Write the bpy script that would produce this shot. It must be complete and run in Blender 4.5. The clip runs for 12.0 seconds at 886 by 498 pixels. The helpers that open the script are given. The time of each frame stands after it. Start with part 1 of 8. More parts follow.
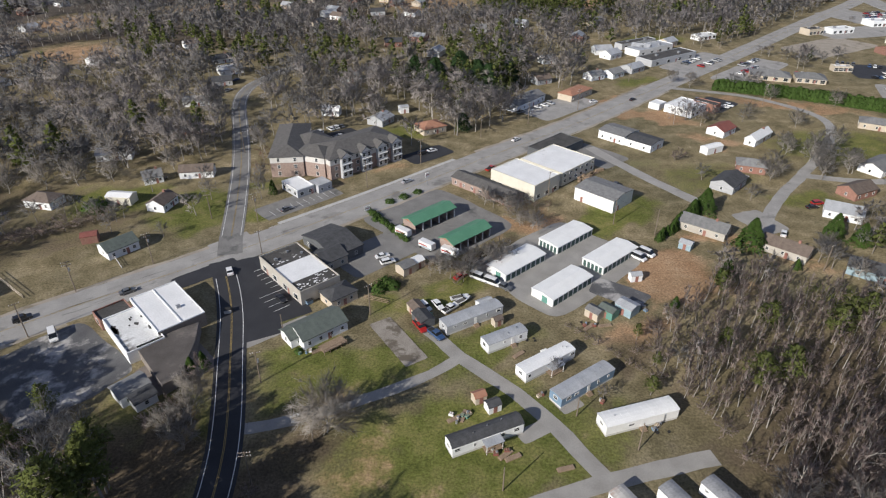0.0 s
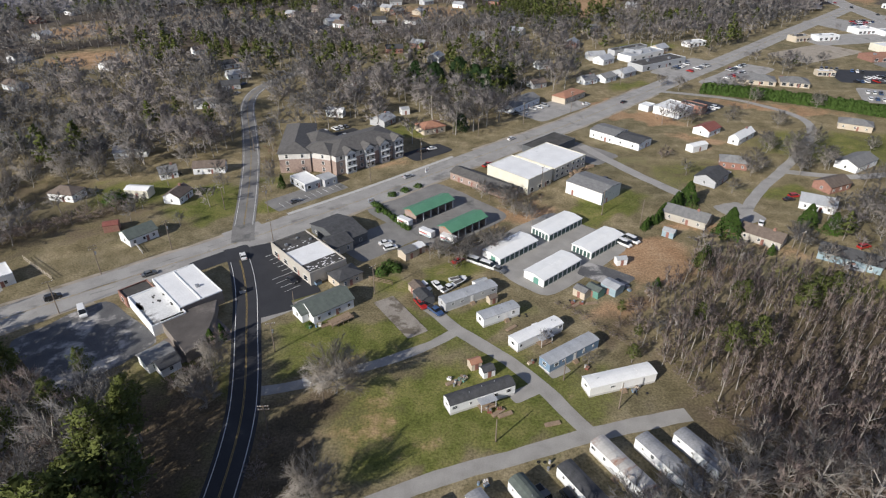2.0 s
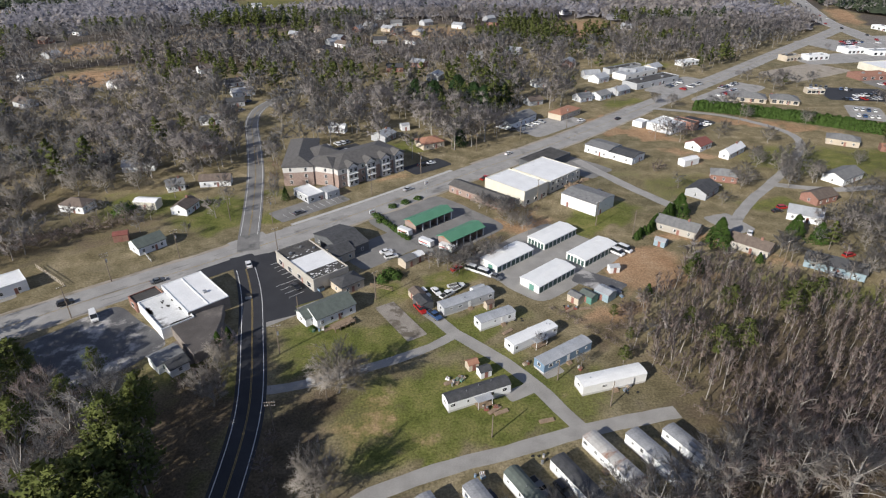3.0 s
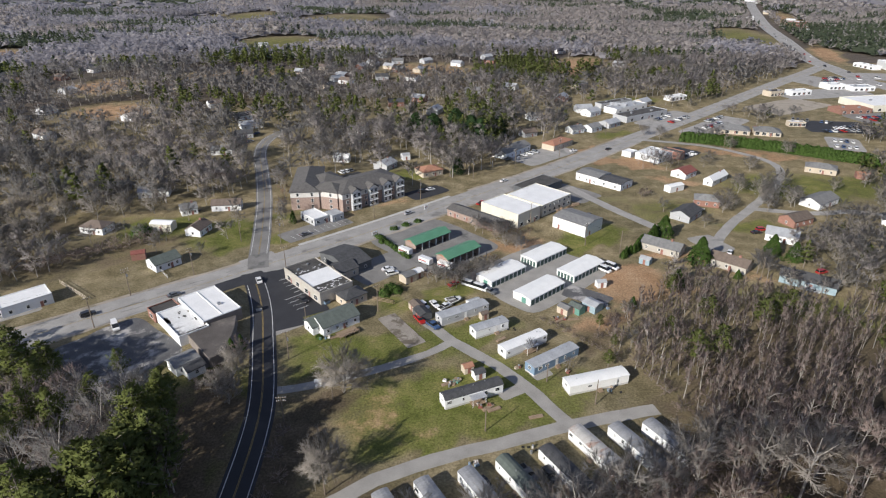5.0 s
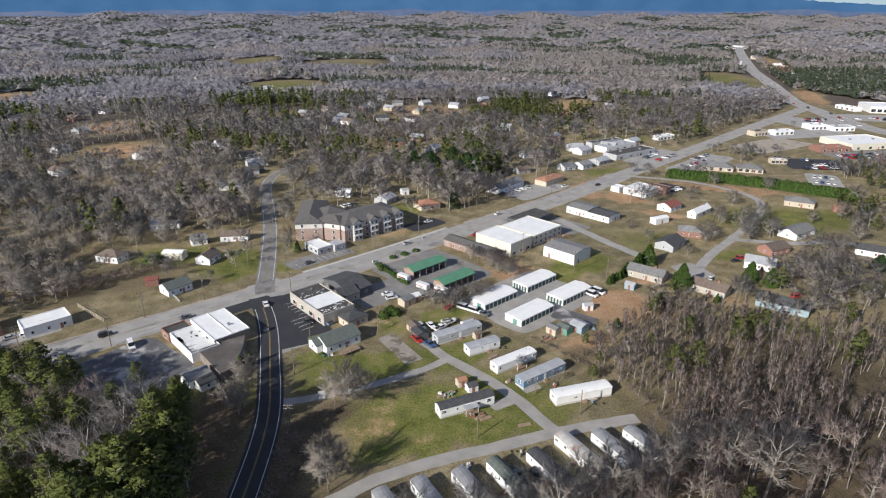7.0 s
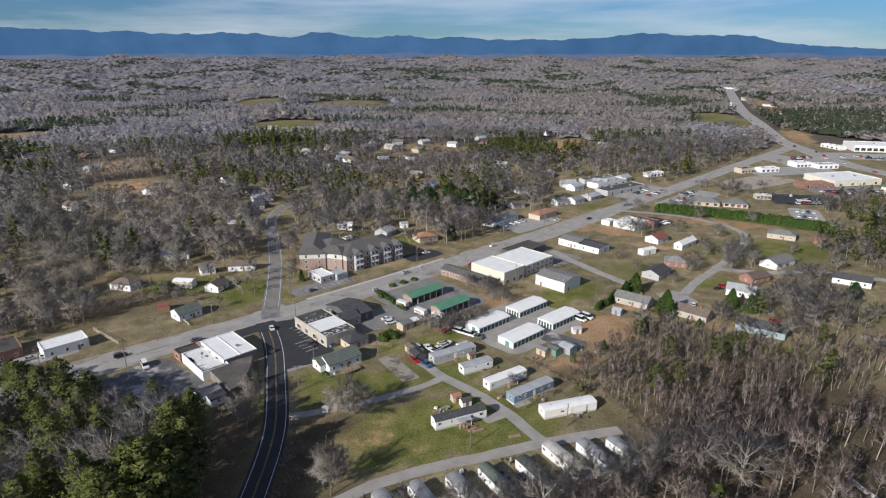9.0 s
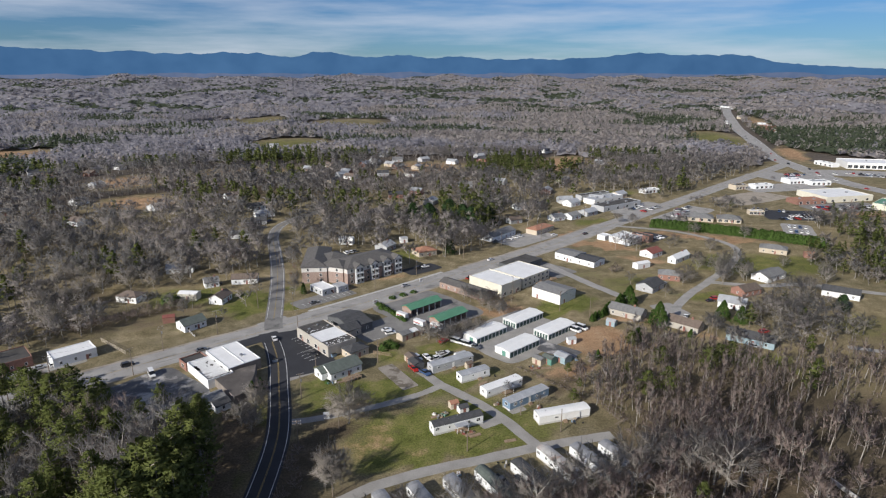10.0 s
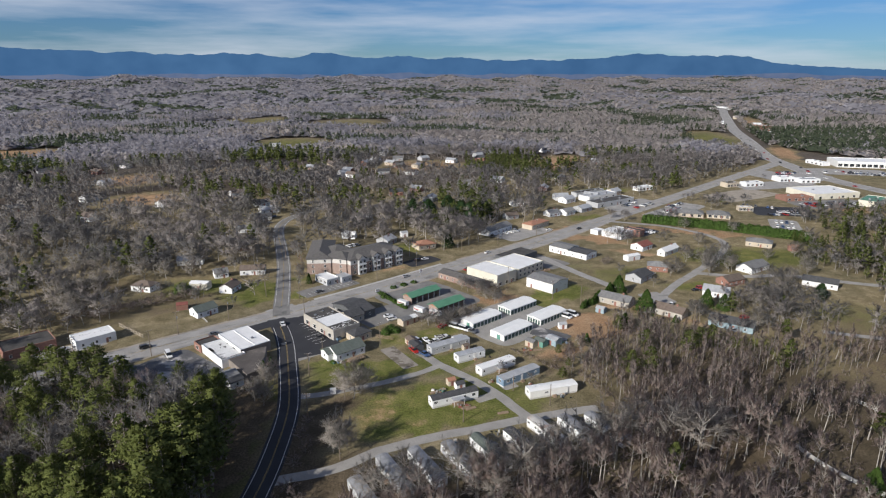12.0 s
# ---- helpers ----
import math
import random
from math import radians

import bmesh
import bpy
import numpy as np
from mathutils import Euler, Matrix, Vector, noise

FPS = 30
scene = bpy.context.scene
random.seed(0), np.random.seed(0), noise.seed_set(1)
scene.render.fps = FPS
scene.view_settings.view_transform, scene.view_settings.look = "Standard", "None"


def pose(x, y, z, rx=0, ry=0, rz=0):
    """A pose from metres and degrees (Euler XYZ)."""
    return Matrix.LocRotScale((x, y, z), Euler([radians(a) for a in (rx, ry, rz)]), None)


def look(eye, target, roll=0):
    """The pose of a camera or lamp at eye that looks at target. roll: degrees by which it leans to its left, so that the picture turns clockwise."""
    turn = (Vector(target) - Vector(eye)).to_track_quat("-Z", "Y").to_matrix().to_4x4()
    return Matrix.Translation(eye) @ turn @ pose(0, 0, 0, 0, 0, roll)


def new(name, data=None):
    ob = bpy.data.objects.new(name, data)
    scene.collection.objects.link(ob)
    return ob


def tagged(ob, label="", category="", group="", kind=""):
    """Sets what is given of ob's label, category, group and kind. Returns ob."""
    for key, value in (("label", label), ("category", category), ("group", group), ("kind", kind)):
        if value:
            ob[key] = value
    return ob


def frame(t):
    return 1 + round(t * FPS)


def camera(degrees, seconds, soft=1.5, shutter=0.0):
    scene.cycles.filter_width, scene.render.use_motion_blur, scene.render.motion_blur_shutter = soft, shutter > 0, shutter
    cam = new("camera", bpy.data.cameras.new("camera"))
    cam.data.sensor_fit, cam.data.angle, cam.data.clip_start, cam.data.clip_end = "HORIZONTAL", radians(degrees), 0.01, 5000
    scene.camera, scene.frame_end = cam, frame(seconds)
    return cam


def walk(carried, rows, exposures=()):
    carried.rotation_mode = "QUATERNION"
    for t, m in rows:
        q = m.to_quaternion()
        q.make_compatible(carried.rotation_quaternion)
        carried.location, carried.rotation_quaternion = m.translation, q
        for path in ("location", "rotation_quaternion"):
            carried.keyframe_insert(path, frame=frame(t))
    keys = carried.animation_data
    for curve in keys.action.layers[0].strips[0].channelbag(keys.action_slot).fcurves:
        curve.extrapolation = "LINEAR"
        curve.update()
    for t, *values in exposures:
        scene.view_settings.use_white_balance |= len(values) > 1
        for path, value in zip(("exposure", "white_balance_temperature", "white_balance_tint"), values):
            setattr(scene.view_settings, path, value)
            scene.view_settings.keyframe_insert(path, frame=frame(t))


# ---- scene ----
cam = camera(71.74, 12.0, soft=1.2)

# seconds, eye x, y, z, tilt against the level, turn
ROWS = [
    (0, -4.91, 94.25, 103.94, -31.38, 0.10),
    (0.5, -4.89, 90.28, 104.13, -31.38, 0.10),
    (1, -4.84, 86.33, 104.32, -31.38, 0.09),
    (1.5, -4.76, 82.41, 104.55, -31.36, 0.08),
    (2, -4.64, 78.50, 104.78, -30.52, 0.07),
    (2.5, -4.49, 74.61, 105.02, -29.65, 0.05),
    (3, -4.33, 70.70, 105.25, -28.76, 0.04),
    (5, -3.62, 55.01, 106.14, -25.45, 0.04),
    (5.5, -3.39, 51.12, 106.38, -24.56, 0.02),
    (6, -3.12, 47.24, 106.64, -23.61, 0.02),
    (6.5, -2.81, 43.37, 106.92, -22.64, -0.01),
    (7, -2.47, 39.51, 107.20, -21.69, -0.04),
    (9, -1.13, 24.03, 108.27, -18.10, -0.06),
    (9.5, -0.84, 20.12, 108.46, -17.26, -0.08),
    (10, -0.60, 16.16, 108.58, -16.45, -0.09),
    (10.5, -0.41, 12.15, 108.64, -16.38, -0.11),
    (11, -0.26, 8.12, 108.65, -16.38, -0.11),
    (11.5, -0.12, 4.06, 108.63, -16.38, -0.10),
    (12, 0.00, -0.00, 108.60, -16.38, -0.10),
]
walk(cam, [(t, pose(x, y, z, 90 + tilt, 0, turn)) for t, x, y, z, tilt, turn in ROWS], exposures=[(0, 0.02), (3, 0.12), (5, 0.17), (7, 0.23), (9, 0.05), (12, 0.02)])

# ---- daylight: low winter sun behind the viewer's left shoulder, thin high cloud ----
SUN_UP, SUN_AROUND = radians(27), radians(225)
world = bpy.data.worlds.new("world")
scene.world = world
world.use_nodes = True
wt = world.node_tree
wt.nodes.clear()
w_out = wt.nodes.new("ShaderNodeOutputWorld")
w_bg = wt.nodes.new("ShaderNodeBackground")
w_sky = wt.nodes.new("ShaderNodeTexSky")
w_sky.sky_type = "NISHITA"
w_sky.sun_disc = False
w_sky.sun_elevation, w_sky.sun_rotation = SUN_UP, SUN_AROUND
w_sky.altitude, w_sky.air_density, w_sky.dust_density, w_sky.ozone_density = 300, 1.0, 0.05, 3.0
w_co = wt.nodes.new("ShaderNodeTexCoord")
w_map = wt.nodes.new("ShaderNodeMapping")
w_map.inputs["Scale"].default_value = (1.6, 1.6, 15.0)
w_map.inputs["Rotation"].default_value = (0.0, 0.03, 0.0)
w_noise = wt.nodes.new("ShaderNodeTexNoise")
w_noise.inputs["Scale"].default_value = 1.6
w_noise.inputs["Detail"].default_value = 6.0
w_noise.inputs["Roughness"].default_value = 0.55
w_ramp = wt.nodes.new("ShaderNodeValToRGB")
w_ramp.color_ramp.elements[0].position, w_ramp.color_ramp.elements[1].position = 0.40, 0.74
w_mix = wt.nodes.new("ShaderNodeMix")
w_mix.data_type = "RGBA"
w_mix.inputs["B"].default_value = (12.6, 13.6, 15.6, 1)
w_scale = wt.nodes.new("ShaderNodeMath")
w_scale.operation = "MULTIPLY"
w_scale.inputs[1].default_value = 0.75
wt.links.new(w_co.outputs["Generated"], w_map.inputs["Vector"])
wt.links.new(w_map.outputs["Vector"], w_noise.inputs["Vector"])
wt.links.new(w_noise.outputs["Fac"], w_ramp.inputs["Fac"])
wt.links.new(w_ramp.outputs["Color"], w_scale.inputs[0])
wt.links.new(w_scale.outputs["Value"], w_mix.inputs["Factor"])
w_tint = wt.nodes.new("ShaderNodeMix")
w_tint.data_type, w_tint.blend_type = "RGBA", "MULTIPLY"
w_tint.inputs["Factor"].default_value = 1.0
w_tint.inputs["B"].default_value = (0.53, 0.87, 1.40, 1)
wt.links.new(w_sky.outputs["Color"], w_tint.inputs["A"])
wt.links.new(w_tint.outputs["Result"], w_mix.inputs["A"])
wt.links.new(w_mix.outputs["Result"], w_bg.inputs["Color"])
w_bg.inputs["Strength"].default_value = 0.05
wt.links.new(w_bg.outputs["Background"], w_out.inputs["Surface"])

sun = new("sun", bpy.data.lights.new("sun", "SUN"))
sun.data.energy, sun.data.angle, sun.data.color = 5.6, radians(0.53), (1.0, 0.95, 0.88)
sun.matrix_world = look((-100, -100, 141.4 * math.tan(SUN_UP)), (0, 0, 0))

# ---- materials ----
def surf(name, dark, light, size=1.0, rough=0.85, metal=0.0, bump=0.0, grain=12.0, vary=0.0, spots=None, spot_at=0.62, stretch=(1, 1, 1)):
    """Two tones mixed by coarse and fine noise; size: metres of the coarse pattern; spots: a third tone in patches; vary: change from object to object."""
    m = bpy.data.materials.new(name)
    m.use_nodes = True
    nt = m.node_tree
    b = nt.nodes["Principled BSDF"]
    b.inputs["Roughness"].default_value, b.inputs["Metallic"].default_value = rough, metal
    co = nt.nodes.new("ShaderNodeTexCoord")
    mp = nt.nodes.new("ShaderNodeMapping")
    mp.inputs["Scale"].default_value = stretch
    nt.links.new(co.outputs["Object"], mp.inputs["Vector"])
    n1, n2 = nt.nodes.new("ShaderNodeTexNoise"), nt.nodes.new("ShaderNodeTexNoise")
    n1.inputs["Scale"].default_value, n1.inputs["Detail"].default_value = 1.0 / size, 4.0
    n2.inputs["Scale"].default_value, n2.inputs["Detail"].default_value = grain / size, 3.0
    for n in (n1, n2):
        nt.links.new(mp.outputs["Vector"], n.inputs["Vector"])
    add = nt.nodes.new("ShaderNodeMath")
    add.operation = "MULTIPLY_ADD"
    add.inputs[1].default_value = 0.5
    nt.links.new(n2.outputs["Fac"], add.inputs[0])
    half = nt.nodes.new("ShaderNodeMath")
    half.operation = "MULTIPLY"
    half.inputs[1].default_value = 0.5
    nt.links.new(n1.outputs["Fac"], half.inputs[0])
    nt.links.new(half.outputs[0], add.inputs[2])
    rp = nt.nodes.new("ShaderNodeValToRGB")
    rp.color_ramp.elements[0].position, rp.color_ramp.elements[1].position = 0.36, 0.64
    rp.color_ramp.elements[0].color, rp.color_ramp.elements[1].color = (*dark, 1), (*light, 1)
    nt.links.new(add.outputs[0], rp.inputs["Fac"])
    colour = rp.outputs["Color"]
    if spots:
        n3 = nt.nodes.new("ShaderNodeTexNoise")
        n3.inputs["Scale"].default_value, n3.inputs["Detail"].default_value = 0.6 / size, 6.0
        n3.inputs["Roughness"].default_value = 0.65
        nt.links.new(mp.outputs["Vector"], n3.inputs["Vector"])
        r3 = nt.nodes.new("ShaderNodeValToRGB")
        r3.color_ramp.elements[0].position, r3.color_ramp.elements[1].position = spot_at - 0.05, spot_at + 0.05
        nt.links.new(n3.outputs["Fac"], r3.inputs["Fac"])
        mx = nt.nodes.new("ShaderNodeMix")
        mx.data_type = "RGBA"
        mx.inputs["B"].default_value = (*spots, 1)
        nt.links.new(r3.outputs["Color"], mx.inputs["Factor"])
        nt.links.new(colour, mx.inputs["A"])
        colour = mx.outputs["Result"]
    if vary:
        info = nt.nodes.new("ShaderNodeObjectInfo")
        rg = nt.nodes.new("ShaderNodeMapRange")
        rg.inputs["To Min"].default_value, rg.inputs["To Max"].default_value = 1 - vary, 1 + vary
        nt.links.new(info.outputs["Random"], rg.inputs["Value"])
        hs = nt.nodes.new("ShaderNodeHueSaturation")
        nt.links.new(rg.outputs["Result"], hs.inputs["Value"])
        nt.links.new(colour, hs.inputs["Color"])
        colour = hs.outputs["Color"]
    nt.links.new(colour, b.inputs["Base Color"])
    if bump:
        bp = nt.nodes.new("ShaderNodeBump")
        bp.inputs["Strength"].default_value, bp.inputs["Distance"].default_value = bump, 0.05 * size
        nt.links.new(n2.outputs["Fac"], bp.inputs["Height"])
        nt.links.new(bp.outputs["Normal"], b.inputs["Normal"])
    return m


def tone(r, g, b):
    """A base colour from display values of 0 to 255."""
    return tuple((v / 255 / 12.92 if v <= 10 else ((v / 255 + 0.055) / 1.055) ** 2.4) for v in (r, g, b))


M = dict(
    white_metal=surf("white_painted_metal", (0.68, 0.68, 0.66), (0.80, 0.80, 0.78), 3, 0.45, bump=0.02),
    white_roof=surf("white_roof_membrane", (0.66, 0.66, 0.65), (0.80, 0.80, 0.79), 5, 0.6, spots=(0.50, 0.50, 0.49), spot_at=0.66),
    worn_white_roof=surf("worn_white_roof_coating", (0.55, 0.55, 0.53), (0.76, 0.76, 0.75), 5, 0.7, spots=(0.16, 0.15, 0.14), spot_at=0.57),
    dark_roof=surf("dark_bitumen_roof", (0.035, 0.033, 0.03), (0.085, 0.08, 0.075), 4, 0.9, spots=(0.3, 0.29, 0.27), spot_at=0.69),
    grey_roof=surf("grey_flat_roof", (0.10, 0.095, 0.085), (0.17, 0.16, 0.145), 4, 0.9, spots=(0.23, 0.22, 0.2), spot_at=0.66),
    char_shingle=surf("charcoal_shingles", (0.035, 0.036, 0.038), (0.075, 0.076, 0.08), 1.2, 0.9, bump=0.15, vary=0.12),
    brown_shingle=surf("brown_shingles", (0.10, 0.075, 0.06), (0.17, 0.135, 0.11), 1.2, 0.9, bump=0.15, vary=0.15),
    grey_shingle=surf("grey_shingles", (0.13, 0.13, 0.13), (0.22, 0.22, 0.215), 1.2, 0.9, bump=0.15, vary=0.15),
    green_shingle=surf("grey_green_shingles", (0.075, 0.09, 0.08), (0.12, 0.14, 0.125), 1.2, 0.9, bump=0.15),
    red_shingle=surf("red_brown_roof", (0.16, 0.05, 0.04), (0.24, 0.085, 0.065), 1.2, 0.85, bump=0.1),
    orange_roof=surf("orange_brown_shingles", (0.28, 0.13, 0.08), (0.38, 0.2, 0.13), 1.2, 0.9, bump=0.15),
    rust_roof=surf("rusted_metal_roof", (0.36, 0.35, 0.33), (0.52, 0.50, 0.47), 2.5, 0.6, spots=(0.26, 0.13, 0.08), spot_at=0.54, stretch=(1, 0.25, 1)),
    dull_tin=surf("dull_grey_tin_roof", (0.20, 0.205, 0.215), (0.34, 0.345, 0.355), 2.5, 0.6, metal=0.1, spots=(0.42, 0.42, 0.42), spot_at=0.6, stretch=(1, 0.3, 1)),
    tin_roof=surf("weathered_tin_roof", (0.33, 0.34, 0.35), (0.50, 0.51, 0.52), 2.5, 0.5, metal=0.2, spots=(0.32, 0.31, 0.30), spot_at=0.6, stretch=(1, 0.3, 1)),
    green_metal=surf("green_metal_roof", (0.075, 0.20, 0.12), (0.105, 0.26, 0.16), 4, 0.5, bump=0.03),
    white_siding=surf("white_siding", (0.68, 0.69, 0.69), (0.80, 0.81, 0.81), 2.5, 0.7, stretch=(0.4, 0.4, 3), vary=0.05),
    cream_wall=surf("cream_painted_block", (0.55, 0.52, 0.43), (0.66, 0.63, 0.53), 3, 0.8, vary=0.04),
    grey_siding=surf("grey_siding", (0.33, 0.34, 0.35), (0.46, 0.47, 0.48), 2.5, 0.75, stretch=(0.4, 0.4, 3), vary=0.1),
    blue_siding=surf("blue_siding", (0.13, 0.20, 0.28), (0.19, 0.28, 0.38), 2.5, 0.7, stretch=(0.4, 0.4, 3)),
    teal_siding=surf("pale_blue_siding", (0.22, 0.30, 0.345), (0.30, 0.39, 0.43), 2.5, 0.7, stretch=(0.4, 0.4, 3)),
    stone_wall=surf("grey_tan_stucco", (0.34, 0.315, 0.275), (0.45, 0.42, 0.37), 3, 0.85),
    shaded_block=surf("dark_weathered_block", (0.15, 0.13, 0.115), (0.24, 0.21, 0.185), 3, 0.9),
    slate=surf("dark_grey_brown_shingles", (0.070, 0.066, 0.062), (0.125, 0.118, 0.112), 1.2, 0.9, bump=0.15),
    tan_wall=surf("tan_block_wall", (0.42, 0.36, 0.28), (0.54, 0.47, 0.37), 3, 0.85, vary=0.06),
    dark_siding=surf("dark_grey_siding", (0.07, 0.075, 0.08), (0.12, 0.125, 0.13), 2.5, 0.8, stretch=(0.4, 0.4, 3)),
    brick=surf("red_brick", (0.20, 0.10, 0.075), (0.31, 0.17, 0.13), 0.8, 0.9, bump=0.1, vary=0.08),
    brown_brick=surf("brown_brick", (0.25, 0.18, 0.15), (0.36, 0.275, 0.235), 0.8, 0.9, bump=0.1),
    pale_band=surf("pale_siding", (0.50, 0.48, 0.45), (0.62, 0.60, 0.56), 2, 0.8),
    trim=surf("white_trim", (0.68, 0.68, 0.66), (0.78, 0.78, 0.76), 2, 0.6),
    concrete=surf("old_concrete", (0.20, 0.175, 0.145), (0.33, 0.30, 0.26), 3, 0.95, bump=0.1, spots=(0.12, 0.10, 0.075), spot_at=0.54),
    kerb=surf("kerb_concrete", (0.38, 0.37, 0.35), (0.5, 0.49, 0.46), 2, 0.9),
    asphalt_new=surf("fresh_asphalt", (0.018, 0.019, 0.023), (0.033, 0.034, 0.039), 6, 0.85, bump=0.1, grain=30),
    asphalt_mid=surf("worn_asphalt", (0.135, 0.13, 0.122), (0.235, 0.227, 0.214), 6, 0.9, bump=0.1, grain=30, spots=(0.10, 0.098, 0.094), spot_at=0.64),
    road_patch=surf("patched_asphalt", (0.20, 0.192, 0.18), (0.30, 0.288, 0.27), 6, 0.92, bump=0.1, grain=24),
    asphalt_old=surf("old_grey_asphalt", (0.235, 0.225, 0.21), (0.355, 0.342, 0.322), 6, 0.92, bump=0.15, grain=24, spots=(0.175, 0.168, 0.158), spot_at=0.62),
    asphalt_patchy=surf("crumbling_asphalt", (0.06, 0.06, 0.065), (0.13, 0.13, 0.132), 5, 0.92, bump=0.15, grain=20, spots=(0.36, 0.345, 0.33), spot_at=0.55),
    gravel=surf("grey_gravel", (0.22, 0.21, 0.195), (0.34, 0.325, 0.30), 5, 0.95, bump=0.2, grain=40),
    gravel_tan=surf("tan_gravel", (0.25, 0.215, 0.17), (0.38, 0.335, 0.275), 6, 0.95, bump=0.2, grain=40, spots=(0.2, 0.17, 0.12), spot_at=0.6),
    gravel_brown=surf("brown_gravel", (0.14, 0.12, 0.105), (0.22, 0.19, 0.165), 5, 0.95, bump=0.2, grain=40),
    line_white=surf("white_line_paint", (0.55, 0.55, 0.54), (0.75, 0.75, 0.74), 1.5, 0.8),
    line_yellow=surf("yellow_line_paint", (0.24, 0.17, 0.06), (0.36, 0.26, 0.09), 1.5, 0.8),
    tar_gravel=surf("tar_and_gravel_roof", (0.060, 0.052, 0.047), (0.115, 0.102, 0.093), 5, 0.95, bump=0.1, grain=30, spots=(0.16, 0.14, 0.125), spot_at=0.64),
    glass=surf("dark_window_glass", (0.02, 0.024, 0.028), (0.035, 0.04, 0.045), 4, 0.08),
    car_glass=surf("car_glass", (0.012, 0.014, 0.016), (0.02, 0.022, 0.025), 4, 0.06),
    rubber=surf("tyre_rubber", (0.012, 0.012, 0.012), (0.025, 0.025, 0.025), 0.5, 0.9),
    rim=surf("alloy_rim", (0.4, 0.4, 0.4), (0.55, 0.55, 0.55), 0.5, 0.35, metal=0.8),
    lamp_lens=surf("lamp_lens", (0.6, 0.58, 0.52), (0.75, 0.73, 0.68), 0.5, 0.2),
    tail_lens=surf("tail_lens", (0.25, 0.015, 0.012), (0.35, 0.02, 0.018), 0.5, 0.25),
    wood_pole=surf("weathered_pole_wood", (0.13, 0.10, 0.075), (0.22, 0.18, 0.14), 0.6, 0.9, stretch=(6, 6, 0.4)),
    wood_deck=surf("weathered_deck_boards", (0.20, 0.14, 0.09), (0.31, 0.23, 0.16), 0.6, 0.85),
    steel=surf("galvanised_steel", (0.30, 0.31, 0.32), (0.42, 0.43, 0.44), 1, 0.45, metal=0.6),
    door_green=surf("green_roll_up_door", (0.09, 0.22, 0.18), (0.13, 0.29, 0.24), 2, 0.55, stretch=(0.3, 0.3, 4)),
    door_dark=surf("dark_green_roll_up_door", (0.035, 0.075, 0.065), (0.055, 0.10, 0.09), 2, 0.55, stretch=(0.3, 0.3, 4)),
    door_paint=surf("painted_door", (0.22, 0.10, 0.08), (0.30, 0.14, 0.11), 1, 0.6),
    skirting=surf("pale_skirting", (0.46, 0.45, 0.43), (0.58, 0.57, 0.55), 1, 0.8),
    interior=surf("dim_interior_floor", (0.08, 0.075, 0.07), (0.14, 0.13, 0.12), 3, 0.9),
    bark=surf("grey_bark", (0.17, 0.145, 0.125), (0.31, 0.275, 0.245), 0.7, 0.95, stretch=(2, 2, 0.5)),
    pale_bark=surf("pale_bark", (0.26, 0.24, 0.216), (0.40, 0.37, 0.335), 0.8, 0.95, stretch=(2, 2, 0.5)),
    twig_brown=surf("brown_bare_twigs", (0.262, 0.207, 0.185), (0.445, 0.360, 0.325), 10, 0.95, grain=6),
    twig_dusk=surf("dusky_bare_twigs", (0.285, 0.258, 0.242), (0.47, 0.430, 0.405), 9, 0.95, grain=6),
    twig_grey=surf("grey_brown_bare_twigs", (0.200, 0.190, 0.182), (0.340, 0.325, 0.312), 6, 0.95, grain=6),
    twig_pale=surf("pale_fine_twigs", (0.30, 0.272, 0.240), (0.47, 0.432, 0.388), 6, 0.95, grain=6),
    twig_red=surf("reddish_bare_twigs", (0.19, 0.12, 0.085), (0.28, 0.19, 0.14), 5, 0.95, grain=6),
    # pale bluish tint puts the haze of distance into the twigs' colour
    far_twig=surf("haze_tinted_bare_twigs", (0.290, 0.278, 0.298), (0.455, 0.440, 0.468), 150, 1.0, grain=6),
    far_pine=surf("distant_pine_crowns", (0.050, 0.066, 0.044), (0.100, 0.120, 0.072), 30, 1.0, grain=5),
    pine=surf("pine_needles", (0.068, 0.088, 0.026), (0.182, 0.204, 0.064), 3, 0.9, grain=10),
    cypress=surf("cypress_foliage", (0.038, 0.072, 0.016), (0.075, 0.125, 0.028), 2.5, 0.9, grain=10),
    hedge=surf("dark_hedge_foliage", (0.042, 0.078, 0.019), (0.092, 0.150, 0.036), 2.5, 0.9, grain=10),
    magnolia=surf("dark_evergreen_leaves", (0.018, 0.038, 0.014), (0.042, 0.075, 0.026), 3, 0.7, grain=10),
    foothill=surf("haze_pale_foothills", tone(88, 106, 138), tone(108, 118, 145), 260, 1.0, grain=5),
    far_ridge=surf("haze_blue_ridge", tone(62, 99, 141), tone(73, 111, 153), 700, 1.0, grain=4),
)


def paint(name, r, g, b):
    m = surf(name, tuple(v * 0.93 for v in (r, g, b)), (r, g, b), 1.5, 0.3)
    m.node_tree.nodes["Principled BSDF"].inputs["Coat Weight"].default_value = 0.5
    return m


PAINT = dict(white=paint("white_car_paint", 0.72, 0.72, 0.71), silver=paint("silver_car_paint", 0.38, 0.39, 0.40),
             black=paint("black_car_paint", 0.016, 0.016, 0.018), red=paint("red_car_paint", 0.36, 0.018, 0.014),
             blue=paint("blue_car_paint", 0.035, 0.075, 0.17), grey=paint("grey_car_paint", 0.11, 0.115, 0.12),
             tan=paint("tan_car_paint", 0.32, 0.27, 0.19))


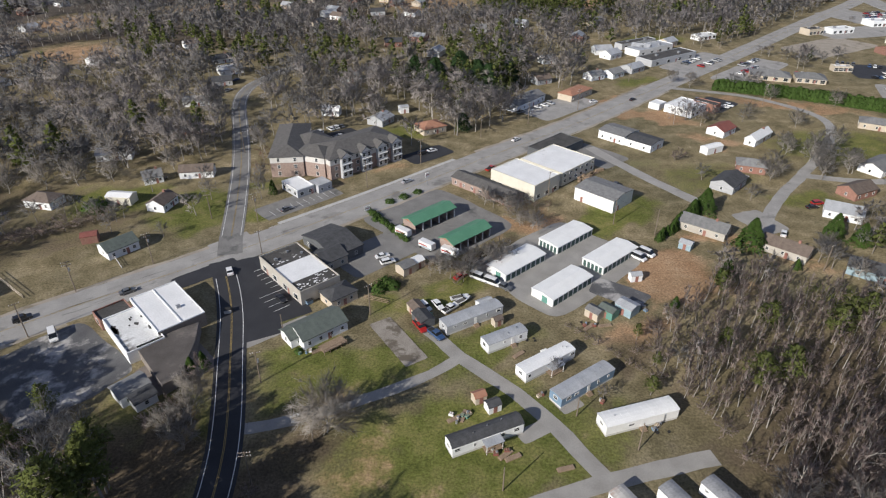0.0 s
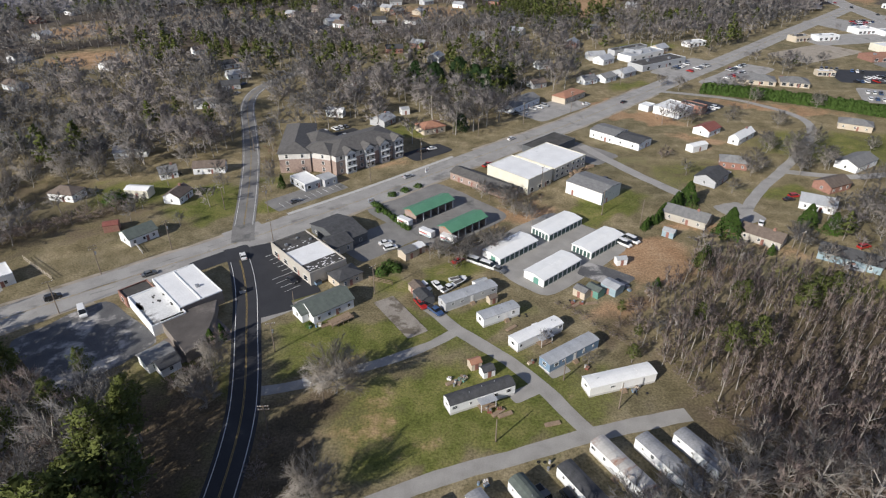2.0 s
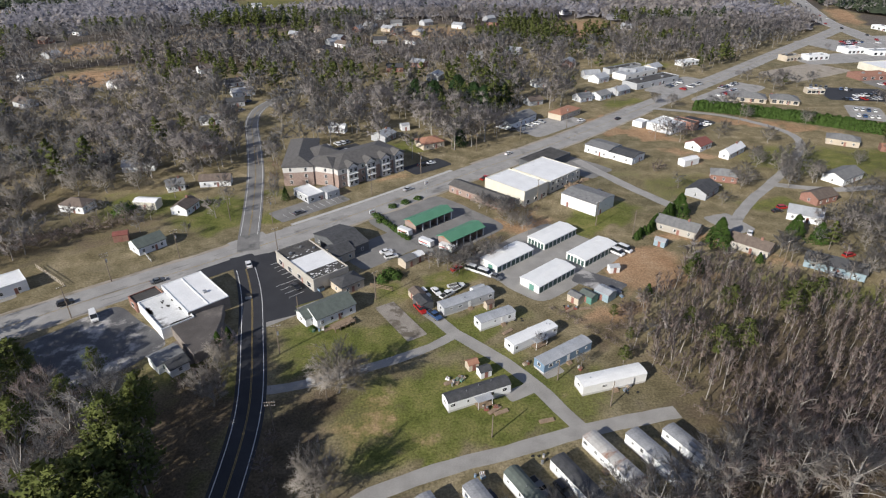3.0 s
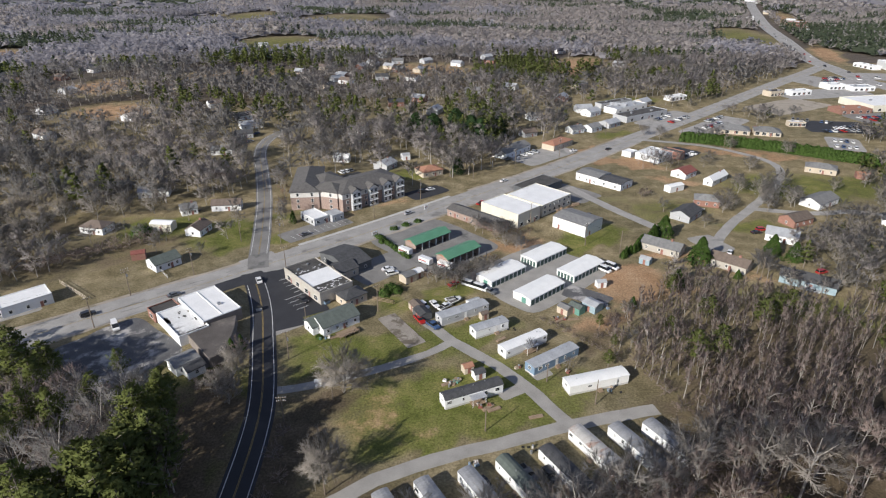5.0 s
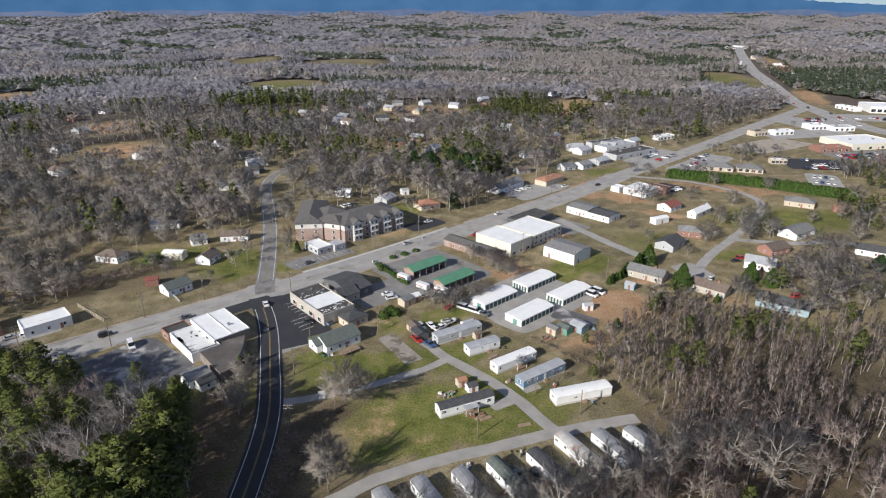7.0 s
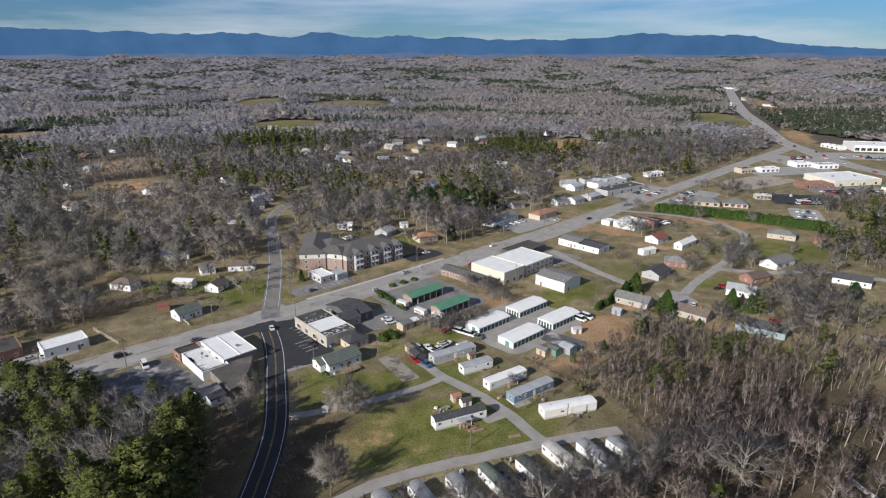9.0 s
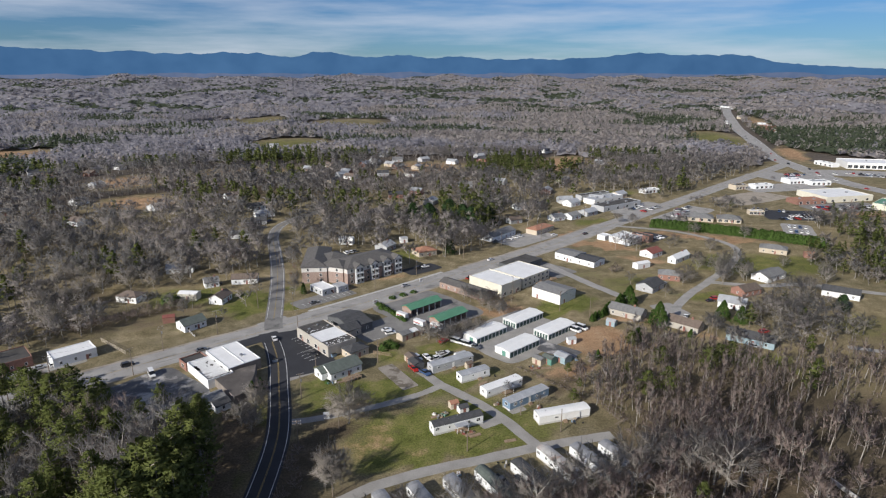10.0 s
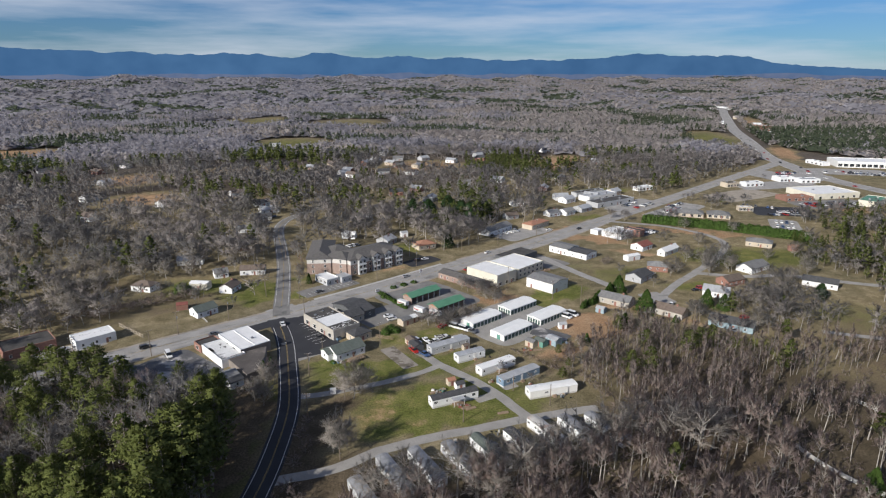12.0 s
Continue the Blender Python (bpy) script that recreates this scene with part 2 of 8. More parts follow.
def ground_material():
    """Winter turf: dry grass, greener lawn, red clay and leaf litter with some painted shade, each where its share in
    the mesh says so, broken up by noise.
    """
    m = bpy.data.materials.new("winter_ground")
    m.use_nodes = True
    nt = m.node_tree
    b = nt.nodes["Principled BSDF"]
    b.inputs["Roughness"].default_value = 1.0
    b.inputs["Specular IOR Level"].default_value = 0.1
    co = nt.nodes.new("ShaderNodeTexCoord")

    def noise_node(scale, detail=5.0, rough=0.6):
        n = nt.nodes.new("ShaderNodeTexNoise")
        n.inputs["Scale"].default_value, n.inputs["Detail"].default_value, n.inputs["Roughness"].default_value = scale, detail, rough
        nt.links.new(co.outputs["Object"], n.inputs["Vector"])
        return n.outputs["Fac"]

    big, mid, fine = noise_node(0.02), noise_node(0.13, 8.0, 0.68), noise_node(1.6, 4.0, 0.7)

    def ramp(fac, stops):
        r = nt.nodes.new("ShaderNodeValToRGB")
        while len(r.color_ramp.elements) < len(stops):
            r.color_ramp.elements.new(0.5)
        for e, (at, colour) in zip(r.color_ramp.elements, stops):
            e.position, e.color = at, (*colour, 1)
        nt.links.new(fac, r.inputs["Fac"])
        return r.outputs["Color"]

    def mix(fac, a, c, kind="MIX"):
        x = nt.nodes.new("ShaderNodeMix")
        x.data_type, x.blend_type = "RGBA", kind
        if isinstance(fac, float):
            x.inputs["Factor"].default_value = fac
        else:
            nt.links.new(fac, x.inputs["Factor"])
        nt.links.new(a, x.inputs["A"])
        nt.links.new(c, x.inputs["B"])
        return x.outputs["Result"]

    def share(name):
        """The share painted into the mesh, with a frayed edge."""
        at = nt.nodes.new("ShaderNodeAttribute")
        at.attribute_name = name
        s = nt.nodes.new("ShaderNodeMath")
        s.operation = "MULTIPLY_ADD"
        s.inputs[1].default_value = 1.5
        nt.links.new(mid, s.inputs[0])
        nt.links.new(at.outputs["Fac"], s.inputs[2])
        r = nt.nodes.new("ShaderNodeMapRange")
        r.interpolation_type = "SMOOTHSTEP"
        r.inputs["From Min"].default_value, r.inputs["From Max"].default_value = 1.00, 1.50
        nt.links.new(s.outputs[0], r.inputs["Value"])
        return r.outputs["Result"]

    dry = ramp(mid, [(0.3, (0.118, 0.099, 0.056)), (0.5, (0.205, 0.170, 0.103)), (0.7, (0.335, 0.278, 0.186))])
    green = ramp(mid, [(0.3, (0.068, 0.082, 0.021)), (0.46, (0.122, 0.134, 0.038)), (0.6, (0.180, 0.172, 0.064)), (0.72, (0.24, 0.195, 0.11))])
    clay = ramp(mid, [(0.3, (0.26, 0.155, 0.09)), (0.55, (0.36, 0.235, 0.145)), (0.75, (0.42, 0.30, 0.20))])
    leaf = ramp(mid, [(0.3, (0.058, 0.046, 0.031)), (0.55, (0.112, 0.088, 0.061)), (0.75, (0.19, 0.148, 0.104))])
    col = mix(share("lawn"), dry, green)
    col = mix(share("clay"), col, clay)
    col = mix(share("litter"), col, leaf)
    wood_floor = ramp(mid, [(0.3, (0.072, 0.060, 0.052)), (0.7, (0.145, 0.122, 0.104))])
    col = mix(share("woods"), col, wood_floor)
    tex = ramp(fine, [(0.28, (0.45, 0.45, 0.45)), (0.72, (1.5, 1.5, 1.5))])
    col = mix(1.0, col, tex, "MULTIPLY")
    swing = ramp(big, [(0.3, (0.72, 0.76, 0.74)), (0.7, (1.2, 1.16, 1.1))])
    col = mix(1.0, col, swing, "MULTIPLY")
    nt.links.new(col, b.inputs["Base Color"])
    bp = nt.nodes.new("ShaderNodeBump")
    bp.inputs["Strength"].default_value, bp.inputs["Distance"].default_value = 0.6, 0.15
    nt.links.new(fine, bp.inputs["Height"])
    nt.links.new(bp.outputs["Normal"], b.inputs["Normal"])
    return m


M["ground"] = ground_material()

# haze put into ridge and foothill colour, which glows, with only the faintest unevenness
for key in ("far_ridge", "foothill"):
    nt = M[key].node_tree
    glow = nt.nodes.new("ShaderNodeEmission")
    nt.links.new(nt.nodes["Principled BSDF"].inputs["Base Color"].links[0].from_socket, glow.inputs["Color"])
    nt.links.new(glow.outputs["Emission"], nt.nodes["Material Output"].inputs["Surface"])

# twigs and leaves let part of the light through
for key, much in (("twig_pale", 0.5), ("twig_grey", 0.5), ("twig_brown", 0.5), ("twig_red", 0.3), ("far_twig", 0.5), ("twig_dusk", 0.45), ("far_pine", 0.3), ("pine", 0.35), ("cypress", 0.25), ("hedge", 0.2), ("magnolia", 0.15)):
    nt = M[key].node_tree
    b = nt.nodes["Principled BSDF"]
    b.inputs["Specular IOR Level"].default_value = 0.15
    thin = nt.nodes.new("ShaderNodeBsdfTranslucent")
    blend = nt.nodes.new("ShaderNodeMixShader")
    blend.inputs["Fac"].default_value = much
    nt.links.new(b.inputs["Base Color"].links[0].from_socket, thin.inputs["Color"])
    nt.links.new(b.outputs["BSDF"], blend.inputs[1])
    nt.links.new(thin.outputs["BSDF"], blend.inputs[2])
    nt.links.new(blend.outputs["Shader"], nt.nodes["Material Output"].inputs["Surface"])

# ---- building helpers ----
class Geo:
    """Collects points and faces for one mesh."""

    def __init__(self):
        self.v, self.f = [], []

    def face(self, *pts):
        n = len(self.v)
        self.v += [tuple(p) for p in pts]
        self.f.append(tuple(range(n, n + len(pts))))
        return self

    def box(self, x0, x1, y0, y1, z0, z1, taper=0.0):
        n, k = len(self.v), taper
        self.v += [(x0, y0, z0), (x1, y0, z0), (x1, y1, z0), (x0, y1, z0),
                   (x0 + k, y0 + k, z1), (x1 - k, y0 + k, z1), (x1 - k, y1 - k, z1), (x0 + k, y1 - k, z1)]
        self.f += [tuple(n + i for i in q) for q in ((3, 2, 1, 0), (4, 5, 6, 7), (0, 1, 5, 4), (1, 2, 6, 5), (2, 3, 7, 6), (3, 0, 4, 7))]
        return self

    def tube(self, a, b, ra, rb, sides=6):
        a, b = Vector(a), Vector(b)
        q = (b - a).to_track_quat("Z", "Y")
        n = len(self.v)
        for p, r in ((a, ra), (b, rb)):
            self.v += [tuple(p + q @ Vector((r * math.cos(k * math.tau / sides), r * math.sin(k * math.tau / sides), 0))) for k in range(sides)]
        self.f += [(n + k, n + (k + 1) % sides, n + sides + (k + 1) % sides, n + sides + k) for k in range(sides)]
        self.f += [tuple(n + k for k in reversed(range(sides))), tuple(n + sides + k for k in range(sides))]
        return self

    def prism(self, profile, y0, y1):
        """A closed outline in x and z, drawn from y0 to y1."""
        n, k = len(self.v), len(profile)
        self.v += [(x, y0, z) for x, z in profile] + [(x, y1, z) for x, z in profile]
        self.f += [tuple(range(n, n + k)), tuple(reversed(range(n + k, n + 2 * k)))]
        self.f += [(n + (i + 1) % k, n + i, n + k + i, n + k + (i + 1) % k) for i in range(k)]
        return self

    def mesh(self, name, material):
        me = bpy.data.meshes.new(name)
        me.from_pydata(self.v, [], self.f)
        bm = bmesh.new()
        bm.from_mesh(me)
        bmesh.ops.recalc_face_normals(bm, faces=bm.faces[:])
        bm.to_mesh(me)
        bm.free()
        me.materials.append(material)
        return me


def thing(name, x, y, rot=0.0, label="", category="", group="", z=0.0, kind=""):
    ob = new(name)
    ob.location, ob.rotation_euler = (x, y, z), (0, 0, radians(rot))
    ob.empty_display_size = 0.3
    return tagged(ob, label, category, group, kind)


def part(name, geo, material, parent, label="", at=None, rot=0.0):
    me = geo if isinstance(geo, bpy.types.Mesh) else geo.mesh(name, material)
    ob = new(name, me)
    ob.parent = parent
    if at is not None:
        ob.location, ob.rotation_euler = at, (0, 0, radians(rot))
    return tagged(ob, label)


def smooth_line(pts, step=4.0):
    """A curve through a few points, as many close points (Catmull-Rom)."""
    p = [Vector(q) for q in pts]
    p = [p[0] * 2 - p[1]] + p + [p[-1] * 2 - p[-2]]
    out = []
    for a, b, c, d in zip(p, p[1:], p[2:], p[3:]):
        k = max(1, int((c - b).length / step))
        for i in range(k):
            t = i / k
            out.append(0.5 * (2 * b + (c - a) * t + (2 * a - 5 * b + 4 * c - d) * t * t + (3 * b - a - 3 * c + d) * t ** 3))
    return out + [p[-2]]


def strip(line, left, right, z, wobble=0.0):
    """A ribbon along a line, from `left` to `right` metres beside it, that lies on the terrain."""
    g, n = Geo(), len(line)
    for i, p in enumerate(line):
        d = (line[min(i + 1, n - 1)] - line[max(i - 1, 0)]).normalized()
        side = Vector((d.y, -d.x))
        for off in (left, right):
            w = wobble * math.sin(i * 1.7 + off * 3.1) * math.cos(i * 0.61 + off)
            q = p + side * (off + w * (1 if off > 0 else -1))
            g.v.append((q.x, q.y, land(q.x, q.y) + z + 0.004 * max(0.0, q.length - 900)))
    g.f = [(2 * i, 2 * i + 1, 2 * i + 3, 2 * i + 2) for i in range(n - 1)]
    return g


def sheet(x, y, w, d, rot, z, name, material, label, category, sides=28, frayed=0.0, square=6.0):
    """A flat paved or bare patch with softly rounded corners and a slightly uneven rim."""
    g = Geo()
    for k in range(sides):
        a = k * math.tau / sides
        c, s = math.cos(a), math.sin(a)
        r = (abs(c) ** square + abs(s) ** square) ** (-1 / square) * (1 + frayed * noise.noise((c * 2 + x, s * 2 + y, 1.3)))
        g.v.append((0.5 * w * r * c, 0.5 * d * r * s, 0.0))
    g.f = [tuple(range(sides))]
    ob = new(name, g.mesh(name, material))
    ob.location, ob.rotation_euler = (x, y, z), (0, 0, radians(rot))
    return tagged(ob, label, category, kind="structure")


def tri_mesh(name, verts, tris, slots, materials, normals=None):
    """A mesh of triangles from arrays, with a material slot for each triangle."""
    me = bpy.data.meshes.new(name)
    me.vertices.add(len(verts))
    me.vertices.foreach_set("co", np.ascontiguousarray(verts, dtype=np.float32).ravel())
    me.loops.add(3 * len(tris))
    me.loops.foreach_set("vertex_index", np.ascontiguousarray(tris, dtype=np.int32).ravel())
    me.polygons.add(len(tris))
    me.polygons.foreach_set("loop_start", np.arange(0, 3 * len(tris), 3, dtype=np.int32))
    for m in materials:
        me.materials.append(m)
    me.polygons.foreach_set("material_index", np.ascontiguousarray(slots, dtype=np.int32))
    me.update(calc_edges=True)
    if normals is not None:
        me.attributes.new("custom_normal", "FLOAT_VECTOR", "POINT").data.foreach_set("vector", np.ascontiguousarray(normals, dtype=np.float32).ravel())
    return me


def waves(x, y, size, seed):
    """Smooth uneven values of about -1 to 1 over the plain, for arrays."""
    r = np.random.RandomState(seed)
    out = np.zeros_like(np.asarray(x, dtype=float))
    for _ in range(9):
        a, k, p = r.uniform(0, math.tau), r.uniform(0.6, 1.9) * math.tau / size, r.uniform(0, math.tau)
        out = out + np.sin(k * (x * math.cos(a) + y * math.sin(a)) + p)
    return out / 3.4


def land_array(x, y):
    """Height of the land: level in the town, rolling and rising far off."""
    far = np.hypot(x, y - 250)
    roll = np.clip((far - 620) / 1500, 0, 1)
    rise = np.clip((far - 1700) / 2900, 0, 1) ** 1.5
    beside = np.clip(np.abs(x - 404 - 0.36 * (y - 725)) / 220 - 0.12, 0, 1)
    return roll * beside * (12 * waves(x, y, 900, 3) + 9 * waves(x, y, 360, 4)) + rise * 56


def land(x, y):
    return float(land_array(np.array([x]), np.array([y]))[0]) if abs(x) + abs(y - 250) > 600 else 0.0

# ---- ground: one sheet to the horizon ----
def axis(start, end, low, high, fine, grow):
    mid = list(np.arange(low, high + fine, fine))
    out, step = [], fine
    v = mid[-1]
    while v < end:
        step *= grow
        v += step
        out.append(min(v, end))
    back, step, v = [], fine, mid[0]
    while v > start:
        step *= grow
        v -= step
        back.append(max(v, start))
    return np.array(back[::-1] + mid + out)


# where the turf is green, bare clay or covered with leaves and painted shade: x, y, half length, half width, turn,
# strength
LAWNS = [(1, 187, 25, 13, 25, 1), (30, 190, 16, 9, 25, 0.6), (-5, 172, 24, 7, 18, 0.9), (-25, 208, 26, 9, 20, 1), (-40, 212, 12, 8, 10, 0.9), (5, 215, 17, 6, 30, 1), (14, 178, 16, 7, 20, 1), (-8, 238, 22, 5, 32, 0.8),
         (56, 286, 20, 9, 40, 1), (-96, 292, 14, 16, 10, 1), (-128, 300, 20, 14, 0, 0.8), (-72, 288, 9, 5, 30, 0.9), (-50, 228, 10, 3, 40, 0.7),
         (-20, 372, 14, 10, 0, 0.8), (75, 335, 30, 14, -40, 0.35), (100, 320, 20, 16, 0, 0.55), (185, 352, 50, 22, 0, 0.7), (120, 232, 30, 8, -30, 0.7), (-75, 195, 14, 12, 0, 0.6),
         (130, 300, 14, 8, 0, 0.7), (150, 560, 26, 14, 20, 0.9), (-222, 930, 62, 72, 0, 0.62), (-200, 1310, 95, 115, 0, 0.36), (-375, 1310, 46, 105, 0, 0.5), (-490, 1320, 52, 115, 0, 0.56), (432, 985, 40, 140, -14, 0.62),
         (110, 455, 18, 7, 40, 0.7), (-85, 310, 4, 30, 106, 0.6), (20, 196, 10, 5, 30, 0.5), (-160, 250, 30, 8, 35, 0.3), (-60, 178, 9, 30, 8, 0.6), (-18, 182, 14, 14, 0, 0.7), (-34, 200, 14, 6, 20, 0.6), (-66, 192, 10, 10, 0, 0.9), (440, 640, 50, 80, 0, 0.3), (190, 262, 26, 20, 0, 0.5), (-57, 140, 6, 30, 0, 0.8), (109.7, 139.8, 13, 12, 30, 0.8)]
CLAYS = [(-24, 178, 9, 9, 0, 0.4), (-14, 170, 9, 5, 20, 0.35), (64, 250, 16, 13, 35, 1), (46, 222, 10, 6, 20, 0.8), (98, 395, 26, 8, -25, 1), (85, 420, 12, 5, 40, 0.8), (75, 243, 10, 7, 0, 0.7), (22, 281, 18, 5, 25, 0.8), (175, 412, 40, 7, -22, 0.8),
         (116, 362, 20, 6, -30, 0.6), (85, 272, 12, 5, -35, 0.7), (-52, 312, 16, 3, 40, 0.55), (-26, 330, 10, 3, 40, 0.55), (-30, 195, 6, 5, 0, 0.4), (112, 255, 16, 5, -35, 0.5), (143, 740, 30, 62, -20, 0.75), (-22, 712, 48, 46, 0, 0.6),
         (-315, 620, 30, 38, 0, 0.7), (-255, 520, 34, 32, 0, 0.65), (-560, 798, 62, 55, 0, 0.8), (1395, 2180, 80, 70, 0, 0.9), (462, 830, 14, 75, -20, 0.9), (640, 1280, 20, 200, -21, 0.6), (-150, 300, 12, 6, 0, 0.5), (330, 480, 30, 10, -20, 0.6), (-215, 690, 60, 25, 15, 0.55)]
# patches beside the south road also put tree shade into the ground colour
LITTER_AND_SHADE = [(-34, 182, 7, 7, 30, 0.7), (-140, 264, 36, 12, 32, 0.5), (-172, 300, 34, 14, 0, 0.5), (-118, 250, 22, 6, 40, 0.35), (108, 165, 55, 55, 0, 1), (40, 130, 60, 20, 0, 1), (-120, 150, 70, 48, 0, 1), (-42, 166, 8, 22, 0, 0.85), (-43, 140, 8, 18, 0, 1), (-32, 185, 8, 6, 0, 0.7), (-88, 168, 18, 16, 0, 0.9), (-64, 176, 10, 24, 8, 0.9), (-40, 197, 8, 9, 0, 0.5), (8, 262, 16, 6, 40, 0.7), (-20, 130, 30, 25, 0, 0.9),
          (-150, 275, 60, 10, 20, 0.5), (45, 215, 5, 16, -40, 0.6), (200, 200, 60, 60, 0, 0.6)]


def shares(x, y, patches):
    out = np.zeros_like(x)
    x, y = x + 3.5 * waves(x, y, 26, 51) + 1.8 * waves(x, y, 11, 52), y + 3.5 * waves(x, y, 24, 53) + 1.8 * waves(x, y, 10, 54)
    for px, py, a, b, turn, s in patches:
        c, n = math.cos(radians(turn)), math.sin(radians(turn))
        u, v = (x - px) * c + (y - py) * n, -(x - px) * n + (y - py) * c
        d = np.sqrt((u / a) ** 2 + (v / b) ** 2)
        out = np.maximum(out, s * np.clip((1.5 - d) / 0.95, 0, 1))
    return out


gx, gy = axis(-4700, 4700, -230, 290, 4.2, 1.06), axis(-2500, 4760, 100, 520, 4.2, 1.04)
X, Y = np.meshgrid(gx, gy)
Zs = land_array(X, Y)
rows_n, cols_n = X.shape
ids = np.arange(rows_n * cols_n).reshape(rows_n, cols_n)
a, b, c, d = ids[:-1, :-1].ravel(), ids[:-1, 1:].ravel(), ids[1:, 1:].ravel(), ids[1:, :-1].ravel()
tris = np.concatenate([np.stack([a, b, c], 1), np.stack([a, c, d], 1)])
me = tri_mesh("ground", np.stack([X.ravel(), Y.ravel(), Zs.ravel()], 1), tris, np.zeros(len(tris)), [M["ground"]])
fx, fy = X.ravel(), Y.ravel()
wild = np.clip((np.hypot(fx, fy - 260) - 260) / 120, 0, 1) * 0.8 + 0.25 * waves(fx, fy, 260, 8)
lawn_s, clay_s = shares(fx, fy, LAWNS), shares(fx, fy, CLAYS)
wild = np.where((fy < 760) & (fx > 60) & (fy > 260) & (fx < 540), 0.15 * wild, wild)
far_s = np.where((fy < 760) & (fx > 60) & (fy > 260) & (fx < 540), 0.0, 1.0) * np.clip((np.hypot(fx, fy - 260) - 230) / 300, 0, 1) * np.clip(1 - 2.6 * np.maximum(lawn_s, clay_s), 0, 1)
for key, val in (("woods", far_s), ("lawn", lawn_s), ("clay", clay_s), ("litter", np.maximum(shares(fx, fy, LITTER_AND_SHADE), wild * np.clip(1 - 2.6 * np.maximum(lawn_s, clay_s), 0, 1)))):
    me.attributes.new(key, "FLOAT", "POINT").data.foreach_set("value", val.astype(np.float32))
ground = tagged(new("ground", me), "winter turf, green and dry lawn, red clay, leaf litter, painted shade", "ground", kind="structure")

# ---- distant mountains, one blue ridge line ----
RIDGE = [(-36, 235, 4), (-31, 222, 4), (-26, 214, 3), (-22, 202, 3), (-17, 212, 2.5), (-13.5, 182, 1.6), (-10.4, 224, 1.5), (-7, 186, 2), (-3.4, 198, 2), (0, 178, 2), (2, 192, 1.8), (5, 168, 2), (9.2, 170, 2), (13, 175, 3),
         (17, 215, 2.6), (21, 190, 2.5), (24.5, 208, 2.2), (28, 145, 3), (33, 110, 4), (-42, 230, 6), (-52, 210, 6), (42, 110, 6), (52, 100, 6)]


def ridge_height(deg, seed=0.0):
    weight = [math.exp(-((deg - at) / wide) ** 2) for at, _, wide in RIDGE]
    h = sum(w * top for w, (_, top, _) in zip(weight, RIDGE)) / sum(weight)
    return h + 11 * noise.noise((deg * 0.45, seed, 0)) + 9 * noise.noise((deg * 1.1, seed, 3)) + 5 * noise.noise((deg * 2.6, seed, 5))


g = Geo()
angles = [k * 0.25 for k in range(-250, 251)]
for deg in angles:
    s, c = math.sin(radians(deg)), math.cos(radians(deg))
    top = ridge_height(deg)
    for r, h in ((4520, 20), (4640, 0.62 * top + 8 * noise.noise((deg * 0.3, 9, 1))), (4700, top), (4760, 0)):
        g.v.append((r * s, r * c, h))
g.f = [(4 * i + j, 4 * i + 4 + j, 4 * i + 5 + j, 4 * i + 1 + j) for i in range(len(angles) - 1) for j in range(3)]
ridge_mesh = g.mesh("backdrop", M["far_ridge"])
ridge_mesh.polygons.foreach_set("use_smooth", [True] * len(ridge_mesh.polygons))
tagged(new("backdrop", ridge_mesh), "long mountain ridge in glowing haze blue on the horizon", "mountains", kind="structure")

# pale foothills in front of the ridge
g = Geo()
for deg in angles:
    c, n = math.cos(radians(deg)), math.sin(radians(deg))
    top = 74 + 20 * noise.noise((deg * 0.16, 4.0, 2)) + 9 * noise.noise((deg * 0.5, 6.0, 2)) + 3 * noise.noise((deg * 1.7, 8.0, 2))
    g.v += [(4380 * n, 4380 * c, 0), (4440 * n, 4440 * c, top), (4500 * n, 4500 * c, 0)]
g.f = [(3 * i + j, 3 * i + 3 + j, 3 * i + 4 + j, 3 * i + 1 + j) for i in range(len(angles) - 1) for j in range(2)]
tagged(new("backdrop", g.mesh("backdrop", M["foothill"])), "foothills in glowing pale violet-blue haze below the ridge", "hills", kind="structure")

# ---- roads, drives and lots ----
MAIN = smooth_line([(-330, 30), (-235, 122), (-170, 182), (-122, 223), (-76, 260), (-33, 297), (14, 341), (63, 386), (123, 448), (203, 529), (296, 626), (360, 690), (404, 736)])
HIGHWAY = smooth_line([(774, 1724), (706, 1567), (614, 1339), (536, 1140), (478, 964), (421, 797), (408, 725), (400, 670), (398, 612), (406, 565), (425, 500), (460, 420)], 12.0)
NORTH = smooth_line([(-73.5, 261), (-76, 270), (-82, 298), (-90.6, 334), (-101, 370), (-111, 402), (-115.4, 420.6), (-117, 437), (-115, 452), (-108, 470), (-96, 492)])
SOUTH = smooth_line([(-75, 257), (-69, 244), (-63.5, 229), (-58, 209), (-53.5, 192), (-50.8, 178), (-49.5, 160), (-49.5, 138), (-53, 100), (-66, 40), (-90, -60), (-120, -200)])
LOOP = smooth_line([(121, 443), (140, 436), (164, 424), (183, 397), (180, 374), (160, 345), (140, 322), (121, 301), (106, 280)])
LANE = smooth_line([(-10, 224), (-6, 219), (-1, 212.5), (6, 205.5), (12, 199.5), (17, 193.5), (21.5, 186.5), (25.5, 179), (28.5, 174.6)])
PARK = smooth_line([(-47, 143), (-30, 149), (-19, 157), (-6, 163), (10, 168.5), (32, 176), (52, 181)])
DRIVE = smooth_line([(-1.5, 211.5), (-8, 206), (-17.4, 200.5), (-26, 196.5), (-38.6, 191.2), (-47.4, 188.8), (-53, 188)])
BACK = smooth_line([(60, 352), (70, 332), (80, 314), (90, 298)])
FIELD = smooth_line([(164, 243), (172, 240), (186, 235.5), (215, 228), (255, 222)])
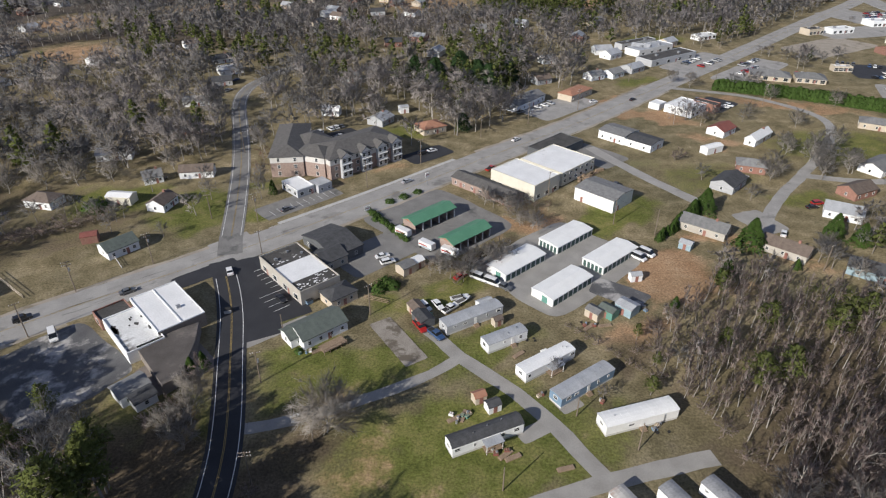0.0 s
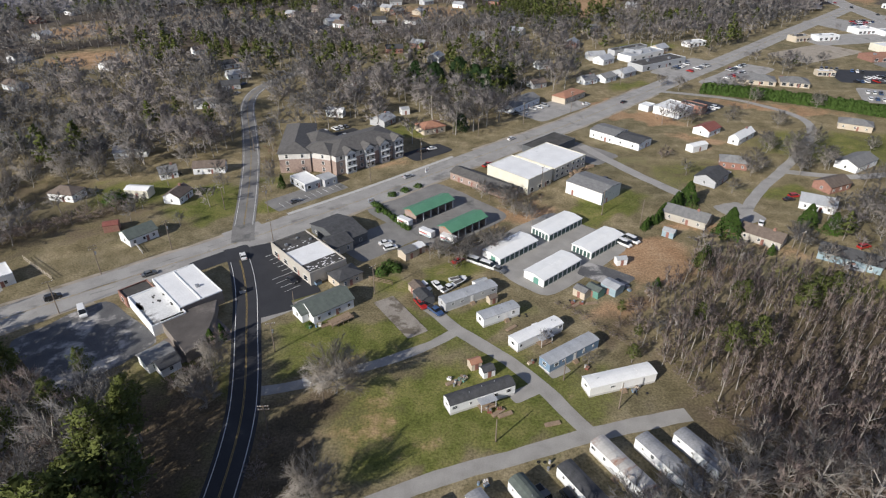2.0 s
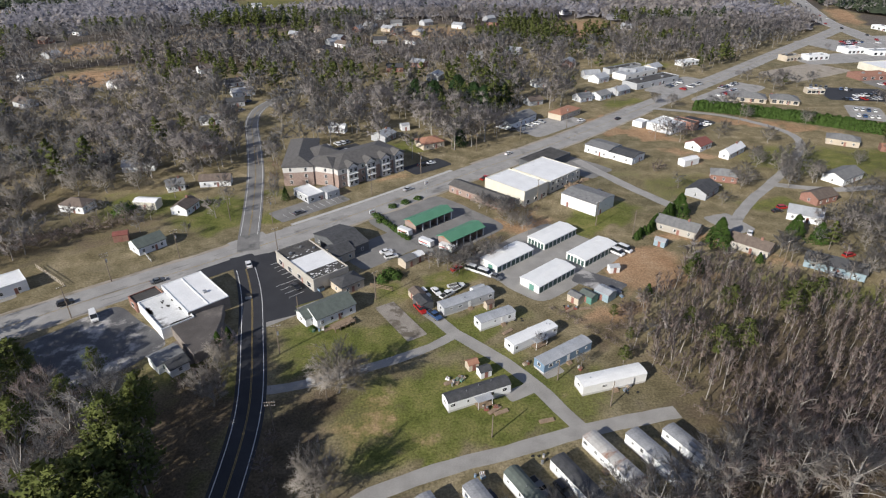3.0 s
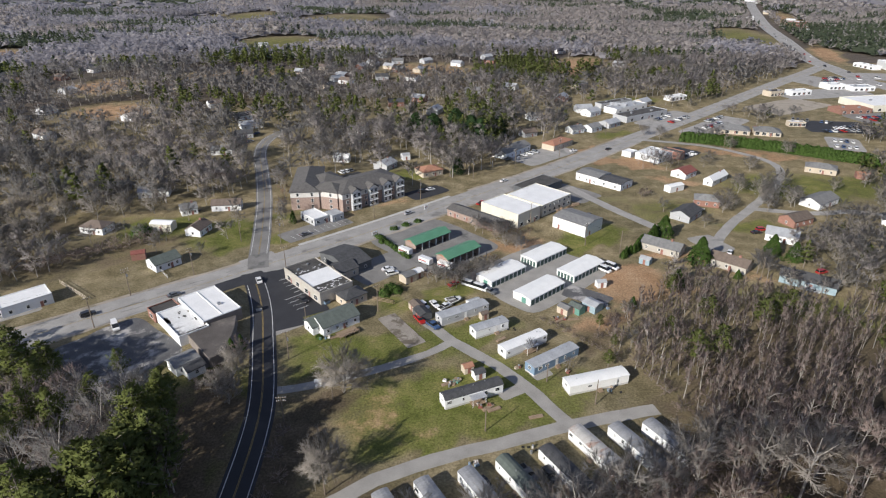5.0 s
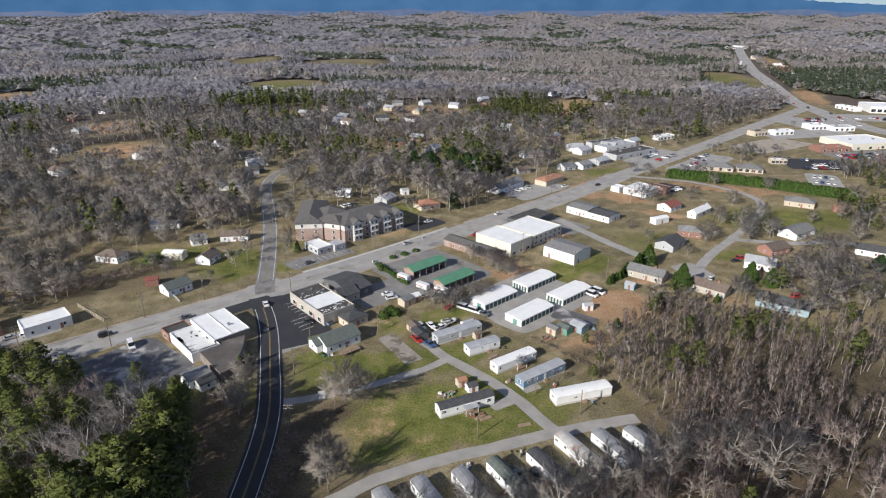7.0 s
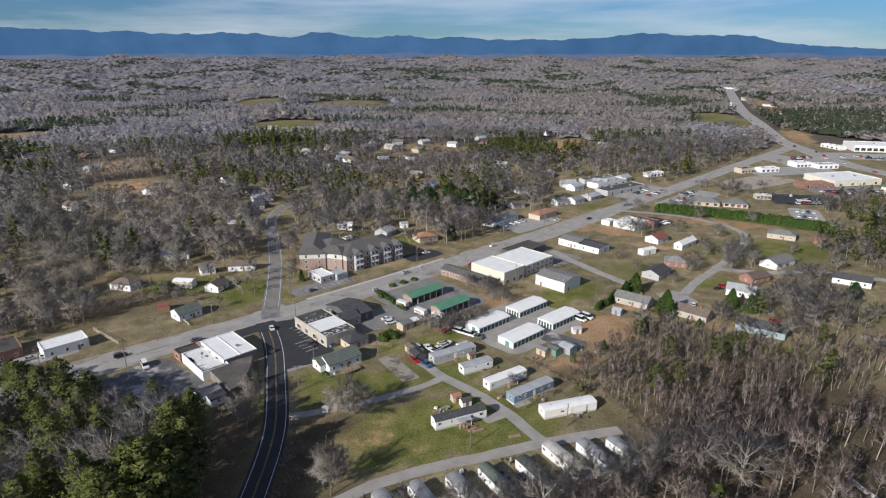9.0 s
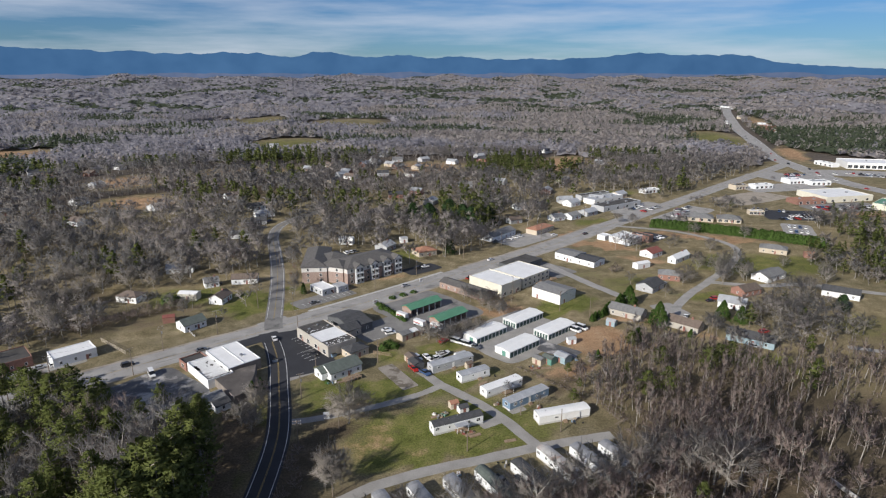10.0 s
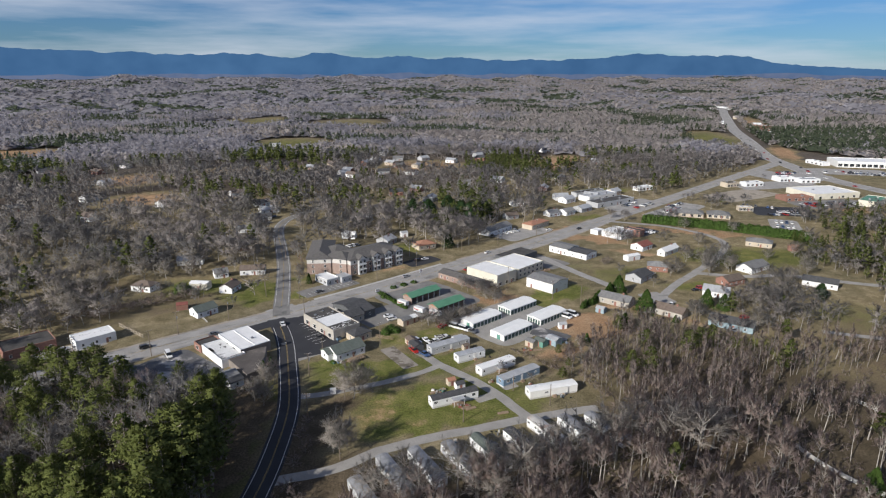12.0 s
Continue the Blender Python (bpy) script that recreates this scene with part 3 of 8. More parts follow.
EAST = smooth_line([(140, 322), (165, 316), (188, 318), (215, 306), (260, 290)])


def road(name, line, half, material, label, z, marks=(), category="road", skip=0):
    ob = tagged(new(name, strip(line, -half, half, z, 0.0 if half > 3 else 0.22).mesh(name, material)), label, category, kind="structure")
    for nm, lo, hi, mat in marks:
        part(nm, strip(line[skip:], lo, hi, z + 0.025), mat, ob)
    return ob


road("road_main", MAIN, 7.0, M["asphalt_old"], "wide worn grey main road", 0.05,
     [("centre_line", -0.2, -0.1, M["line_yellow"]), ("centre_line", 0.1, 0.2, M["line_yellow"])])
road("road_north", NORTH, 3.9, M["asphalt_mid"], "two-lane side road with pale edge lines", 0.08, skip=3, marks=
     [("edge_line", -3.15, -3.0, M["line_white"]), ("edge_line", 3.0, 3.15, M["line_white"]), ("centre_line", -0.2, -0.08, M["line_yellow"]), ("centre_line", 0.08, 0.2, M["line_yellow"])])
road("road_south", SOUTH, 3.9, M["asphalt_new"], "freshly paved dark two-lane road", 0.09, skip=2, marks=
     [("edge_line", -3.08, -2.92, M["line_white"]), ("edge_line", 2.92, 3.08, M["line_white"]), ("centre_line", -0.2, -0.08, M["line_yellow"]), ("centre_line", 0.08, 0.2, M["line_yellow"])])
road("road_highway", HIGHWAY, 10.0, M["asphalt_old"], "wide pale highway out of town", 0.04,
     [("edge_line", -9.2, -9.0, M["line_white"]), ("edge_line", 9.0, 9.2, M["line_white"])])
road("road_loop", LOOP, 2.2, M["asphalt_old"], "narrow pale loop road", 0.06)
road("road_lane", LANE, 2.0, M["gravel"], "narrow worn lane between mobile homes", 0.06)
road("road_park", PARK, 2.05, M["gravel"], "narrow worn lane of the trailer park", 0.07)
road("drive", DRIVE, 1.6, M["gravel"], "pale gravel drive across the grass", 0.05, category="driveway")
road("road_back", BACK, 2.6, M["asphalt_old"], "pale back lane", 0.055)
road("road_field", FIELD, 1.7, M["gravel"], "pale track along a dry field", 0.055)
road("road_east", EAST, 2.4, M["asphalt_old"], "pale lane", 0.055)
part("sidewalk", strip(MAIN[90:112], -8.9, -7.3, 0.12), M["kerb"], bpy.data.objects["road_main"])
part("kerb", strip(MAIN[89:112], -7.3, -7.0, 0.15), M["kerb"], bpy.data.objects["road_main"])

LOTS = [("parking_lot", -57.3, 243, 37, 15.5, -60, "asphalt_new", "fresh dark parking lot with painted stalls", 0.065, 0.0),
        ("parking_lot", -62.5, 238, 42, 13, -64, "asphalt_new", "fresh dark parking lot beside the new road", 0.068, 0.0),
        ("parking_lot", -101, 207, 32, 27, -40, "asphalt_patchy", "crumbling patched parking lot", 0.045, 0.06),
        ("gravel_lot", 31, 256, 46, 36, 42, "gravel", "grey gravel yard between storage buildings", 0.04, 0.05),
        ("parking_lot", -27, 262, 26, 17, 43, "asphalt_mid", "grey parking lot beside a dark shop", 0.05, 0.03),
        ("parking_lot", -7, 283, 38, 42, 43, "asphalt_mid", "worn paving round wash bays", 0.045, 0.04),
        ("parking_lot", 20, 343, 38, 10, 43, "asphalt_old", "pale paved forecourt", 0.055, 0.03),
        ("parking_lot", 56, 408, 44, 20, 43, "asphalt_old", "pale paved forecourt beside the main road", 0.055, 0.03),
        ("parking_lot", -58.8, 298.5, 32, 11.5, 43, "asphalt_mid", "small parking lot with painted stalls", 0.06, 0.02),
        ("parking_lot", -57, 362, 30, 15, 40, "asphalt_new", "dark parking lot behind apartments", 0.05, 0.02),
        ("parking_lot", -12, 344, 22, 12, 40, "asphalt_new", "dark parking lot beside apartments", 0.05, 0.03),
        ("parking_lot", 60, 343, 18, 26, 43, "asphalt_mid", "paved yard", 0.045, 0.06),
        ("parking_lot", 160, 497, 60, 26, 43, "asphalt_old", "wide pale parking lot", 0.022, 0.04),
        ("parking_lot", 186, 478, 70, 22, 43, "asphalt_old", "wide pale parking lot", 0.030, 0.04),
        ("parking_lot", 268, 475, 44, 34, -8, "asphalt_new", "dark parking lot full of cars", 0.06, 0.02),
        ("parking_lot", 249, 432, 20, 32, -22, "asphalt_old", "pale parking lot", 0.06, 0.03),
        ("parking_lot", 326, 503, 66, 30, 10, "asphalt_mid", "wide pale shopping parking lot", 0.045, 0.04),
        ("parking_lot", 462, 664, 110, 44, -14, "asphalt_old", "wide pale shopping parking lot", 0.06, 0.04),
        ("parking_lot", 372, 632, 70, 46, 43, "asphalt_old", "pale paved shop yard", 0.052, 0.04),
        ("parking_lot", 322, 590, 84, 34, 14, "asphalt_old", "wide pale paved ground between shops", 0.048, 0.05),
        ("parking_lot", 350, 648, 44, 54, 20, "asphalt_old", "pale paved car lot beside the highway", 0.056, 0.04),
        ("gravel_lot", 268, 540, 70, 34, 30, "gravel_tan", "bare tan gravel ground beside shops", 0.042, 0.06),
        ("parking_lot", 138, 412, 24, 18, 43, "asphalt_new", "paved yard beside a store", 0.05, 0.05),
        ("parking_lot", -150, 226, 26, 9, 40, "gravel", "pale paved strip beside the road", 0.05, 0.05),
        ("gravel_lot", 106, 283, 12, 16, 20, "gravel", "pale gravel turning place", 0.05, 0.1),
        ("concrete_slab", -17, 218.5, 20, 6.5, -57, "concrete", "cracked bare concrete slab in the grass", 0.12, 0.0),
        ("concrete_pad", 24, 196, 6, 4, 30, "gravel", "pale parking pad beside a mobile home", 0.05, 0.03),
        ("concrete_pad", 15, 188, 8, 4, 30, "gravel", "pale parking pad beside a mobile home", 0.05, 0.03),
        ("drive_patch", -50, 222, 20, 3.5, 38, "gravel", "pale gravel drive to a house", 0.05, 0.05),
        ("yard_patch", -71, 208, 17, 13, 44, "gravel_brown", "brown gravel yard behind a store", 0.05, 0.06),
        ("road_mouth", -77.5, 250.5, 20, 7, 40, "asphalt_new", "dark paved mouth of the side road", 0.075, 0.03),
        ("road_mouth", -76, 269.5, 14, 5, 42, "asphalt_old", "worn paved mouth of the side road", 0.062, 0.02),
        ("yard_patch", 46, 240, 16, 9, -35, "asphalt_patchy", "dark cinder patch", 0.06, 0.1)]
for nm, x, y, w, d, r, mat, label, z, fray in LOTS:
    sheet(x, y, w, d, r, z, nm, M[mat], label, "paving", frayed=fray, sides=72, square=40.0 if fray < 0.03 else 9.0)

# bare dirt verges of the main road
for lo, hi in ((8, 60), (66, 88), (114, 150)):
    part("verge", strip(MAIN[lo:hi], -8.6, -6.9, 0.047, 0.5), M["gravel_tan"], bpy.data.objects["road_main"], "bare tan dirt verge")
for lo, hi in ((8, 74), (92, 150)):
    part("verge", strip(MAIN[lo:hi], 6.9, 8.3, 0.047, 0.5), M["gravel_tan"], bpy.data.objects["road_main"], "bare tan dirt verge")

# tar lines and patches on the main road
rnd = random.Random(77)
for i in range(70):
    k = rnd.randrange(24, len(MAIN) - 40)
    off = rnd.uniform(-5.8, 5.0)
    if i % 3:
        piece = strip(MAIN[k:k + rnd.randrange(2, 6)], off, off + rnd.uniform(0.12, 0.3), 0.066, 0.3)
    else:
        piece = strip(MAIN[k:k + 2], off, off + rnd.uniform(1.2, 3.2), 0.064, 0.1)
    part("tar_seam" if i % 3 else "road_patch", piece, M["asphalt_mid" if i % 3 else "road_patch"], bpy.data.objects["road_main"])

# ---- buildings ----
CACHE = {}


def cached(key, make):
    if key not in CACHE:
        CACHE[key] = make()
    return CACHE[key]


def window(parent, x, y, z, rot, w=1.0, h=1.2, frame_mat="trim"):
    """A framed window on a wall; its outer side looks along its own -y."""
    def ring():
        g, t = Geo(), 0.09
        g.box(-w / 2, w / 2, -0.07, 0.02, -h / 2, -h / 2 + t).box(-w / 2, w / 2, -0.07, 0.02, h / 2 - t, h / 2)
        g.box(-w / 2, -w / 2 + t, -0.07, 0.02, -h / 2 + t, h / 2 - t).box(w / 2 - t, w / 2, -0.07, 0.02, -h / 2 + t, h / 2 - t)
        g.box(-w / 2 + t, w / 2 - t, -0.05, 0.02, -0.03, 0.03)
        return g.mesh("window", M[frame_mat])

    ob = part("window", cached(("win", w, h, frame_mat), ring), None, parent, at=(x, y, z), rot=rot)
    part("pane", cached(("pane", w, h), lambda: Geo().box(-w / 2 + 0.09, w / 2 - 0.09, -0.035, 0.0, -h / 2 + 0.09, h / 2 - 0.09).mesh("pane", M["glass"])), None, ob)
    return ob


def door(parent, x, y, rot, w=0.95, h=2.05, mat="door_paint", z=0.0):
    g = cached(("door", w, h, mat), lambda: Geo().box(-w / 2, w / 2, -0.06, 0.02, 0, h).mesh("door", M[mat]))
    ob = part("door", g, None, parent, at=(x, y, z), rot=rot)
    part("door_handle", cached("handle", lambda: Geo().box(0.3, 0.42, -0.11, -0.05, 0.98, 1.03).mesh("door_handle", M["steel"])), None, ob)
    return ob


SIDES = dict(f=0, b=180, l=-90, r=90)


def on_side(side, L, D, u):
    """The place on a wall of a box, u metres along it, as seen from outside."""
    return {"f": (u, -D / 2), "b": (-u, D / 2), "l": (-L / 2, -u), "r": (L / 2, u)}[side]


def gable_roof(L, D, h, rise, over, thick=0.18):
    """A pitched roof slab with its ridge along x."""
    s = rise / (D / 2)
    e = D / 2 + over
    lo = h - over * s
    return Geo().prism([(-e, lo), (0, h + rise), (e, lo), (e, lo + thick), (0, h + rise + thick), (-e, lo + thick)], -L / 2 - over, L / 2 + over)


def turned(g):
    """Swaps the axes of a profile body, so that it runs along x."""
    g.v = [(y, -x, z) for x, y, z in g.v]
    return g


def hip_roof(L, D, h, rise, over, thick=0.16):
    a, b, r = L / 2 + over, D / 2 + over, max(0.02, (L - D) / 2)
    g = Geo()
    lo = [(-a, -b, h), (a, -b, h), (a, b, h), (-a, b, h)]
    up = [(x, y, h + thick) for x, y, _ in lo]
    p, q = (-r, 0, h + thick + rise), (r, 0, h + thick + rise)
    g.v = lo + up + [p, q]
    g.f = [(3, 2, 1, 0)] + [(i, (i + 1) % 4, 4 + (i + 1) % 4, 4 + i) for i in range(4)]
    g.f += [(4, 5, 9, 8), (5, 6, 9), (6, 7, 8, 9), (7, 4, 8)]
    return g


def building(name, x, y, L, D, rot, h, roof="gable", rise=1.6, wall="white_siding", top="char_shingle", label="", category="house", wins="", doors="", over=0.35,
             chimney=False, group="", win=(1.0, 1.2), base=0.0, parapet=0.5, cap=None, sill=1.5):
    """A house or shop. L runs along its own x, its front looks along -y. wins: side and count pairs like 'f3 b2'; doors: side and place like 'f-1.5'."""
    ob = thing(name, x, y, rot, label, category, group, z=land(x, y) + base)
    g = Geo().box(-L / 2, L / 2, -D / 2, D / 2, -0.3, h if roof != "flat" else h - parapet)
    if roof == "gable":
        s = Geo().prism([(-D / 2, h), (D / 2, h), (0, h + rise)], -L / 2, L / 2)
        turned(s)
        k = len(g.v)
        g.v += s.v
        g.f += [tuple(k + i for i in f) for f in s.f]
        part("wall", g, M[wall], ob)
        part("roof", turned(gable_roof(L, D, h, rise, over)), M[top], ob)
    elif roof == "hip":
        part("wall", g, M[wall], ob)
        part("roof", hip_roof(L, D, h, rise, over), M[top], ob)
    else:
        t = 0.25
        part("wall", g, M[wall], ob)
        e, lo, hi = 0.003, h - parapet, h
        p = Geo().box(-L / 2 - e, L / 2 + e, -D / 2 - e, -D / 2 + t, lo, hi).box(-L / 2 - e, L / 2 + e, D / 2 - t, D / 2 + e, lo, hi)
        p.box(-L / 2 - e, -L / 2 + t, -D / 2 + t, D / 2 - t, lo, hi).box(L / 2 - t, L / 2 + e, -D / 2 + t, D / 2 - t, lo, hi)
        part("parapet", p, M[cap or wall], ob)
        part("roof", Geo().box(-L / 2 + t, L / 2 - t, -D / 2 + t, D / 2 - t, lo + 0.004, lo + 0.1), M[top], ob)
    for item in wins.split():
        side, rest = item[0], item[1:].split("@")
        n, z = int(rest[0]), (float(rest[1]) if len(rest) > 1 else sill)
        run = L if side in "fb" else D
        for k in range(n):
            px, py = on_side(side, L, D, (k + 0.5) / n * run - run / 2)
            window(ob, px, py, z, SIDES[side], *win)
    for item in doors.split():
        side, u = item[0], float(item[1:])
        px, py = on_side(side, L, D, u)
        door(ob, px, py, SIDES[side])
    if chimney:
        part("chimney", Geo().box(L * 0.2, L * 0.2 + 0.8, -0.4, 0.4, h * 0.6, h + rise + 0.9), M["brick"], ob)
    return ob


def vents(ob, spots, z):
    for u, v, s in spots:
        part("roof_unit", Geo().box(u - s / 2, u + s / 2, v - s / 2, v + s / 2, z, z + 0.7 * s), M["steel"], ob, "grey rooftop air unit")


def storage(x, y, rot, end_doors):
    """A low white self-storage row with roll-up doors between piers."""
    L, D, h = 18.2, 7.9, 2.55
    ob = thing("storage_building", x, y, rot, "long low white metal self-storage building with dark green roll-up doors", "storage", "self-storage rows")
    g = Geo().box(-L / 2, L / 2, -D / 2, D / 2, -0.2, h)
    s = turned(Geo().prism([(-D / 2, h), (D / 2, h), (0, h + 0.55)], -L / 2, L / 2))
    k = len(g.v)
    g.v += s.v
    g.f += [tuple(k + i for i in f) for f in s.f]
    part("wall", g, M["white_metal"], ob)
    r = turned(gable_roof(L, D, h + 0.02, 0.55, 0.22, 0.1))
    part("roof", r, M["white_metal"], ob)
    seam = cached("seam", lambda: turned(Geo().prism([(-D / 2 - 0.2, h + 0.10), (0, h + 0.69), (D / 2 + 0.2, h + 0.10), (0, h + 0.66)], -0.03, 0.03)).mesh("roof_seam", M["white_metal"]))
    for i in range(12):
        part("roof_seam", seam, None, ob, at=(-L / 2 + 0.75 + i * 1.52, 0, 0))
    roll = cached("roll", lambda: Geo().box(-0.83, 0.83, -0.04, 0.05, 0.02, 2.12).mesh("roll_up_door", M["door_dark"]))
    for side in "fb":
        for i in range(8):
            px, py = on_side(side, L, D, -L / 2 + 1.25 + i * 2.24)
            part("roll_up_door", roll, None, ob, at=(px, py, 0), rot=SIDES[side])
    wide = cached("wide", lambda: Geo().box(-0.98, 0.98, -0.04, 0.05, 0.02, 2.15).mesh("roll_up_door", M["door_green"]))
    slim = cached("slim", lambda: Geo().box(-0.5, 0.5, -0.04, 0.05, 0.02, 2.12).mesh("roll_up_door", M["door_dark"]))
    for u in ([0.9] if end_doors == 1 else [-2.9, -1.45, 0, 1.45, 2.9]):
        px, py = on_side("l", L, D, u)
        part("roll_up_door", wide if end_doors == 1 else slim, None, ob, "bright green roll-up door" if end_doors == 1 else "", at=(px, py, 0), rot=-90)
    return ob


for x, y, e in ((17.6, 254.6, 1), (29.8, 242.1, 1), (35.6, 270.4, 5), (47.6, 258.6, 5)):
    storage(x, y, 42, e)


def mobile_home(x, y, L, rot, wall, top, label, D=4.1, h=3.0, seams=True, steps=True, barrel=0.3, wins_front=5, porch=False):
    """A single-wide mobile home: skirting, ribbed walls, low barrel roof with seams, windows, a door and steps."""
    ob = thing("mobile_home", x, y, rot, label, "mobile home", "mobile homes")
    odd = random.Random(int(x * 7 + y * 13))
    part("skirting", Geo().box(-L / 2 + 0.05, L / 2 - 0.05, -D / 2 + 0.05, D / 2 - 0.05, -0.1, 0.62), M["skirting"], ob)
    prof = [(-D / 2, h), (-D / 2, 0.6), (D / 2, 0.6), (D / 2, h), (D * 0.25, h + barrel * 0.75), (0, h + barrel), (-D * 0.25, h + barrel * 0.75)]
    part("wall", turned(Geo().prism(prof, -L / 2, L / 2)), M[wall], ob)
    o, t = 0.1, 0.06
    arc = [(-D / 2 - o, h - 0.03), (-D * 0.25, h + barrel * 0.76), (0, h + barrel + 0.01), (D * 0.25, h + barrel * 0.76), (D / 2 + o, h - 0.03)]
    part("roof", turned(Geo().prism(arc + [(u, z + t) for u, z in reversed(arc)], -L / 2 - 0.12, L / 2 + 0.12)), M[top], ob)
    if seams:
        up = [(u, z + t) for u, z in arc]
        rib = cached(("rib", D, h, barrel, top), lambda: turned(Geo().prism(up + [(u, z + 0.03) for u, z in reversed(up)], -0.025, 0.025)).mesh("roof_rib", M[top]))
        n = int(L / 1.8)
        for i in range(n):
            part("roof_rib", rib, None, ob, at=(-L / 2 + (i + 0.5) * L / n, 0, 0))
    for side, n in (("f", wins_front), ("b", 4), ("l", 1), ("r", 1)):
        run = L if side in "fb" else D
        for k in range(n):
            u = (k + 0.5) / n * run - run / 2
            if side == "f" and k == 2:
                px, py = on_side(side, L, D, u)
                door(ob, px, py, 0, mat="trim", z=0.62)
                if steps:
                    s = Geo()
                    for i in range(3):
                        s.box(u - 0.7, u + 0.7, -D / 2 - 0.3 * (3 - i) - 0.3, -D / 2 - 0.02 if i == 2 else -D / 2 - 0.3 * (2 - i) - 0.3, -0.05, 0.2 * (i + 1))
                    part("steps", s, M["wood_deck"], ob)
                continue
            if side in "fb" and odd.random() < 0.18:
                continue
            px, py = on_side(side, L, D, u + (odd.uniform(-0.7, 0.7) if side in "fb" else 0.0))
            window(ob, px, py, odd.choice((1.95, 1.95, 2.1)), SIDES[side], odd.choice((0.95, 0.7, 1.4)) if side in "fb" else 1.3, odd.choice((0.95, 1.1, 0.7)))
    if odd.random() < 0.7:
        u = odd.uniform(-L * 0.35, L * 0.35)
        part("cooling_unit", Geo().box(u - 0.4, u + 0.4, D / 2 + 0.3, D / 2 + 1.0, 0.0, 0.75), M["steel"], ob)
    for k in range(odd.randint(1, 3)):
        u, v = odd.uniform(-L * 0.4, L * 0.4), odd.uniform(-D * 0.2, D * 0.2)
        part("roof_vent", Geo().tube((u, v, h + barrel * 0.6), (u, v, h + barrel + 0.35), 0.11, 0.11, 6), M["steel"], ob)
    if porch:
        deck = part("porch", Geo().box(-1.6, 2.4, -D / 2 - 2.1, -D / 2 - 0.02, 0.42, 0.56), M["wood_deck"], ob, "small wooden porch")
        for u in (-1.5, 2.3):
            part("post", Geo().box(u - 0.06, u + 0.06, -D / 2 - 2.05, -D / 2 - 1.93, 0.0, 2.5), M["trim"], deck)
        part("porch_roof", Geo().box(-1.8, 2.6, -D / 2 - 2.3, -D / 2 - 0.02, 2.5, 2.6), M["tin_roof"], deck)
        part("rail", Geo().box(-1.45, 2.25, -D / 2 - 2.03, -D / 2 - 1.97, 1.35, 1.43), M["wood_deck"], deck)
    return ob


mobile_home(2.6, 226.9, 18.0, 31, "grey_siding", "tin_roof", "long grey mobile home with a weathered tin roof")
mobile_home(10.7, 217.8, 12.0, 29, "white_siding", "tin_roof", "short white mobile home with a streaked tin roof", D=3.8, wins_front=4)
mobile_home(20.2, 208.9, 16.0, 34, "white_siding", "white_roof", "off-white mobile home with a pale roof and porch", D=3.9, porch=True)
mobile_home(27.8, 201.2, 17.5, 35, "blue_siding", "tin_roof", "blue-sided mobile home with a grey tin roof", D=3.9)
mobile_home(38.1, 191.1, 18.0, 17, "white_metal", "white_metal", "long plain white mobile home with a white roof", D=4.3)
mobile_home(3.9, 185.8, 17.0, 24, "white_siding", "char_shingle", "white mobile home with a dark shingle roof on the lawn", D=3.8, seams=False, barrel=0.8, porch=True)
ROW = [(-24, 141.5, "dull_tin", "pale grey"), (-17.5, 151.5, "dull_tin", "weathered white"), (-8.7, 155, "dull_tin", "mottled grey"), (1, 158, "dull_tin", "pale blue-grey"), (9.7, 161.5, "green_shingle", "grey-green roofed"),
       (20, 165, "char_shingle", "dark roofed"), (28.2, 171.5, "rust_roof", "rust-streaked"), (38, 172.5, "dull_tin", "cream"), (46.7, 173.8, "dull_tin", "white and grey")]
for x, y, top, words in ROW:
    mobile_home(x + 4.4, y - 7.4, 16.5, -59, "white_siding" if top != "dull_tin" else "grey_siding" if x < -10 else "white_siding", top, words + " mobile home beside the park lane", D=3.7, barrel=0.35 if top != "green_shingle" else 0.8, seams=top != "char_shingle")

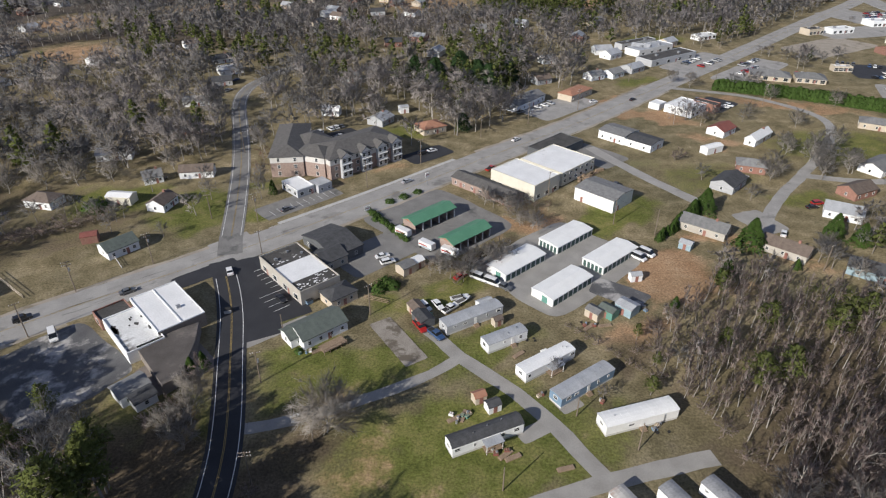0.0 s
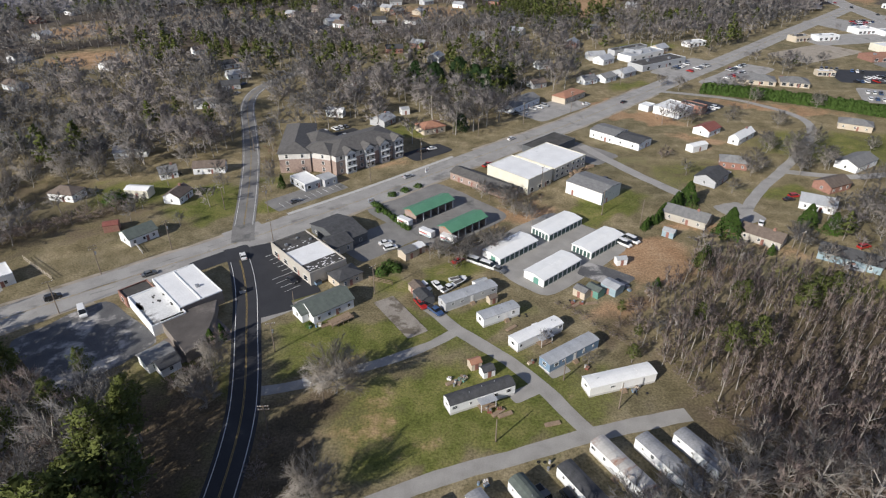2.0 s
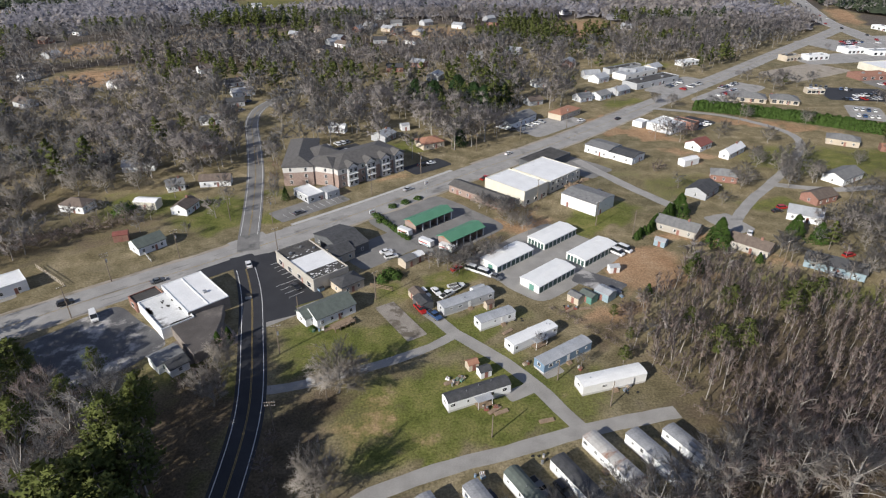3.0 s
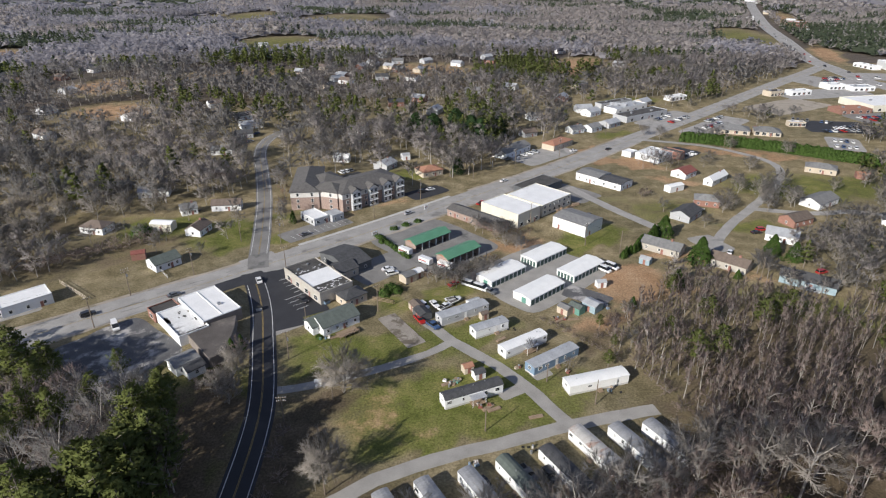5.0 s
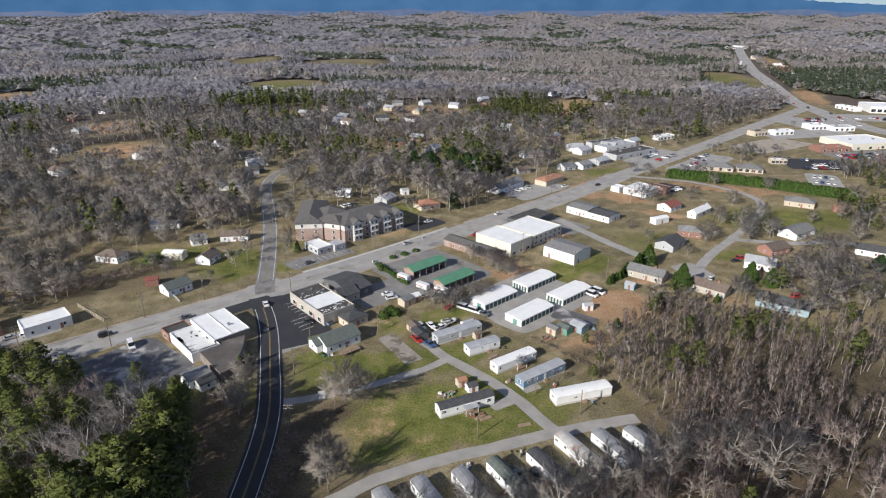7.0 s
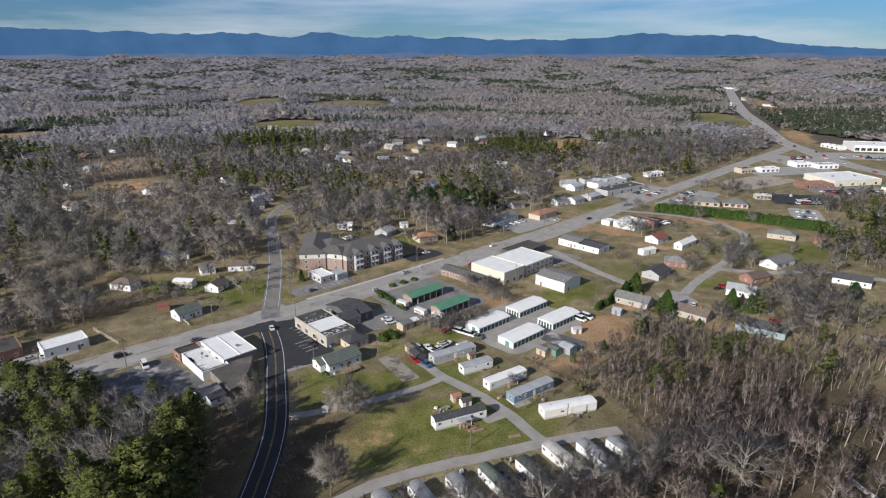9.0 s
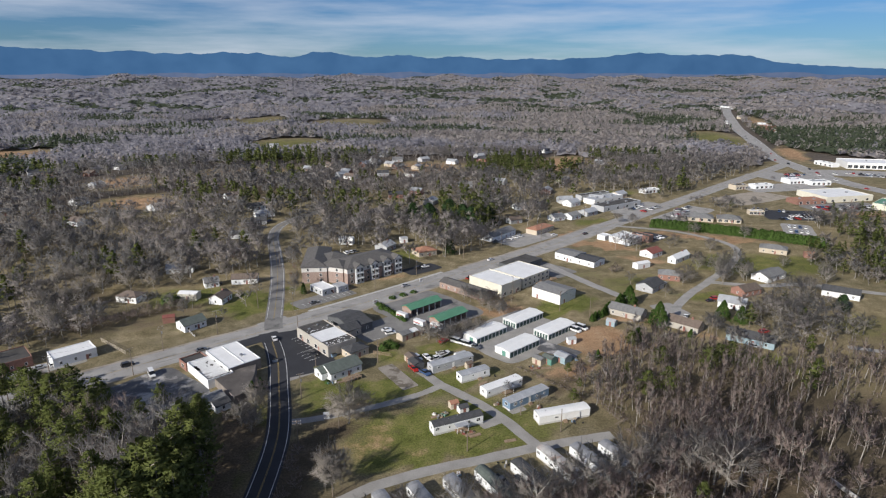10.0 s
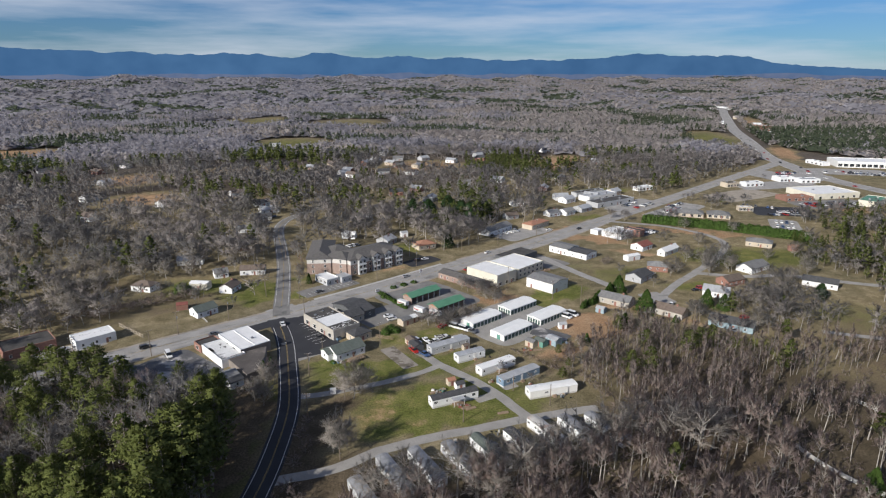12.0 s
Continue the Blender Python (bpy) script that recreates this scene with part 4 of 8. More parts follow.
# sheds
SHEDS = [(3.2, 197.3, 2.9, 2.4, 25, 2.0, "tan_wall", "orange_roof", "small tan garden shed with a brown roof"),
         (6.2, 194.6, 3.2, 2.6, 25, 2.0, "white_siding", "char_shingle", "small white garden shed with a dark roof"),
         (36.5, 229, 4.2, 3.2, -48, 2.4, "tan_wall", "grey_shingle", "small tan and grey shed"),
         (40.5, 229.7, 4.6, 3.4, -48, 2.4, "door_green", "green_shingle", "small green wooden shed"),
         (46, 231.2, 5.2, 4.4, -48, 2.6, "teal_siding", "tin_roof", "pale teal shed with a domed grey roof"),
         (6.5, 232.8, 4.2, 3.0, 31, 2.3, "white_siding", "tin_roof", "white shed behind a mobile home"),
         (9.5, 225.5, 2.6, 2.0, 31, 2.0, "tan_wall", "brown_shingle", "little tan shed beside a mobile home"),
         (-16.5, 251.5, 5.0, 4.2, 42, 2.6, "tan_wall", "grey_shingle", "weathered tan outbuilding beside the yard"),
         (-13.5, 254.5, 4.2, 3.6, 42, 2.3, "tan_wall", "white_roof", "small outbuilding with a white roof"),
         (74, 265.5, 4.0, 3.2, -38, 2.2, "teal_siding", "tin_roof", "small pale teal shed"),
         (52.5, 247, 3.4, 2.4, 10, 2.1, "white_siding", "tin_roof", "small white trailer-like shed"),
         (-124.5, 298, 9.5, 5.0, -6, 3.2, "cream_wall", "white_roof", "plain cream shed with a flat pale roof"),
         (-25.7, 400, 4.5, 4.5, 20, 3, "white_siding", "tin_roof", "small white shed among trees"),
         (112.5, 347, 9.5, 4.2, 28, 2.8, "white_siding", "white_roof", "small white box building"),
         (219, 366, 6, 5, -20, 2.8, "brick", "orange_roof", "small brick shed with pink roof"),
         (-10.5, 226.5, 5.5, 4.2, -60, 2.2, "dark_siding", "char_shingle", "dark weathered lean-to shed"),
         (-12.5, 231, 4.5, 3.8, -60, 2.2, "tan_wall", "brown_shingle", "weathered brown wooden yard shed"),
         (-122.4, 269.7, 5, 4, 20, 2.6, "brick", "red_shingle", "small reddish shed behind a house"),
         (-38, 191, 1.8, 1.2, 10, 1.3, "white_siding", "tin_roof", "little white well house")]
for x, y, L, D, r, h, wall, top, label in SHEDS:
    building("shed", x, y, L, D, r, h, "gable", 0.7, wall, top, label, "shed", over=0.12, doors="f0" if h > 1.5 else "")

# wash bays with green roofs
def wash_bay(x, y, L, D, rot, bays):
    ob = thing("wash_bay", x, y, rot, "open car wash bay with a green roof and brick walls", "car wash", "car wash bays")
    h = 3.6
    part("roof", turned(gable_roof(L, D, h, 1.15, 0.5, 0.25)), M["green_metal"], ob)
    gab = turned(Geo().prism([(-D / 2, h), (D / 2, h), (0, h + 1.1)], -L / 2, -L / 2 + 0.3))
    part("end_wall", Geo().box(-L / 2, -L / 2 + 0.3, -D / 2, D / 2, -0.1, h), M["brown_brick"], ob)
    part("gable", gab, M["orange_roof"], ob)
    for i in range(1, bays + 1):
        u = -L / 2 + i * L / bays
        part("bay_wall", Geo().box(u - 0.25, u - 0.02, -D / 2 + 0.3, D / 2 - 0.3, -0.1, h), M["brown_brick"], ob)
        part("post", Geo().box(u - 0.3, u, -D / 2 - 0.06, -D / 2 + 0.28, -0.1, h - 0.1), M["trim"], ob, "white corner post")
    part("floor_slab", Geo().box(-L / 2 + 0.31, L / 2 - 0.31, -D / 2, D / 2, 0.02, 0.1), M["concrete"], ob)
    part("beam", Geo().box(-L / 2 + 0.31, L / 2, -D / 2 - 0.05, -D / 2 + 0.1, h - 0.35, h - 0.02), M["dark_siding"], ob)


wash_bay(-10.0, 283.0, 18.5, 6.4, 43, 5)
wash_bay(2.2, 269.5, 17.0, 6.4, 43, 5)

# shops along the main road
wb = building("store", -80.2, 228.2, 20.0, 12.6, -47, 4.4, "flat", wall="white_siding", top="white_roof", label="store with a bright white flat roof and dark rear wall", category="store", wins="b5", win=(2.2, 1.8), parapet=0.3)
vents(wb, [(3, 2, 1.0)], 4.2)
lower = building("store", -85.7, 219.3, 18.6, 9.4, -47, 3.6, "flat", wall="white_siding", top="worn_white_roof", label="lower store wing with a patched white roof", category="store", parapet=0.5, wins="l2", win=(2.0, 1.6))
building("store", -95.0, 227.6, 6.0, 8.5, -45, 3.3, "flat", wall="brick", top="dark_roof", label="brick store front with a dark flat roof", category="store", parapet=0.5, wins="l2 f1", win=(2.2, 1.6))
rnd = random.Random(41)
for k in range(16):
    u, v, w = rnd.uniform(-8.2, 2.5), rnd.choice((-3.9, -3.5, 3.4, 3.8, rnd.uniform(-3.6, 3.6))), rnd.uniform(0.4, 1.1)
    g = Geo()
    rim = [(u + w * rnd.uniform(0.6, 1.5) * math.cos(a), v + w * 0.6 * rnd.uniform(0.5, 1.2) * math.sin(a)) for a in (0, 0.9, 1.8, 2.7, 3.6, 4.5, 5.4)]
    g.v = [(min(8.9, max(-8.9, x)), min(4.3, max(-4.3, y)), z) for z in (3.205, 3.225) for x, y in rim]
    g.f = [(i, (i + 1) % 7, 7 + (i + 1) % 7, 7 + i) for i in range(7)] + [tuple(range(7, 14))]
    part("roof_stain", g, M["dark_roof"], lower, "dark worn patch of roof coating")
part("roof_step", Geo().box(-9.7, 9.7, -0.16, 0.16, 4.204, 4.42), M["white_roof"], wb, "low white roof step")
part("side_wall", Geo().box(10.02, 10.06, -6.3, 6.3, 0, 4.1), M["shaded_block"], wb, "dark weathered block side wall")
annex = thing("store_annex", -72.5, 211, 0, "low store annex with a brown gravel roof", "store")
RIM = [(-9.6, 1.4), (2.3, -12.2), (5.4, -8.6), (4.6, 3.4), (2.9, 11.4), (-1.4, 8.6)]
g = Geo()
g.v = [(x, y, z) for z in (-0.2, 3.1) for x, y in RIM]
g.f = [(i, (i + 1) % 6, 6 + (i + 1) % 6, 6 + i) for i in range(6)] + [tuple(range(6, 12))]
part("wall", g, M["shaded_block"], annex, "dark weathered block wall")
g = Geo()
g.v = [(x * 0.985, y * 0.985, z) for z in (3.1, 3.2) for x, y in RIM]
g.f = [(i, (i + 1) % 6, 6 + (i + 1) % 6, 6 + i) for i in range(6)] + [tuple(range(6, 12))]
part("roof", g, M["tar_gravel"], annex, "dark brown tar and gravel roof")
building("house", -77.8, 199.0, 7.0, 5.5, 48, 3.0, "gable", 1.0, "white_siding", "grey_shingle", "small white annex with a weathered grey roof", wins="f2 r1", doors="f0")
building("house", -74.2, 196.6, 5.0, 4.5, 48, 2.6, "gable", 1.0, "white_siding", "char_shingle", "small white porch wing with dark roof", wins="f1 r1", doors="r0")
bank = building("shop_row", -48.3, 247.6, 13.0, 25.0, 41, 4.7, "flat", wall="stone_wall", top="dark_roof", label="tan-walled shop row with a dark and white flat roof", category="shop", parapet=0.55, cap="stone_wall", wins="l4", doors="l-8 l5", win=(2.4, 1.8))
part("roof_patch", Geo().box(-6.4, 6.4, -6.5, 3.5, 4.26, 4.32), M["white_roof"], bank, "white roof membrane")
rnd = random.Random(19)
for k in range(34):
    u, v, a = rnd.uniform(-5.9, 5.9), rnd.uniform(-11.6, -6.9), rnd.uniform(0.15, 0.5)
    part("roof_fleck", Geo().box(u - a, u + a, v - 0.18, v + 0.18, 4.255, 4.275 + 0.001 * k), M["white_roof"], bank)
for k in range(10):
    u, v = rnd.uniform(-5.9, 5.9), rnd.uniform(4.2, 6.4)
    part("roof_fleck", Geo().box(u - 0.3, u + 0.3, v - 0.2, v + 0.2, 4.255, 4.275 + 0.001 * k), M["white_roof"], bank)
vents(bank, [(-3.5, 7.5, 0.9), (1.5, 9.5, 0.7), (4.5, 6, 0.7)], 4.3)
building("shop", -34.9, 236.8, 8.4, 6.4, 41, 3.0, "hip", 1.5, "tan_wall", "char_shingle", "small tan brick shop with a dark hip roof", "shop", wins="f2 l1", doors="f0")
building("shop", -41, 264.8, 11, 18, 43, 3.4, "gable", 2.0, "dark_siding", "char_shingle", "dark shop with a charcoal gable roof", "shop", wins="f2 l3 r3", doors="l0")
building("shop", -40.8, 256.5, 8.0, 8.5, 43, 3.2, "gable", 1.7, "tan_wall", "char_shingle", "shop wing with a charcoal gable roof", "shop", wins="f2", doors="r0")
building("house", -38.2, 222.0, 13.0, 8.2, 40, 3.1, "gable", 1.9, "white_siding", "green_shingle", "white house with a grey-green roof and back deck", wins="f4 b4 l1 r2", doors="f1", chimney=False)
building("house_wing", -44.0, 219.0, 4.6, 5.6, 40, 2.8, "gable", 1.2, "white_siding", "green_shingle", "small white house wing with a grey-green roof", "house", wins="l1 f1")
deck = thing("deck", -33.5, 216.0, 40, "raised wooden back deck with rails", "deck")
part("deck_floor", Geo().box(-3.5, 3.5, -1.6, 1.6, 0.9, 1.05), M["wood_deck"], deck)
for i in range(5):
    part("post", Geo().box(-3.4 + i * 1.68, -3.28 + i * 1.68, -1.58, -1.46, 0, 1.95), M["wood_deck"], deck)
part("rail", Geo().box(-3.5, 3.5, -1.6, -1.48, 1.85, 1.95), M["wood_deck"], deck)
cs = building("corner_shop", -61.0, 307.8, 7.4, 11.5, 43, 3.4, "flat", wall="grey_siding", top="white_roof", label="small grey-blue shop with a white flat roof", category="shop", wins="l3 f2", doors="f2.6", win=(1.6, 1.4), parapet=0.35, cap="trim")
building("canopy_shop", -52.6, 309.6, 6, 6.5, 43, 3.3, "flat", wall="grey_siding", top="tin_roof", label="low grey shop with a tin roof", category="shop", wins="f2", parapet=0.2)
building("motel", 11.5, 306.5, 29.5, 7.5, -43, 3.3, "gable", 1.3, "brown_brick", "slate", "long low brick motel block with a dark roof", "motel", wins="f7 b7 l1 r1", doors="f-10 f-3 f4 f11")
cream = building("hardware_store", 26.5, 311.5, 15.5, 21.5, 44.5, 6.6, "flat", wall="cream_wall", top="white_roof", label="tall cream block store with a pale flat roof", category="store", parapet=0.4, wins="f3 l2", doors="f4", win=(2.0, 1.6))
whites = building("hardware_store", 41.5, 327, 22, 21.0, 44.5, 5.6, "flat", wall="cream_wall", top="white_roof", label="wide store with a bright white flat roof", category="store", parapet=0.3, wins="f6@1.8 f6@4.2", win=(1.6, 1.3))
building("lumber_shed", 44, 347, 24, 12, 44.5, 4.2, "flat", wall="dark_siding", top="dark_roof", label="open lumber shed with a dark flat roof", category="shed", parapet=0.3)
building("warehouse", 54.4, 299.6, 16.5, 13.2, -45, 5.0, "gable", 1.0, "white_metal", "grey_shingle", "white metal warehouse with a shallow grey roof", "warehouse", doors="f-5 r-3", over=0.2, wins="")
building("office", 75.5, 363.5, 13.5, 12.0, -46, 3.9, "gable", 0.9, "white_siding", "grey_shingle", "white block building with a grey roof", "shop", wins="f3", doors="f2", over=0.3)
building("office", 84.7, 354.0, 13.0, 11.0, -46, 3.4, "gable", 0.8, "white_siding", "char_shingle", "lower white block building with a dark roof", "shop", wins="f2 r2", doors="r1", over=0.3)
building("store", 37.2, 411.5, 26, 9.8, 50, 3.6, "gable", 1.9, "white_siding", "grey_shingle", "long white store with a grey gable roof", "store", wins="f6 l1", doors="f2")
building("store", 67, 426, 20, 9, 46, 3.4, "hip", 1.6, "tan_wall", "orange_roof", "shop with a rusty brown roof", "store", wins="f5", doors="f0")
building("sales_office", 119.5, 401.5, 17, 15, 43, 4.2, "flat", wall="white_siding", top="white_roof", label="white store with a white flat roof", category="store", parapet=0.5, wins="f4", win=(1.6, 1.4))
building("sales_office", 131, 404, 6, 12, 43, 4.4, "flat", wall="brick", top="dark_roof", label="red brick end of a store", category="store", parapet=0.5, wins="r2")
building("sales_office", 106.5, 407, 7, 6, 43, 3.2, "flat", wall="white_siding", top="white_roof", label="small white flat-roofed store annex", category="store", parapet=0.3)

# apartments: three storeys, brick and pale siding, gabled bays
def apartment_wing(x, y, L, D, rot, bays, label):
    ob = building("apartment_building", x, y, L, D, rot, 8.7, "hip", 2.7, "brown_brick", "slate", label, "apartments", over=0.6)
    part("siding_band", Geo().box(-L / 2 - 0.03, L / 2 + 0.03, -D / 2 - 0.03, D / 2 + 0.03, 6.1, 8.6), M["pale_band"], ob, "pale top-storey siding")
    for u in bays:
        bay = part("bay", Geo().box(u - 2.3, u + 2.3, -D / 2 - 1.6, -D / 2 - 0.035, -0.2, 8.7), M["grey_siding"], ob, "grey gabled bay with balconies")
        part("bay_roof", Geo().prism([(u - 2.8, 8.5), (u, 10.6), (u + 2.8, 8.5), (u + 2.8, 8.75), (u, 10.9), (u - 2.8, 8.75)], -D / 2 - 2.0, -D / 2 + 3.5), M["slate"], bay)
        part("bay_gable", Geo().prism([(u - 2.3, 8.7), (u + 2.3, 8.7), (u, 10.5)], -D / 2 - 1.6, -D / 2 - 1.3), M["trim"], bay)
        for z in (1.6, 4.5, 7.4):
            for du in (-1.2, 1.2):
                window(ob, u + du, -D / 2 - 1.6, z, 0, 1.5, 1.7)
        for z in (2.9, 5.8):
            part("balcony", Geo().box(u - 2.3, u + 2.3, -D / 2 - 2.2, -D / 2 - 1.62, z, z + 0.16), M["trim"], bay)
    n = int(L / 5)
    for z in (1.6, 4.5, 7.4):
        for k in range(n):
            u = (k + 0.5) / n * L - L / 2
            if all(abs(u - v) > 3.3 for v in bays):
                window(ob, u, -D / 2 - 0.03, z, 0, 1.3, 1.6)
            window(ob, -u, D / 2 + 0.03, z, 180, 1.3, 1.6)
        for side in "lr":
            for u in (-D / 4, D / 4):
                px, py = on_side(side, L + 0.06, D, u)
                window(ob, px, py, z, SIDES[side], 1.2, 1.6)
    return ob


apartment_wing(-42.6, 336.0, 35.5, 19.5, 41, (-11, -1.5, 6.5, 14), "three-storey brick apartment wing with grey gabled bays")
apartment_wing(-60.5, 340.0, 13, 15, 41, (), "three-storey brick link between apartment wings")
apartment_wing(-57.0, 326.5, 14, 11, -20, (), "three-storey brick apartment link at the front")
apartment_wing(-69.5, 339.0, 37, 13, 96, (), "three-storey brick apartment wing with a charcoal hip roof")

# houses round about: x, y, length, depth, turn, wall, roof, kind of roof, label
HOUSES = [(-110, 263.5, 10, 7.5, 50, "white_siding", "green_shingle", "gable", "white house with a dark green roof beside the main road"),
          (-108, 294.5, 9, 7, 78, "white_siding", "brown_shingle", "gable", "white house with a dark brown gable roof"),
          (-120.5, 316.5, 7, 6, 30, "white_siding", "grey_shingle", "gable", "small white house among trees"),
          (-152, 296, 11, 7.5, -12, "white_siding", "brown_shingle", "hip", "white house behind bare trees"),
          (-104.5, 322, 13, 6, 8, "white_siding", "brown_shingle", "gable", "small house beside the side road"),
          (-146, 340, 14, 7, 12, "white_siding", "tin_roof", "gable", "long white house in the trees"),
          (-183, 392, 13, 9, 20, "grey_siding", "grey_shingle", "gable", "grey house in the woods"),
          (-168, 347, 12, 9, 40, "dark_siding", "char_shingle", "gable", "dark house in the woods"),
          (-137, 474, 14, 10, 30, "white_siding", "tin_roof", "gable", "pale house beside the side road"),
          (-134, 449, 11, 8, 20, "grey_siding", "char_shingle", "gable", "grey house beside the side road"),
          (-136, 412, 13, 7, 15, "white_siding", "grey_shingle", "gable", "long white house in the trees"),
          (-125, 371, 12, 8, 20, "brick", "brown_shingle", "gable", "brick house in the trees"),
          (-150, 500, 12, 9, 30, "white_siding", "char_shingle", "gable", "white house at the end of the street"),
          (-36, 384, 10, 9, 60, "grey_siding", "tin_roof", "gable", "grey house with a pale metal roof"),
          (-11.5, 373, 12, 10, 30, "tan_wall", "orange_roof", "hip", "house with an orange-brown hip roof"),
          (-60.5, 458, 13, 9, 10, "white_siding", "grey_shingle", "gable", "white two-storey house in the woods"),
          (-62, 396, 9, 5, -10, "white_siding", "white_roof", "gable", "small white outbuilding among bare trees"),
          (84.5, 461, 10, 8, 30, "white_siding", "grey_shingle", "gable", "white house near the main road"),
          (97, 466, 11, 9, 40, "white_siding", "grey_shingle", "gable", "white house near the main road"),
          (112, 478, 13, 9, 40, "grey_siding", "tin_roof", "gable", "house with a pale roof near the main road"),
          (125.5, 370, 11, 8.5, 40, "white_siding", "red_shingle", "gable", "white house with a red roof"),
          (138.5, 360, 17, 5, 43, "white_siding", "white_roof", "gable", "long white mobile home"),
          (121.5, 328, 11, 8, -20, "brick", "grey_shingle", "hip", "brick house with a grey roof"),
          (106, 312, 13, 9, 46, "grey_siding", "char_shingle", "gable", "blue-grey house with a charcoal roof"),
          (84.1, 277, 15.5, 7.5, -38, "stone_wall", "grey_shingle", "gable", "weathered grey long house"),
          (105, 262.5, 14, 7, -43, "stone_wall", "brown_shingle", "gable", "weathered tan long house beside a conifer"),
          (127, 248, 18, 7, -36, "teal_siding", "char_shingle", "gable", "pale blue house with a dark roof"),
          (137.4, 288, 12, 9, -30, "white_siding", "tin_roof", "gable", "white house with a pale grey-green roof"),
          (152, 305, 12, 8, 25, "brick", "brown_shingle", "gable", "red brick house with a faded brown roof"),
          (175, 328, 17, 9.5, 33, "white_siding", "grey_shingle", "gable", "white house with a grey roof"),
          (197, 301, 16, 7, -33, "white_siding", "char_shingle", "gable", "long white house with a dark roof"),
          (203, 377, 15, 9, -30, "tan_wall", "grey_shingle", "hip", "tan house with a grey roof"),
          (62, 498, 10, 8, 20, "white_siding", "grey_shingle", "gable", "white house in the woods"),
          (25, 470, 10, 8, 50, "tan_wall", "brown_shingle", "gable", "tan house in the woods"),
          (52, 452, 10, 7, 30, "grey_siding", "brown_shingle", "gable", "small grey house among bare trees")]
for x, y, L, D, r, wall, top, kind, label in HOUSES:
    building("house", x, y, L, D, r, 3.0, kind, 1.9, wall, top, label, wins="f3 b3 l1 r2", doors="f1.2", chimney=(int(x) % 3 == 0))
building("flat_shop", -144.5, 233.5, 15, 9, 44, 3.8, "flat", wall="white_siding", top="white_roof", label="white flat-roofed shop beside the main road", category="shop", wins="f3 l2", doors="f4", parapet=0.35)
building("flat_shop", -167, 226, 18, 13, 44, 4.0, "flat", wall="brick", top="dark_roof", label="brick shop with a dark streaked flat roof", category="shop", wins="f4", doors="f5", parapet=0.4)
building("flat_shop", -190, 212, 12, 10, 44, 3.8, "flat", wall="brick", top="grey_roof", label="brick shop with a grey flat roof", category="shop", wins="f3", doors="f3", parapet=0.4)

# commercial strip to the east and far along the main road
STRIP = [(131, 543, 34, 7, 33, 4.0, "grey_siding", "dark_roof", "long narrow shed with a dark roof"), (136, 526, 36, 12, 36, 4.5, "white_metal", "tin_roof", "long white metal workshop with pale roof"),
         (141, 504, 44, 13, 34, 4.2, "grey_siding", "dark_roof", "long grey workshop with a dark roof"), (190, 462, 22, 13, -20, 4, "tan_wall", "grey_shingle", "low tan office with a grey roof"),
         (211, 456, 16, 12, -20, 4, "tan_wall", "grey_shingle", "low tan office with a grey roof"), (242, 478.5, 11, 6, -5, 3.4, "tan_wall", "white_roof", "small tan car lot office with white roof"),
         (188, 566, 18, 8, 30, 3.5, "white_siding", "white_roof", "long white roadside building"), (277, 583, 15, 9, 22, 4.5, "tan_wall", "dark_roof", "tan roadside shop with dark roof"),
         (300, 587, 20, 9, 15, 4, "white_siding", "white_roof", "white flat-roofed roadside shop"), (341, 541, 46, 34, 12, 5, "cream_wall", "white_roof", "large shop with a wide white roof"),
         (360, 502, 30, 14, 43, 5, "cream_wall", "green_metal", "shop with a green roof"), (345, 614, 16, 13, 10, 4.5, "white_siding", "white_roof", "white shop beside the main road"),
         (365, 606, 20, 11, 5, 4, "white_siding", "tin_roof", "white shop with a pale metal roof"), (500, 710, 84, 36, -14, 7, "white_metal", "white_roof", "very long shop with a white roof and dark glass front"),
         (446, 726, 28, 9, -80, 4, "white_siding", "white_roof", "low white flat-roofed highway shop"), (305, 521, 26, 14, 8, 3.6, "brick", "orange_roof", "low shop with a faded red roof"),
         (640, 1135, 70, 20, -70, 5, "brick", "white_roof", "long brick shop beside the highway"), (618, 1200, 30, 18, -70, 5, "brick", "white_roof", "brick shop beside the highway"), (782, 1762, 62, 26, -67, 7, "white_siding", "white_roof", "large white shop at the end of the highway"),
         (575, 1290, 30, 16, 66, 5, "white_siding", "white_roof", "far white flat-roofed shop"), (672, 1420, 34, 18, 66, 5, "tan_wall", "white_roof", "far tan flat-roofed shop"),
         (588, 1130, 22, 14, 68, 5, "brick", "red_shingle", "far shop with a red roof"), (566, 1070, 20, 12, 68, 4.5, "white_siding", "white_roof", "far white roadside shop"), (628, 1240, 24, 14, 68, 5, "white_siding", "white_roof", "far white roadside shop"), (560, 1320, 26, 14, 68, 5, "tan_wall", "tin_roof", "far tan roadside shop")]
for x, y, L, D, r, h, wall, top, label in STRIP:
    ob = building("shop", x, y, L, D, r, h if "shingle" not in top else 2.7, "flat" if "shingle" not in top else "hip", 2.4, wall=wall, top=top, label=label, category="shop", parapet=0.5, wins="f4" if L < 60 else "f14", doors="f2", win=(2.6, 2.0) if L < 60 else (4.6, 3.4), sill=1.5 if L < 60 else 2.6, group="shops of the far strip")
    if "shingle" not in top:
        vents(ob, [(-L * 0.2, 1, 1.6), (L * 0.22, -2, 1.6)], h - 0.45)

